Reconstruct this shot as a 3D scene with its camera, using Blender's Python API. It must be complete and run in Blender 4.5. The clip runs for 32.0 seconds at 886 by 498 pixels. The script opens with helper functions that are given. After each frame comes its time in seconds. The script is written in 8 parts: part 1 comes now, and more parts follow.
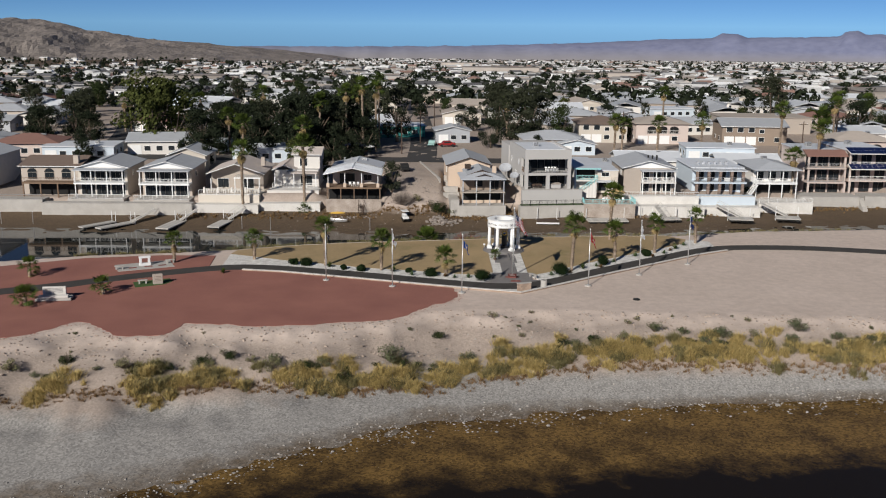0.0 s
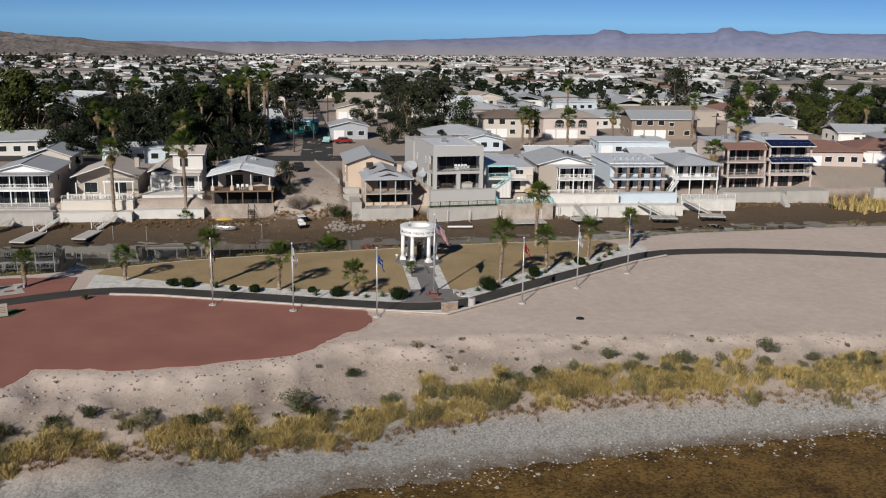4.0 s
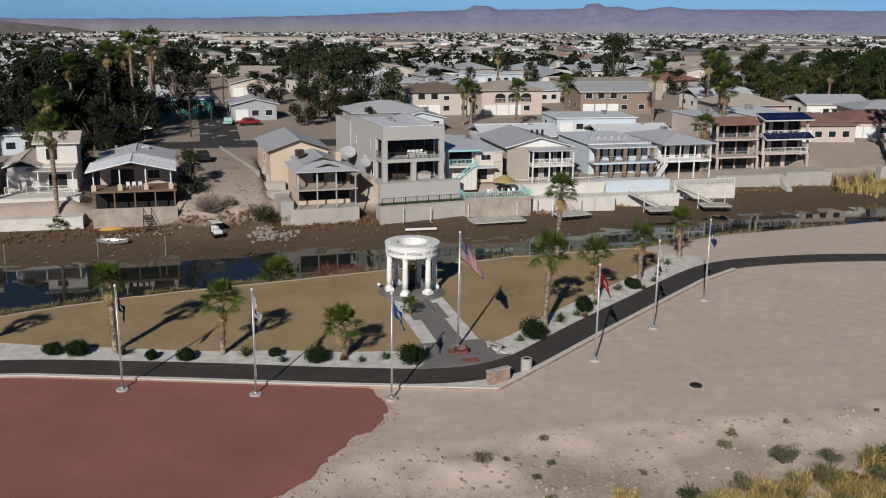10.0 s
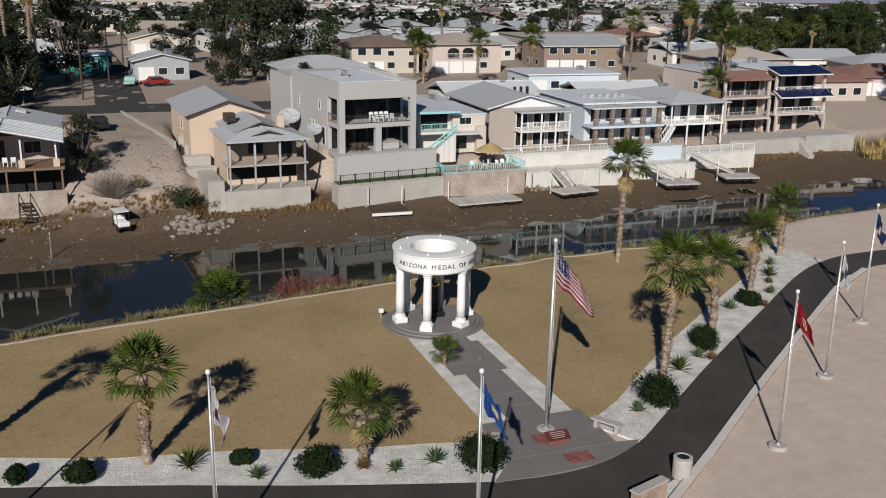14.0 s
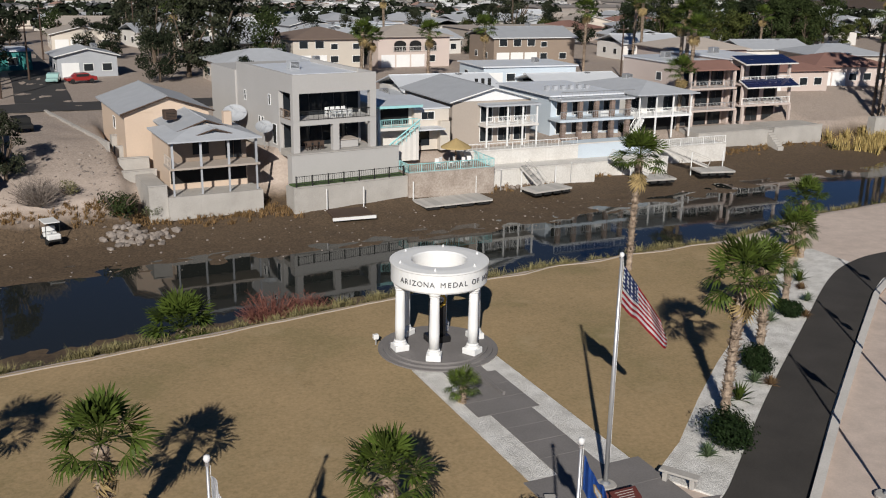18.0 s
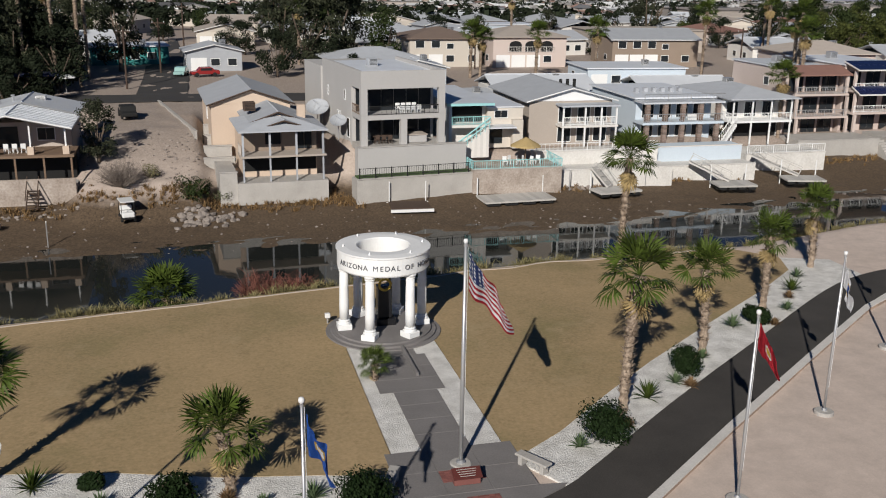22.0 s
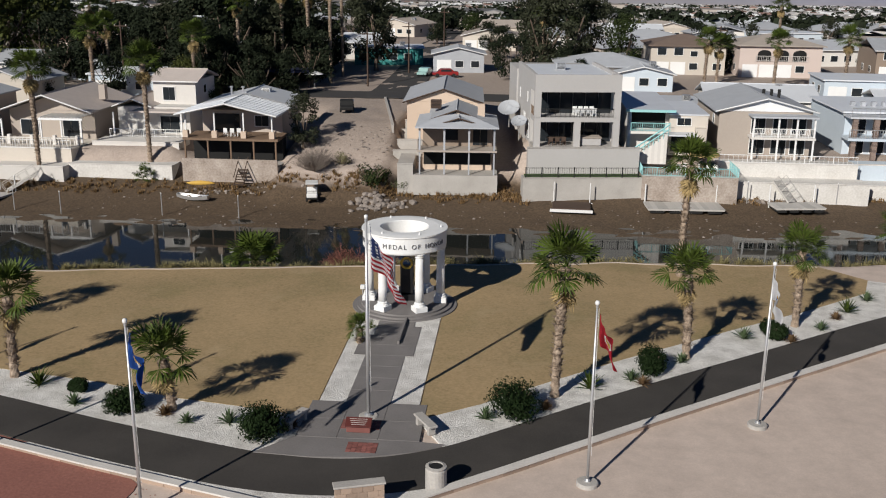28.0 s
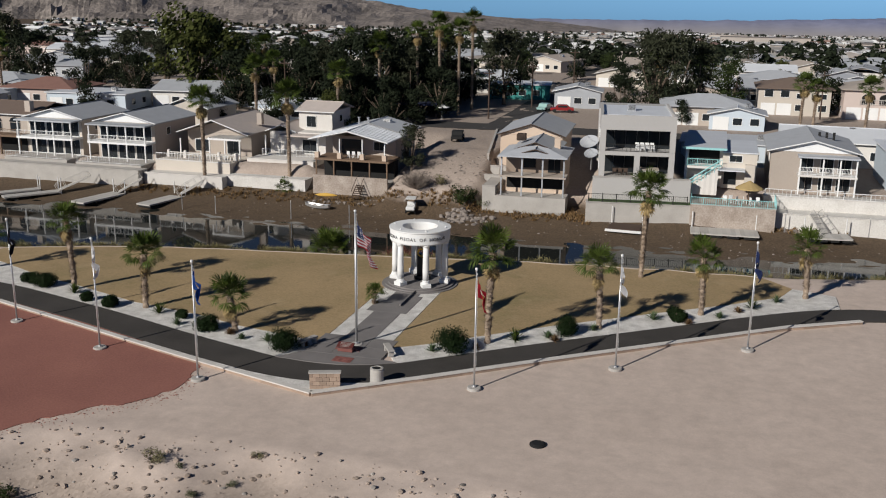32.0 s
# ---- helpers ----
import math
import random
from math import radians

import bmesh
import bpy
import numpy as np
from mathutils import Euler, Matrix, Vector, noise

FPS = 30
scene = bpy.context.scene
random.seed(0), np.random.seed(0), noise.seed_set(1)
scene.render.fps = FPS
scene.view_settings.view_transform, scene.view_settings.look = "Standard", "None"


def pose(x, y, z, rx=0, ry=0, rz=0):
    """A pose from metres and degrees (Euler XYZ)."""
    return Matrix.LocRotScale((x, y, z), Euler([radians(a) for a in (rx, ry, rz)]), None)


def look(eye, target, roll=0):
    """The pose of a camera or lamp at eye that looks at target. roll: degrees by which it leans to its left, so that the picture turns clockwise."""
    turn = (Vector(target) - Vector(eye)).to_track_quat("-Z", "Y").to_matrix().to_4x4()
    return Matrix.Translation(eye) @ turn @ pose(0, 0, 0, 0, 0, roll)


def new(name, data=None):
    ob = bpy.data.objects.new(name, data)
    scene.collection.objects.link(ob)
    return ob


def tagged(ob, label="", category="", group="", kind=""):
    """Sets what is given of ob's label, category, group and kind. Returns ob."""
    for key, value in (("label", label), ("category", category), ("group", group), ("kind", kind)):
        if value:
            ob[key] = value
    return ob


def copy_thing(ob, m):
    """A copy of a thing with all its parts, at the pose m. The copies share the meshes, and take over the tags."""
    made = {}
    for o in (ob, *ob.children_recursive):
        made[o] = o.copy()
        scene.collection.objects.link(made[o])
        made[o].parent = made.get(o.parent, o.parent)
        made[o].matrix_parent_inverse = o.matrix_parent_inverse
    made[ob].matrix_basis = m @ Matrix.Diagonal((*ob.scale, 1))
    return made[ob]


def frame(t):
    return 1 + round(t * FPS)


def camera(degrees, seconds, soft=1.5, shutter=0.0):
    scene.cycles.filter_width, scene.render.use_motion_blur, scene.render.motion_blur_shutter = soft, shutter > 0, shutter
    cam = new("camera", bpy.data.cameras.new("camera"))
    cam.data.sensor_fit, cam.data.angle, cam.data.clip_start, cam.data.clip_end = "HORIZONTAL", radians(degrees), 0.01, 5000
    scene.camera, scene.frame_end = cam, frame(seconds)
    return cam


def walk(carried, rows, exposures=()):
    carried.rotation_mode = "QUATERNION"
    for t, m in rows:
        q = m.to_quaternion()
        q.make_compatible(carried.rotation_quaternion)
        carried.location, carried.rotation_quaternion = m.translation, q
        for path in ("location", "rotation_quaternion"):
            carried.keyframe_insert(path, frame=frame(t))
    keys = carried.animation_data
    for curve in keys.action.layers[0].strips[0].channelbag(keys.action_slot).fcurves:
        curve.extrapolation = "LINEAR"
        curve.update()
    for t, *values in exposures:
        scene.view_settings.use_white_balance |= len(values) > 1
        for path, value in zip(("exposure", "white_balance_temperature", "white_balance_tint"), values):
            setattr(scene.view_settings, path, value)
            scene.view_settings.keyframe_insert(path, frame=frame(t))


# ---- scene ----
# ---------------------------------------------------------------- camera and flight
cam = camera(49.516, 32.0, soft=1.1)
# seconds, x, y, z, heading, tilt, lean (degrees)
FLIGHT = [
    (0.0, -10.20, -135.09, 31.76, 0.62, -13.18, 0.52),
    (0.5, -9.94, -133.34, 31.45, 1.50, -13.18, 0.62),
    (1.0, -9.63, -131.62, 31.21, 2.33, -13.20, 0.69),
    (1.5, -9.64, -129.82, 30.99, 3.22, -13.23, 0.77),
    (2.0, -10.03, -127.88, 30.71, 4.16, -13.24, 0.85),
    (2.5, -10.41, -125.43, 30.34, 5.04, -13.24, 0.87),
    (3.0, -10.60, -122.33, 29.93, 5.79, -13.25, 0.78),
    (3.5, -11.07, -119.51, 29.70, 6.53, -13.30, 0.72),
    (4.0, -12.08, -117.18, 29.59, 7.35, -13.34, 0.76),
    (4.5, -13.26, -114.87, 29.42, 8.17, -13.37, 0.86),
    (5.0, -14.26, -112.39, 29.16, 8.87, -13.38, 0.95),
    (5.5, -14.98, -109.79, 28.83, 9.46, -13.38, 0.98),
    (6.0, -15.65, -107.42, 28.55, 10.00, -13.38, 0.96),
    (6.5, -16.40, -105.48, 28.37, 10.57, -13.39, 0.92),
    (7.0, -17.25, -103.71, 28.21, 11.20, -13.39, 0.85),
    (7.5, -18.07, -101.77, 28.00, 11.86, -13.39, 0.76),
    (8.0, -18.75, -99.64, 27.77, 12.50, -13.40, 0.69),
    (8.5, -19.22, -96.45, 27.44, 13.15, -13.53, 0.70),
    (9.0, -19.25, -91.25, 26.82, 13.81, -13.83, 0.77),
    (9.5, -18.92, -85.35, 26.07, 14.41, -14.20, 0.78),
    (10.0, -18.70, -79.97, 25.34, 15.06, -14.54, 0.78),
    (10.5, -18.71, -75.10, 24.70, 15.85, -14.89, 0.84),
    (11.0, -18.67, -70.69, 24.16, 16.55, -15.27, 0.94),
    (11.5, -18.60, -66.55, 23.64, 17.22, -15.66, 1.04),
    (12.0, -18.53, -62.52, 23.05, 17.96, -16.03, 1.12),
    (12.5, -18.43, -58.72, 22.38, 18.69, -16.31, 1.16),
    (13.0, -18.32, -55.33, 21.60, 19.39, -16.43, 1.13),
    (13.5, -18.26, -52.32, 20.74, 20.09, -16.37, 1.09),
    (14.0, -18.36, -49.76, 20.03, 20.79, -16.30, 1.11),
    (14.5, -18.73, -47.80, 19.60, 21.46, -16.28, 1.13),
    (15.0, -19.29, -46.31, 19.35, 22.07, -16.26, 1.10),
    (15.5, -19.88, -44.98, 19.13, 22.67, -16.23, 1.07),
    (16.0, -20.36, -43.67, 18.92, 23.32, -16.21, 1.04),
    (16.5, -20.59, -42.41, 18.71, 24.08, -16.20, 1.02),
    (17.0, -20.46, -41.29, 18.53, 24.83, -16.22, 1.01),
    (17.5, -19.87, -40.59, 18.39, 25.27, -16.26, 1.00),
    (18.0, -18.82, -40.52, 18.31, 25.13, -16.33, 1.00),
    (18.5, -17.47, -40.99, 18.28, 24.45, -16.40, 0.99),
    (19.0, -16.05, -41.75, 18.28, 23.42, -16.45, 0.99),
    (19.5, -14.73, -42.58, 18.30, 22.21, -16.46, 1.01),
    (20.0, -13.54, -43.37, 18.31, 20.91, -16.45, 1.03),
    (20.5, -12.42, -44.13, 18.33, 19.51, -16.42, 1.05),
    (21.0, -11.31, -44.86, 18.34, 18.01, -16.40, 1.04),
    (21.5, -10.18, -45.56, 18.35, 16.41, -16.39, 1.01),
    (22.0, -9.01, -46.23, 18.35, 14.74, -16.39, 0.96),
    (22.5, -7.82, -46.87, 18.36, 13.01, -16.40, 0.90),
    (23.0, -6.62, -47.50, 18.37, 11.25, -16.41, 0.85),
    (23.5, -5.41, -48.12, 18.38, 9.50, -16.41, 0.81),
    (24.0, -4.20, -48.71, 18.40, 7.76, -16.41, 0.79),
    (24.5, -2.97, -49.27, 18.41, 6.06, -16.40, 0.78),
    (25.0, -1.72, -49.77, 18.43, 4.40, -16.39, 0.77),
    (25.5, -0.45, -50.21, 18.46, 2.79, -16.37, 0.76),
    (26.0, 0.86, -50.60, 18.48, 1.25, -16.35, 0.73),
    (26.5, 2.19, -50.94, 18.51, -0.25, -16.32, 0.69),
    (27.0, 3.55, -51.25, 18.54, -1.70, -16.30, 0.65),
    (27.5, 4.92, -51.53, 18.57, -3.13, -16.28, 0.61),
    (28.0, 6.31, -51.89, 18.63, -4.56, -16.26, 0.57),
    (28.5, 7.78, -52.71, 18.83, -5.99, -16.24, 0.51),
    (29.0, 9.41, -54.45, 19.35, -7.42, -16.24, 0.46),
    (29.5, 11.20, -56.92, 20.08, -8.84, -16.21, 0.45),
    (30.0, 13.06, -59.47, 20.64, -10.23, -16.02, 0.47),
    (30.5, 14.92, -61.90, 21.01, -11.54, -15.72, 0.52),
    (31.0, 16.87, -64.38, 21.35, -12.83, -15.41, 0.61),
    (31.5, 19.04, -66.99, 21.70, -14.20, -15.09, 0.68),
    (32.0, 21.46, -69.73, 22.09, -15.69, -14.77, 0.73),
]


def aim(x, y, z, heading, tilt, lean):
    a, b = radians(heading), radians(tilt)
    way = Vector((math.sin(a) * math.cos(b), math.cos(a) * math.cos(b), math.sin(b)))
    return look((x, y, z), Vector((x, y, z)) + way, lean)


walk(cam, [(r[0], aim(*r[1:])) for r in FLIGHT],
     exposures=[(0.0, -0.05), (4.0, -0.08), (7.0, -0.21), (9.0, -0.28), (12.0, -0.18), (14.0, -0.12), (18.0, -0.06), (24.0, -0.10), (28.0, -0.05), (30.0, -0.09), (32.0, -0.17)])

# ---------------------------------------------------------------- light
SUN_ELEV, SUN_AZ = 28.2, 209.6   # degrees; azimuth clockwise from +y
world = bpy.data.worlds.new("sky")
scene.world = world
world.use_nodes = True
wn = world.node_tree.nodes
sky = wn.new("ShaderNodeTexSky")
sky.sky_type = "NISHITA"
sky.sun_disc = False
sky.sun_elevation = radians(SUN_ELEV)
sky.sun_rotation = radians(SUN_AZ)
sky.altitude = 10000
sky.air_density, sky.dust_density, sky.ozone_density = 1.0, 0.0, 2.0
tint = wn.new("ShaderNodeMix")
tint.data_type, tint.blend_type = "RGBA", "MULTIPLY"
tint.inputs["Factor"].default_value = 1.0
tint.inputs["B"].default_value = (0.74, 1.02, 1.22, 1)   # clear dry desert air
world.node_tree.links.new(sky.outputs[0], tint.inputs["A"])
world.node_tree.links.new(tint.outputs["Result"], wn["Background"].inputs[0])
wn["Background"].inputs[1].default_value = 0.053
sun = new("sun", bpy.data.lights.new("sun", "SUN"))
sun.data.energy, sun.data.angle, sun.data.color = 5.0, radians(0.53), (1.0, 0.955, 0.885)
_a, _e = radians(SUN_AZ), radians(SUN_ELEV)
sun.matrix_world = look((0, 0, 60), (-math.sin(_a) * math.cos(_e) * 50, -math.cos(_a) * math.cos(_e) * 50, 60 - math.sin(_e) * 50))

# ---------------------------------------------------------------- materials
def mat(name, base, other=None, scale=3.0, fine=40.0, rough=0.85, metal=0.0, bump=0.15, amount=0.5, island=0.0, rand=0.0, spec=0.3, detail=6.0, dist=0.02):
    """A two-scale noise material in object-independent world coordinates."""
    m = bpy.data.materials.new(name)
    m.use_nodes = True
    nt = m.node_tree
    b = nt.nodes["Principled BSDF"]
    b.inputs["Roughness"].default_value = rough
    b.inputs["Metallic"].default_value = metal
    b.inputs["Specular IOR Level"].default_value = spec
    other = other or tuple(c * 0.72 for c in base)
    geo = nt.nodes.new("ShaderNodeNewGeometry")
    n1 = nt.nodes.new("ShaderNodeTexNoise")
    n2 = nt.nodes.new("ShaderNodeTexNoise")
    n1.inputs["Scale"].default_value, n1.inputs["Detail"].default_value = scale, detail
    n2.inputs["Scale"].default_value, n2.inputs["Detail"].default_value = fine, 4.0
    nt.links.new(geo.outputs["Position"], n1.inputs["Vector"])
    nt.links.new(geo.outputs["Position"], n2.inputs["Vector"])
    mx = nt.nodes.new("ShaderNodeMath")
    mx.operation = "ADD"
    nt.links.new(n1.outputs[0], mx.inputs[0])
    nt.links.new(n2.outputs[0], mx.inputs[1])
    rp = nt.nodes.new("ShaderNodeMapRange")
    rp.inputs["From Min"].default_value, rp.inputs["From Max"].default_value = 1.0 - 0.32, 1.0 + 0.32
    rp.inputs["To Min"].default_value, rp.inputs["To Max"].default_value = 0.5 - amount / 1.0 * 0.5, 0.5 + amount * 0.5
    nt.links.new(mx.outputs[0], rp.inputs["Value"])
    mix = nt.nodes.new("ShaderNodeMix")
    mix.data_type = "RGBA"
    mix.inputs["A"].default_value = (*base, 1)
    mix.inputs["B"].default_value = (*other, 1)
    nt.links.new(rp.outputs[0], mix.inputs["Factor"])
    out = mix.outputs["Result"]
    if island or rand:
        hsv = nt.nodes.new("ShaderNodeHueSaturation")
        src = geo.outputs["Random Per Island"]
        if rand:
            src = nt.nodes.new("ShaderNodeObjectInfo").outputs["Random"]
        mr = nt.nodes.new("ShaderNodeMapRange")
        k = island or rand
        mr.inputs["To Min"].default_value, mr.inputs["To Max"].default_value = 1 - k, 1 + k
        nt.links.new(src, mr.inputs["Value"])
        nt.links.new(mr.outputs[0], hsv.inputs["Value"])
        nt.links.new(out, hsv.inputs["Color"])
        out = hsv.outputs[0]
    nt.links.new(out, b.inputs["Base Color"])
    if bump:
        bp = nt.nodes.new("ShaderNodeBump")
        bp.inputs["Strength"].default_value = bump
        bp.inputs["Distance"].default_value = dist
        nt.links.new(mx.outputs[0], bp.inputs["Height"])
        nt.links.new(bp.outputs[0], b.inputs["Normal"])
    return m


def ground_mat():
    """Sand on the flats, grey shingle at the river shore, brown mud in the canal bed, rocky far hills."""
    m = mat("sand", (0.60, 0.497, 0.43), (0.495, 0.406, 0.347), 0.12, 14.0, bump=0.12, amount=0.8, dist=0.05)
    nt = m.node_tree
    b = nt.nodes["Principled BSDF"]
    base = b.inputs["Base Color"].links[0].from_socket
    geo = nt.nodes.new("ShaderNodeNewGeometry")
    xyz = nt.nodes.new("ShaderNodeSeparateXYZ")
    nt.links.new(geo.outputs["Position"], xyz.inputs[0])
    nz = nt.nodes.new("ShaderNodeTexNoise")
    nz.inputs["Scale"].default_value, nz.inputs["Detail"].default_value = 0.6, 8
    nt.links.new(geo.outputs["Position"], nz.inputs["Vector"])
    speck = nt.nodes.new("ShaderNodeTexVoronoi")
    speck.inputs["Scale"].default_value = 6.5
    nt.links.new(geo.outputs["Position"], speck.inputs["Vector"])

    def zone(lo, hi, axis_, sock, a, c, jitter):
        """Blend towards a two-tone stone colour where the coordinate passes from lo to hi."""
        add = nt.nodes.new("ShaderNodeMath")
        add.operation = "MULTIPLY_ADD"
        nt.links.new(nz.outputs[0], add.inputs[0])
        add.inputs[1].default_value = jitter
        nt.links.new(xyz.outputs[axis_], add.inputs[2])
        mr = nt.nodes.new("ShaderNodeMapRange")
        mr.inputs["From Min"].default_value, mr.inputs["From Max"].default_value = lo + jitter / 2, hi + jitter / 2
        nt.links.new(add.outputs[0], mr.inputs["Value"])
        two = nt.nodes.new("ShaderNodeMix")
        two.data_type = "RGBA"
        two.inputs["A"].default_value, two.inputs["B"].default_value = (*a, 1), (*c, 1)
        nt.links.new(speck.outputs["Color"], two.inputs["Factor"])
        return mr.outputs[0], two.outputs["Result"]

    def blend(fac, a, c):
        mx = nt.nodes.new("ShaderNodeMix")
        mx.data_type = "RGBA"
        nt.links.new(fac, mx.inputs["Factor"])
        nt.links.new(a, mx.inputs["A"])
        nt.links.new(c, mx.inputs["B"])
        return mx.outputs["Result"]

    def both(f, g):
        k = nt.nodes.new("ShaderNodeMath")
        k.operation = "MULTIPLY"
        nt.links.new(f, k.inputs[0])
        nt.links.new(g, k.inputs[1])
        return k.outputs[0]

    patch = nt.nodes.new("ShaderNodeTexNoise")
    patch.inputs["Scale"].default_value, patch.inputs["Detail"].default_value, patch.inputs["Roughness"].default_value = 0.9, 9, 0.7
    nt.links.new(geo.outputs["Position"], patch.inputs["Vector"])
    pv = nt.nodes.new("ShaderNodeMapRange")
    pv.inputs["From Min"].default_value, pv.inputs["From Max"].default_value = 0.3, 0.7
    pv.inputs["To Min"].default_value, pv.inputs["To Max"].default_value = 0.86, 1.12
    nt.links.new(patch.outputs[0], pv.inputs["Value"])
    hv = nt.nodes.new("ShaderNodeHueSaturation")
    nt.links.new(base, hv.inputs["Color"])
    nt.links.new(pv.outputs[0], hv.inputs["Value"])
    base = hv.outputs[0]
    low, shingle = zone(-2.4, -3.2, "Z", None, (0.40, 0.38, 0.355), (0.17, 0.16, 0.15), 0.8)
    south, _ = zone(-20.0, -26.0, "Y", None, (0, 0, 0), (0, 0, 0), 0.1)
    slope, soil = zone(-0.15, -0.9, "Z", None, (0.40, 0.328, 0.276), (0.27, 0.22, 0.185), 0.5)
    base = blend(both(slope, south), base, soil)
    out = blend(both(low, south), base, shingle)
    wet, wetcol = zone(-3.9, -4.3, "Z", None, (0.16, 0.105, 0.055), (0.06, 0.045, 0.03), 0.5)
    out = blend(both(wet, south), out, wetcol)
    town, dirt = zone(44.0, 58.0, "Y", None, (0.40, 0.33, 0.28), (0.265, 0.217, 0.183), 8.0)
    out = blend(town, out, dirt)
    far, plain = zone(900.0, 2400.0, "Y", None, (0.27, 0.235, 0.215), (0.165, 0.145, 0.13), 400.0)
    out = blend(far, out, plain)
    mudz, mud = zone(-3.0, -4.3, "Z", None, (0.135, 0.093, 0.058), (0.058, 0.041, 0.027), 1.0)
    north, _ = zone(6.0, 14.0, "Y", None, (0, 0, 0), (0, 0, 0), 0.1)
    out = blend(both(mudz, north), out, mud)
    nt.links.new(out, b.inputs["Base Color"])
    return m


M = {}
M["sand"] = ground_mat()
M["lawn"] = mat("dry_lawn", (0.415, 0.295, 0.162), (0.25, 0.19, 0.098), 0.16, 7.0, bump=0.3, amount=1.0)
def lawn_patches():
    """Dull green and bleached patches, a few metres wide, over the dormant lawn."""
    nt = M["lawn"].node_tree
    b = nt.nodes["Principled BSDF"]
    out = b.inputs["Base Color"].links[0].from_socket
    geo = nt.nodes.new("ShaderNodeNewGeometry")
    for scale, lo, hi, top, col in ((0.17, 0.53, 0.72, 0.55, (0.20, 0.175, 0.075, 1)), (0.31, 0.56, 0.74, 0.5, (0.47, 0.355, 0.215, 1)), (1.6, 0.58, 0.7, 0.45, (0.20, 0.145, 0.07, 1))):
        nz = nt.nodes.new("ShaderNodeTexNoise")
        nz.inputs["Scale"].default_value, nz.inputs["Detail"].default_value, nz.inputs["Roughness"].default_value = scale, 7, 0.65
        nt.links.new(geo.outputs["Position"], nz.inputs["Vector"])
        mr = nt.nodes.new("ShaderNodeMapRange")
        mr.inputs["From Min"].default_value, mr.inputs["From Max"].default_value, mr.inputs["To Max"].default_value = lo, hi, top
        nt.links.new(nz.outputs[0], mr.inputs["Value"])
        mx = nt.nodes.new("ShaderNodeMix")
        mx.data_type = "RGBA"
        mx.inputs["B"].default_value = col
        nt.links.new(mr.outputs[0], mx.inputs["Factor"])
        nt.links.new(out, mx.inputs["A"])
        out = mx.outputs["Result"]
    nt.links.new(out, b.inputs["Base Color"])


lawn_patches()
M["red"] = mat("red_gravel", (0.335, 0.148, 0.113), (0.215, 0.09, 0.072), 0.2, 8, bump=0.5, amount=0.8)
M["asphalt"] = mat("asphalt", (0.072, 0.065, 0.059), (0.036, 0.033, 0.030), 0.4, 30, rough=0.9, bump=0.3, amount=0.8)
M["white_gravel"] = mat("white_gravel", (0.8, 0.78, 0.745), (0.44, 0.42, 0.39), 1.2, 16, bump=0.9, amount=1.0, dist=0.05)
M["concrete"] = mat("concrete", (0.47, 0.445, 0.415), (0.33, 0.31, 0.285), 0.6, 12, bump=0.2, amount=0.8)
M["paver"] = mat("walk_concrete", (0.22, 0.205, 0.20), (0.155, 0.145, 0.14), 0.7, 14, bump=0.2, amount=0.8)
M["green"] = mat("green_turf", (0.07, 0.12, 0.035), (0.045, 0.08, 0.025), 1, 12, bump=0.4)
M["dark_red"] = mat("dark_red_granite", (0.12, 0.035, 0.03), (0.08, 0.025, 0.022), 2, 20, rough=0.35, bump=0.05)
M["brick"] = mat("red_brick", (0.26, 0.10, 0.085), (0.19, 0.075, 0.065), 2, 20, bump=0.3, rand=0.25)
M["white"] = mat("white_paint", (0.80, 0.80, 0.79), (0.70, 0.70, 0.69), 0.8, 8, rough=0.6, bump=0.06, amount=0.6)
M["black"] = mat("black_granite", (0.02, 0.02, 0.022), (0.012, 0.012, 0.013), 2, 30, rough=0.2, bump=0.02)
M["letter"] = mat("dark_letter", (0.10, 0.10, 0.11), None, 2, 30, rough=0.5, bump=0.0)
M["steel"] = mat("brushed_aluminium", (0.62, 0.62, 0.62), (0.52, 0.52, 0.52), 2, 30, rough=0.4, metal=0.7, bump=0.02)
M["grey_wall"] = mat("grey_stucco", (0.46, 0.445, 0.43), (0.4, 0.385, 0.37), 0.3, 6, bump=0.15)
M["peach"] = mat("peach_stucco", (0.6, 0.475, 0.37), (0.53, 0.415, 0.325), 0.3, 6, bump=0.15)
M["tan"] = mat("tan_stucco", (0.46, 0.4, 0.345), (0.39, 0.335, 0.29), 0.3, 6, bump=0.15, rand=0.10)
M["cream"] = mat("cream_stucco", (0.6, 0.545, 0.475), (0.51, 0.46, 0.4), 0.3, 6, bump=0.15, rand=0.08)
M["offwhite"] = mat("offwhite_stucco", (0.7, 0.67, 0.63), (0.58, 0.555, 0.52), 0.3, 6, bump=0.15, rand=0.10)
M["paleblue"] = mat("pale_blue_paint", (0.56, 0.63, 0.69), (0.47, 0.53, 0.59), 0.3, 6, bump=0.1)
M["turq"] = mat("turquoise_paint", (0.33, 0.62, 0.62), (0.28, 0.53, 0.54), 0.5, 8, bump=0.05)
M["teal"] = mat("teal_paint", (0.05, 0.26, 0.24), (0.04, 0.20, 0.19), 0.5, 8, bump=0.05)
M["shingle"] = mat("grey_shingle", (0.43, 0.447, 0.475), (0.315, 0.328, 0.35), 0.8, 9, bump=0.4, rand=0.15)
M["brown_roof"] = mat("brown_tile_roof", (0.20, 0.15, 0.12), (0.15, 0.11, 0.09), 0.8, 9, bump=0.5)
M["red_roof"] = mat("red_tile_roof", (0.27, 0.15, 0.12), (0.20, 0.11, 0.09), 0.8, 9, bump=0.5)
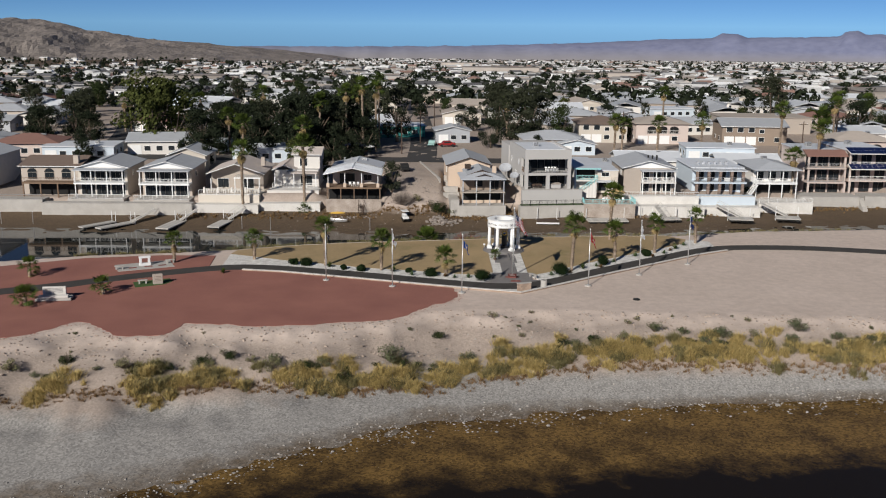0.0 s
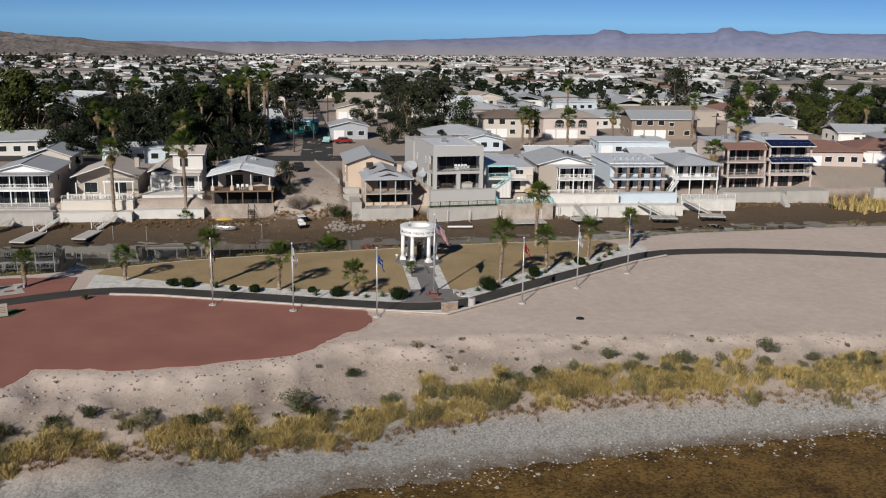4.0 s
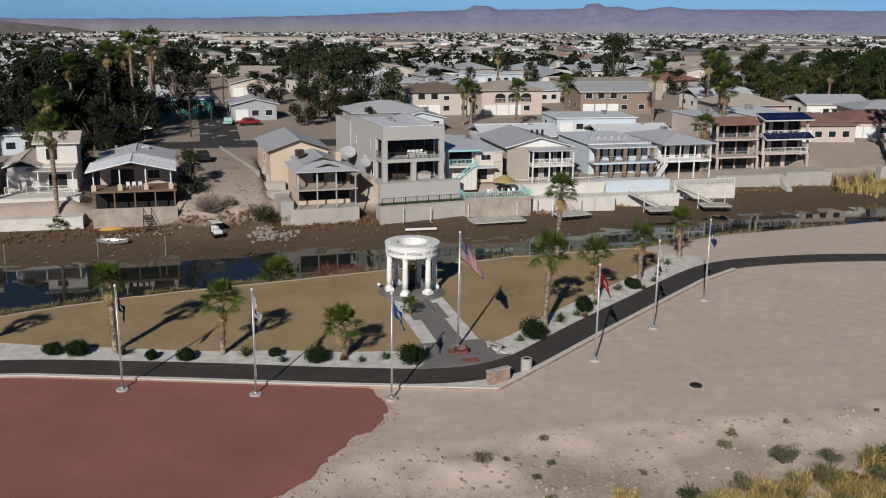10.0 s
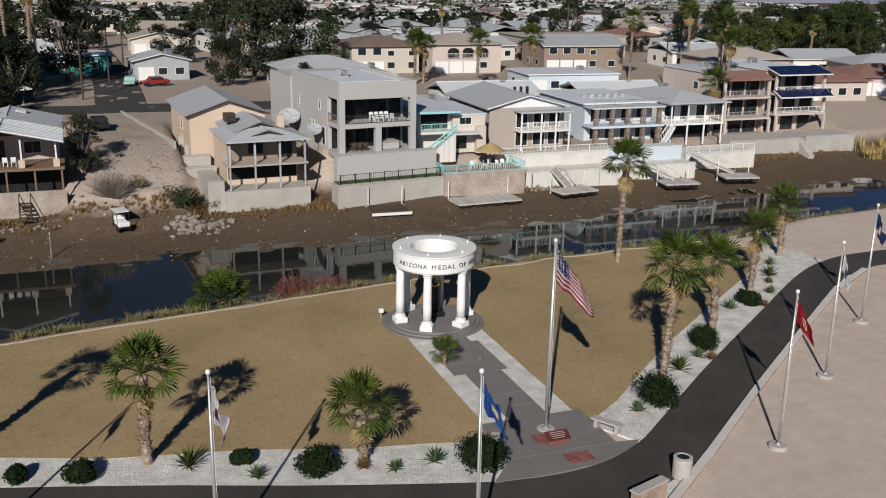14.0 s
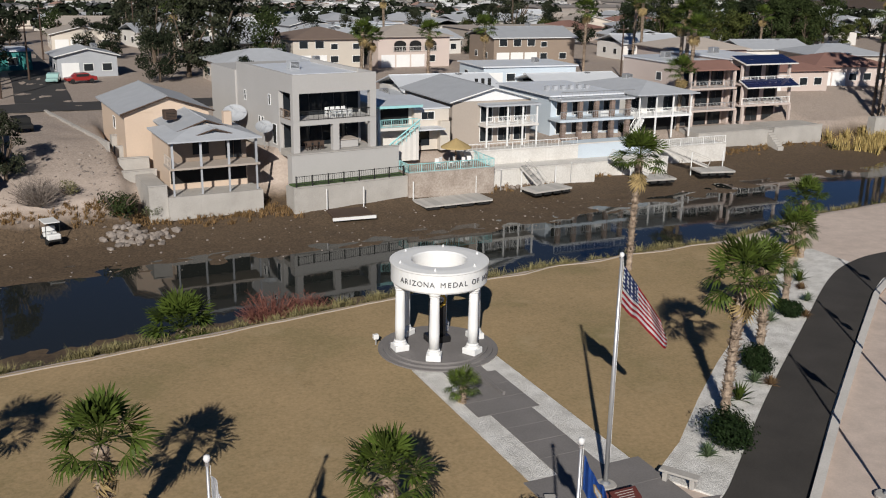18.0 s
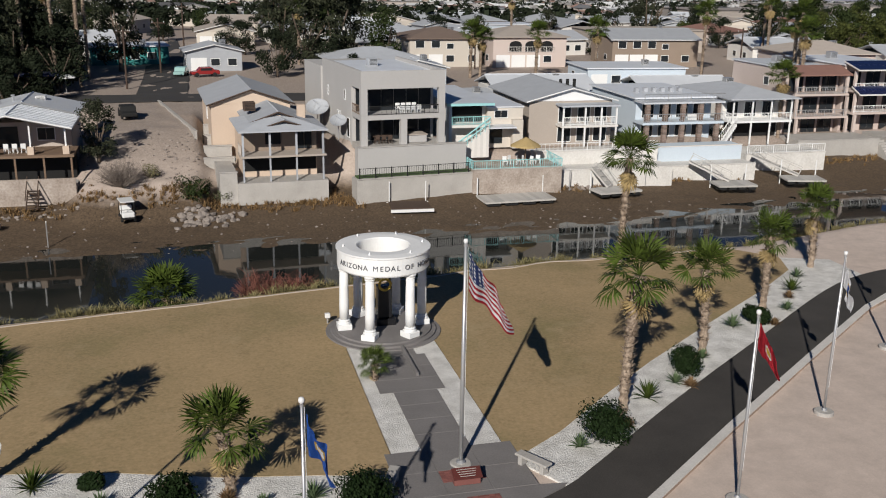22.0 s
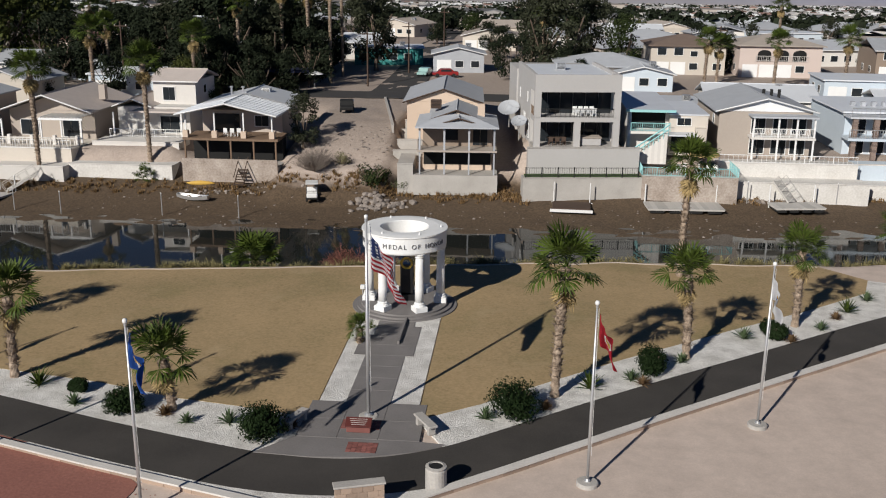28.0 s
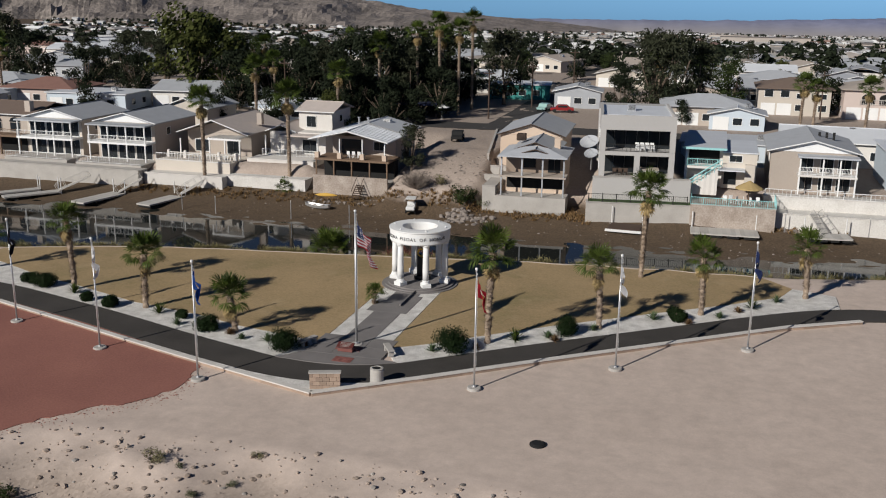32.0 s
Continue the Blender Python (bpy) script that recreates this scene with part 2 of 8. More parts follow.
M["beige_roof"] = mat("beige_tile_roof", (0.44, 0.385, 0.335), (0.33, 0.285, 0.25), 0.8, 9, bump=0.5, rand=0.15)
M["white_roof"] = mat("white_metal_roof", (0.66, 0.68, 0.71), (0.5, 0.52, 0.545), 0.4, 7, rough=0.45, bump=0.08, rand=0.14)
M["wood"] = mat("weathered_wood", (0.22, 0.15, 0.10), (0.15, 0.10, 0.07), 1.5, 14, bump=0.3)
M["darkwood"] = mat("dark_wood", (0.09, 0.06, 0.045), (0.06, 0.04, 0.03), 1.5, 14, bump=0.3)
# near-black for grilles, far windows and panels that stand in for shaded openings
M["dark"] = mat("dark_grille_and_shade", (0.014, 0.014, 0.014), (0.01, 0.01, 0.01), 1, 8, bump=0.0)
M["stone"] = mat("stone", (0.30, 0.26, 0.23), (0.20, 0.17, 0.15), 0.9, 8, bump=0.6, island=0.25)
M["trunk"] = mat("palm_trunk", (0.42, 0.33, 0.25), (0.13, 0.092, 0.064), 2.5, 12, bump=0.8, amount=1.0)
M["bark"] = mat("bark", (0.16, 0.12, 0.09), (0.10, 0.075, 0.055), 2.5, 12, bump=0.8, amount=1.0)
M["frond"] = mat("palm_frond", (0.088, 0.124, 0.021), (0.02, 0.031, 0.008), 0.8, 6, rough=0.55, bump=0.0, island=0.35, spec=0.12)
M["dry_frond"] = mat("dry_frond", (0.36, 0.27, 0.13), (0.25, 0.18, 0.085), 0.8, 6, rough=0.8, bump=0.0, island=0.3, spec=0.05)
M["leaf"] = mat("tree_leaf", (0.042, 0.058, 0.02), (0.02, 0.028, 0.011), 0.5, 4, rough=0.7, bump=0.0, island=0.4, spec=0.05)
M["leaf_dark"] = mat("dark_tree_leaf", (0.024, 0.031, 0.017), (0.012, 0.016, 0.01), 0.5, 4, rough=0.7, bump=0.0, island=0.4, spec=0.05)
M["leaf_olive"] = mat("olive_tree_leaf", (0.075, 0.085, 0.025), (0.04, 0.048, 0.015), 0.5, 4, rough=0.7, bump=0.0, island=0.4, spec=0.05)
M["bush"] = mat("bush_leaf", (0.018, 0.032, 0.011), (0.009, 0.016, 0.006), 0.8, 6, rough=0.65, bump=0.0, island=0.4, spec=0.05)
M["agave"] = mat("agave_leaf", (0.13, 0.18, 0.09), (0.08, 0.12, 0.055), 1.5, 8, rough=0.6, bump=0.0, island=0.3, spec=0.12)
M["dry_grass"] = mat("dry_grass", (0.52, 0.40, 0.17), (0.33, 0.245, 0.095), 0.3, 3, rough=0.9, bump=0.0, island=0.4, spec=0.05)
M["brush"] = mat("desert_brush", (0.21, 0.195, 0.1), (0.12, 0.115, 0.06), 0.3, 3, rough=0.9, bump=0.0, island=0.4, spec=0.05)
M["redbrush"] = mat("red_brush", (0.19, 0.078, 0.06), (0.115, 0.05, 0.04), 0.5, 4, rough=0.9, bump=0.0, island=0.4, spec=0.05)
M["brown_grass"] = mat("brown_grass", (0.27, 0.17, 0.09), (0.17, 0.11, 0.06), 0.3, 3, rough=0.9, bump=0.0, island=0.4, spec=0.05)
M["bank_grass"] = mat("bank_grass", (0.26, 0.22, 0.11), (0.13, 0.12, 0.055), 0.3, 3, rough=0.9, bump=0.0, island=0.4, spec=0.05)
M["rusty"] = mat("rusty_weeds", (0.27, 0.165, 0.08), (0.16, 0.11, 0.055), 0.3, 3, rough=0.9, bump=0.0, island=0.4, spec=0.05)
M["sage"] = mat("sage_leaf", (0.12, 0.13, 0.07), (0.075, 0.085, 0.045), 0.5, 4, rough=0.85, bump=0.0, island=0.4, spec=0.05)
M["twig"] = mat("bare_twig", (0.24, 0.20, 0.17), (0.17, 0.14, 0.12), 0.5, 4, rough=0.9, bump=0.0)
M["leaf_grey"] = mat("grey_tree_leaf", (0.05, 0.055, 0.033), (0.024, 0.028, 0.017), 0.5, 4, rough=0.7, bump=0.0, island=0.4, spec=0.05)
# distance haze is put into this mauve-blue base colour
M["mountain"] = mat("hazed_mountain_rock", (0.235, 0.25, 0.36), (0.155, 0.17, 0.265), 0.004, 0.03, bump=0.0, amount=1.0)
M["plastic_white"] = mat("white_plastic", (0.75, 0.75, 0.74), (0.66, 0.66, 0.65), 1, 10, rough=0.4, bump=0.0)
M["rubber"] = mat("black_rubber", (0.02, 0.02, 0.02), None, 2, 20, rough=0.8, bump=0.05)
M["flag_red"] = mat("flag_red", (0.42, 0.02, 0.035), None, 3, 20, rough=0.8, bump=0.05, amount=0.3)
M["flag_white"] = mat("flag_white", (0.75, 0.75, 0.76), None, 3, 20, rough=0.8, bump=0.05, amount=0.3)
M["flag_blue"] = mat("flag_blue", (0.03, 0.05, 0.16), None, 3, 20, rough=0.8, bump=0.05, amount=0.3)
M["flag_azure"] = mat("flag_azure", (0.025, 0.10, 0.40), None, 3, 20, rough=0.8, bump=0.05, amount=0.3)
M["flag_black"] = mat("flag_black", (0.015, 0.015, 0.02), None, 3, 20, rough=0.8, bump=0.05, amount=0.3)
M["flag_gold"] = mat("flag_gold", (0.55, 0.36, 0.06), None, 3, 20, rough=0.8, bump=0.05, amount=0.3)
M["car_red"] = mat("red_car_paint", (0.30, 0.03, 0.03), None, 2, 9, rough=0.25, bump=0.0, amount=0.2)
M["car_white"] = mat("white_car_paint", (0.72, 0.72, 0.72), None, 2, 9, rough=0.25, bump=0.0, amount=0.2)
M["car_teal"] = mat("pale_teal_car_paint", (0.35, 0.55, 0.52), None, 2, 9, rough=0.25, bump=0.0, amount=0.2)
M["solar"] = mat("solar_panel", (0.012, 0.02, 0.075), (0.01, 0.016, 0.05), 1, 9, rough=0.15, bump=0.0)
M["street"] = mat("street_asphalt", (0.064, 0.060, 0.058), (0.042, 0.040, 0.039), 0.2, 8, bump=0.2)
M["yellow"] = mat("yellow_paint", (0.65, 0.40, 0.08), None, 1, 9, rough=0.5, bump=0.05)


def glass(name, tint=(0.02, 0.024, 0.028)):
    m = bpy.data.materials.new(name)
    m.use_nodes = True
    b = m.node_tree.nodes["Principled BSDF"]
    b.inputs["Base Color"].default_value = (*tint, 1)
    b.inputs["Roughness"].default_value = 0.06
    b.inputs["Specular IOR Level"].default_value = 0.4
    return m


M["glass"] = glass("window_glass")


def water(name, col, rough, ripple, scale):
    m = bpy.data.materials.new(name)
    m.use_nodes = True
    nt = m.node_tree
    b = nt.nodes["Principled BSDF"]
    b.inputs["Base Color"].default_value = (*col, 1)
    b.inputs["Roughness"].default_value = rough
    b.inputs["IOR"].default_value = 1.33
    geo = nt.nodes.new("ShaderNodeNewGeometry")
    n = nt.nodes.new("ShaderNodeTexNoise")
    n.inputs["Scale"].default_value, n.inputs["Detail"].default_value = scale, 3
    bp = nt.nodes.new("ShaderNodeBump")
    bp.inputs["Strength"].default_value, bp.inputs["Distance"].default_value = ripple, 0.05
    nt.links.new(geo.outputs["Position"], n.inputs["Vector"])
    nt.links.new(n.outputs[0], bp.inputs["Height"])
    nt.links.new(bp.outputs[0], b.inputs["Normal"])
    return m


M["canal"] = water("canal_water", (0.018, 0.02, 0.018), 0.03, 0.05, 1.2)
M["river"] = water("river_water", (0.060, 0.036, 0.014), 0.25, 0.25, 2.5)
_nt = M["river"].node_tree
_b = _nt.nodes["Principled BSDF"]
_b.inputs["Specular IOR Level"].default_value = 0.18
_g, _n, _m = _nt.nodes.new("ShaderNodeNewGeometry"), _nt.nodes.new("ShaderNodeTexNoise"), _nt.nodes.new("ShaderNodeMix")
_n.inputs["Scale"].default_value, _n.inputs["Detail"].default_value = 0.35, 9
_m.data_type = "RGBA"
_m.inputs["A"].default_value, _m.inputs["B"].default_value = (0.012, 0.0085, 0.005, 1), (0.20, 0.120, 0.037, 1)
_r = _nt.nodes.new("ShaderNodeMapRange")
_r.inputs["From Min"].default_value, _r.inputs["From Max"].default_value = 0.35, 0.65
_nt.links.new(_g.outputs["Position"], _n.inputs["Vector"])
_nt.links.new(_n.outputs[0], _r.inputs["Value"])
# gravelly shallows rusty brown; loss of light with depth painted nearly black farther out
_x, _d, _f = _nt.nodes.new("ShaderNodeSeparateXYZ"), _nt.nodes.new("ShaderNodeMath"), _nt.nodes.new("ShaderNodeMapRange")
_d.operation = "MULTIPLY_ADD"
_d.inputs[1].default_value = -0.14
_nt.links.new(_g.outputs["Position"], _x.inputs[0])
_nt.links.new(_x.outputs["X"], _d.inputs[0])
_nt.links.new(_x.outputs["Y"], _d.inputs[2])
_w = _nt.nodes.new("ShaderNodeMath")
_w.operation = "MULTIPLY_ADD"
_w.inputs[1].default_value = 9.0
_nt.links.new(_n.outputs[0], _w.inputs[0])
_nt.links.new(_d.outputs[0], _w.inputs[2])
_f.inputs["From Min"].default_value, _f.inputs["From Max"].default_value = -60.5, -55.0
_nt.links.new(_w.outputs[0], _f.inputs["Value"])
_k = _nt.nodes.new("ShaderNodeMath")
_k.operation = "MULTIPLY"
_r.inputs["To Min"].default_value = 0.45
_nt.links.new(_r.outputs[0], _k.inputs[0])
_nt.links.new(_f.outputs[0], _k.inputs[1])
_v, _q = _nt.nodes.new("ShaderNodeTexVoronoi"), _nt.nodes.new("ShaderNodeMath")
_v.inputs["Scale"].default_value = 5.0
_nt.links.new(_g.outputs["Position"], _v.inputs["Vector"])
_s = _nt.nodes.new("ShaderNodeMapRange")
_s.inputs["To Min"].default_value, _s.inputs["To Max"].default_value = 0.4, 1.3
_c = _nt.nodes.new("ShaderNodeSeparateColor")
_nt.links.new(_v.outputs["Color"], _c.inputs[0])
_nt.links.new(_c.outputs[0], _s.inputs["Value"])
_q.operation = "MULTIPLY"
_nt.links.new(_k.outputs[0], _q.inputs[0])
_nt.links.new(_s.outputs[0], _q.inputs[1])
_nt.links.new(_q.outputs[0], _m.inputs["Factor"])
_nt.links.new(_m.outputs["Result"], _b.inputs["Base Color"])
M["wood_tan"] = mat("brown_siding", (0.3, 0.235, 0.185), (0.23, 0.18, 0.14), 0.6, 8, bump=0.2)

M["old_white"] = mat("weathered_white_plaster", (0.72, 0.70, 0.665), (0.50, 0.475, 0.44), 0.5, 5, bump=0.2, amount=0.8)


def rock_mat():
    """Tan-grey gravel fans below, rock above; the mauve is distance haze painted in."""
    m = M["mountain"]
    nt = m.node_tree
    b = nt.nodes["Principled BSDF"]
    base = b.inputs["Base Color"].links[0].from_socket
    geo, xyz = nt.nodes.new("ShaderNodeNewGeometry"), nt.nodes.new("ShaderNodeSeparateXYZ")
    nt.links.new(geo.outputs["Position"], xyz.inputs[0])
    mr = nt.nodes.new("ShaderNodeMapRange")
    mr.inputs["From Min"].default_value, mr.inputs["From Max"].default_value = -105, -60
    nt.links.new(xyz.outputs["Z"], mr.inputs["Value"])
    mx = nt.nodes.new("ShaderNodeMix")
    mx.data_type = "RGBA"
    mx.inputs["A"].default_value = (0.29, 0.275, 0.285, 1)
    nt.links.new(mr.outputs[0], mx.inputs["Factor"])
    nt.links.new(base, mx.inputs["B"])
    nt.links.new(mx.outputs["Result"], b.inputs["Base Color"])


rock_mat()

# ---------------------------------------------------------------- mesh helpers
def mesh_ob(name, bm, material, parent=None, label="", smooth=False):
    me = bpy.data.meshes.new(name)
    bm.to_mesh(me)
    bm.free()
    if smooth:
        for p in me.polygons:
            p.use_smooth = True
    mats = material if isinstance(material, (list, tuple)) else [material]
    for k in mats:
        me.materials.append(k)
    ob = new(name, me)
    if parent is not None:
        ob.parent = parent
    if label:
        ob["label"] = label
    return ob


def part(name, bm, material, parent, label="", smooth=False):
    return mesh_ob(name, bm, material, parent, label, smooth)


def thing(name, label, category, loc=(0, 0, 0), rz=0.0, group="", kind=""):
    e = new(name)
    e.empty_display_size = 0.3
    e.matrix_basis = pose(*loc, 0, 0, rz)
    return tagged(e, label, category, group, kind)


def box(bm, x0, x1, y0, y1, z0, z1, bev=0.0, mi=0):
    """Add a box to bm."""
    v = [bm.verts.new((x, y, z)) for z in (z0, z1) for y in (y0, y1) for x in (x0, x1)]
    fs = [bm.faces.new([v[i] for i in q]) for q in ((0, 2, 3, 1), (4, 5, 7, 6), (0, 1, 5, 4), (2, 6, 7, 3), (0, 4, 6, 2), (1, 3, 7, 5))]
    for f in fs:
        f.material_index = mi
    if bev:
        es = list({e for f in fs for e in f.edges})
        bmesh.ops.bevel(bm, geom=es, offset=bev, segments=1, affect="EDGES")
    return fs


def bbox(*a, **k):
    bm = bmesh.new()
    box(bm, *a, **k)
    return bm


def tube(bm, profile, seg=12, cx=0.0, cy=0.0, mi=0, caps=True):
    """Lathe: profile rows of (radius, z) about a vertical axis."""
    rings = []
    for r, z in profile:
        rings.append([bm.verts.new((cx + r * math.cos(2 * math.pi * i / seg), cy + r * math.sin(2 * math.pi * i / seg), z)) for i in range(seg)])
    for a, b in zip(rings, rings[1:]):
        for i in range(seg):
            f = bm.faces.new((a[i], a[(i + 1) % seg], b[(i + 1) % seg], b[i]))
            f.material_index = mi
    if caps:
        bm.faces.new(rings[0][::-1]).material_index = mi
        bm.faces.new(rings[-1]).material_index = mi


def lathe(profile, seg=12, cx=0.0, cy=0.0):
    bm = bmesh.new()
    tube(bm, profile, seg, cx, cy)
    return bm


def rod(bm, a, b, r, seg=6):
    """A straight bar between two points."""
    a, b = Vector(a), Vector(b)
    q = (b - a).to_track_quat("Z", "Y").to_matrix()
    ra = [bm.verts.new(a + q @ Vector((r * math.cos(t), r * math.sin(t), 0))) for t in [2 * math.pi * i / seg for i in range(seg)]]
    rb = [bm.verts.new(b + q @ Vector((r * math.cos(t), r * math.sin(t), 0))) for t in [2 * math.pi * i / seg for i in range(seg)]]
    for i in range(seg):
        bm.faces.new((ra[i], ra[(i + 1) % seg], rb[(i + 1) % seg], rb[i]))
    bm.faces.new(ra[::-1])
    bm.faces.new(rb)


def smooth_line(pts, n=8):
    """Catmull-Rom through plan points."""
    p = [Vector(q) for q in pts]
    p = [2 * p[0] - p[1]] + p + [2 * p[-1] - p[-2]]
    out = []
    for i in range(1, len(p) - 2):
        for k in range(n):
            t = k / n
            a, b, c, e = p[i - 1], p[i], p[i + 1], p[i + 2]
            out.append(0.5 * (2 * b + (c - a) * t + (2 * a - 5 * b + 4 * c - e) * t * t + (3 * b - a - 3 * c + e) * t ** 3))
    return out + [p[-2]]


def slab(outline, z0, z1):
    """A flat plate with the given plan outline."""
    bm = bmesh.new()
    top = [bm.verts.new((x, y, z1)) for x, y in outline]
    bot = [bm.verts.new((x, y, z0)) for x, y in outline]
    n = len(top)
    f = bm.faces.new(top)
    for i in range(n):
        bm.faces.new((top[i], bot[i], bot[(i + 1) % n], top[(i + 1) % n]))
    bmesh.ops.triangulate(bm, faces=[f])
    bmesh.ops.recalc_face_normals(bm, faces=bm.faces[:])
    return bm


def ribbon(left, right, z0, z1):
    """A plate between two lines of equal length."""
    bm = bmesh.new()
    a = [bm.verts.new((p[0], p[1], z1)) for p in left]
    b = [bm.verts.new((p[0], p[1], z1)) for p in right]
    c = [bm.verts.new((p[0], p[1], z0)) for p in left]
    e = [bm.verts.new((p[0], p[1], z0)) for p in right]
    for i in range(len(a) - 1):
        bm.faces.new((a[i], b[i], b[i + 1], a[i + 1]))
        bm.faces.new((a[i], a[i + 1], c[i + 1], c[i]))
        bm.faces.new((b[i], e[i], e[i + 1], b[i + 1]))
    bm.faces.new((a[0], c[0], e[0], b[0]))
    bm.faces.new((a[-1], b[-1], e[-1], c[-1]))
    bmesh.ops.recalc_face_normals(bm, faces=bm.faces[:])
    return bm


def offset(line, d):
    out = []
    for i, p in enumerate(line):
        a, b = line[max(0, i - 1)], line[min(len(line) - 1, i + 1)]
        t = (Vector(b[:2]) - Vector(a[:2])).normalized()
        out.append(Vector((p[0] - t.y * d, p[1] + t.x * d)))
    return out


def step(x, a, b):
    t = min(1.0, max(0.0, (x - a) / (b - a)))
    return t * t * (3 - 2 * t)


def lerp_table(x, tab):
    for (x0, y0), (x1, y1) in zip(tab, tab[1:]):
        if x <= x1:
            return y0 + (y1 - y0) * max(0.0, (x - x0) / (x1 - x0))
    return tab[-1][1]


# ---------------------------------------------------------------- terrain
WATER_N, WATER_S = -6.0, -4.0
LAWN_BACK = [(-300, -60), (-90, -22), (-70, -9), (-58, -5), (-46, -3), (-38, -0.9), (-30, 2.3), (-20, 4.6), (-8, 6.4), (4, 8.4), (12, 9.6), (21, 10.2), (28, 10.4), (40, 14), (70, 17), (300, 20)]
WATER_NEAR = [(-300, -40), (-90, -10), (-74, 1.5), (-61, 8.5), (-48, 15.5), (-32, 20), (-18, 23), (14, 25.5), (74, 29), (300, 35)]
WATER_FAR = [(-300, 40), (-98, 40), (-74, 38.5), (-50, 38), (-28, 37.8), (0, 38), (30, 39), (64, 45), (82, 46.5), (300, 56)]
WALL_LINE = [(-300, 49), (-100, 50), (-60, 49.5), (-25, 51.0), (-8, 51.0), (20, 51.0), (30, 52.6), (45, 55), (60, 59), (80, 62), (120, 66), (300, 80)]
BANK_TOP = [(-300, -46), (-60, -42), (-53, -40.6), (-48.5, -35.8), (-42.4, -40.4), (-37.7, -39.4), (-36.5, -36), (-30, -36.6), (-22.7, -36), (-14.4, -33.6), (-11, -30.2), (-4, -29.2), (6, -29.2), (20, -30.3), (60, -31.9), (300, -37.3)]
SHORE = [(-300, -88), (-60, -76), (-31, -65.5), (-26, -61.5), (-18, -56.5), (-12, -53.2), (2, -49.8), (14, -48), (33, -46), (60, -44.5), (300, -48)]


FAR_SLOPE = 0.030   # the valley floor falls away beyond the town
TERRACE = [(-300, -2.6), (-58, -2.4), (-55, -1.7), (-34, -1.5), (-31.5, -2.7), (-9, -2.7), (-7, -2.6), (5.5, -2.6), (7, 0.2), (17, 0.2), (18.5, -1.4), (29, -1.4), (31, -1.7), (42, -1.7), (44, -1.5), (54, -1.5), (56, -2.3), (65, -2.3), (67, -3.0), (88, -3.0), (94, -2.6), (300, -2.6)]


def ground_z(x, y):
    bt = lerp_table(x, BANK_TOP)
    lb, wn_, wf, wl = lerp_table(x, LAWN_BACK), lerp_table(x, WATER_NEAR), lerp_table(x, WATER_FAR), lerp_table(x, WALL_LINE)
    rough = noise.noise((x * 0.35, y * 0.35, 0.0)) * 0.18 + noise.noise((x * 1.1, y * 1.1, 3.0)) * 0.07
    if y < bt:
        d = bt - y
        t = d / (bt - lerp_table(x, SHORE))
        flat = step(x, -10, 12)
        drop = 2.7 - 1.5 * flat
        z = -drop * step(t, 0, 0.6) - (4.2 - drop) * step(t, 0.35, 1.0) - 0.03 * max(0, t - 1) * 20 + (0.55 * noise.noise((x * 0.16, y * 0.2, 9)) - 0.55 * abs(noise.noise((x * 0.33, y * 0.07, 12)))) * step(d, 0.3, 3) * (1 - step(t, 0.45, 0.75)) * (1.25 - 0.95 * flat)
        return max(z, -9.0) + rough * step(d, 0, 2) * (1.6 - 1.3 * step(t, 0.5, 0.8))
    if y <= lb:
        return noise.noise((x * 0.22, y * 0.22, 0.0)) * 0.03 - 0.03
    if y < wn_:
        t = (y - lb) / (wn_ - lb)
        return WATER_N * (0.35 * step(t, 0, 0.25) + 0.65 * step(t, 0.1, 1.0)) + rough * 0.6 * step(t, 0, 0.2)
    if y < wf:
        t = (y - wn_) / max(1, wf - wn_)
        return WATER_N - 0.35 * math.sin(math.pi * t) + rough * 0.15 + 0.10 * noise.noise((x * 0.5, y * 0.9, 21))
    if y < wl:
        t = (y - wf) / (wl - wf)
        z = WATER_N + 1.5 * t ** 2.4 + 0.12 * noise.noise((x * 0.3, y * 0.8, 22)) * (1 - t)
        lot = step(x, -22, -19) * (1 - step(x, -9, -7))
        return z + rough * 0.5 + lot * 1.6 * step(t, 0.55, 1)
    d = y - wl
    lot = step(x, -22, -19) * (1 - step(x, -9, -7))
    right = step(x, 84, 90)
    soft = max(lot, right)
    terrace = lerp_table(x, TERRACE)
    z = -4.5 + (4.5 + terrace) * step(d, 0.6, 5.0) + (0.5 - terrace) * step(d, 20, 30)
    z = z * (1 - soft) + soft * (-3.0 + 3.5 * step(d, -3, 14))
    z += 0.5 * step(y, 80, 140)
    z -= FAR_SLOPE * max(0.0, y - 200)
    hill = step(-x - 0.1 * y, 60, 1500) * step(y, 500, 2800) * 30
    return z + hill + rough * soft + (noise.noise((x * 0.004, y * 0.004, 7)) * 4 * step(y, 400, 1500))


def axis(lo, hi, fine_lo, fine_hi, d, grow):
    c = [fine_lo + d * i for i in range(int((fine_hi - fine_lo) / d) + 1)]
    s, v = d, c[-1]
    while v < hi:
        s *= grow
        v += s
        c.append(min(v, hi))
    s, v = d, c[0]
    while v > lo:
        s *= grow
        v -= s
        c.insert(0, max(v, lo))
    return c


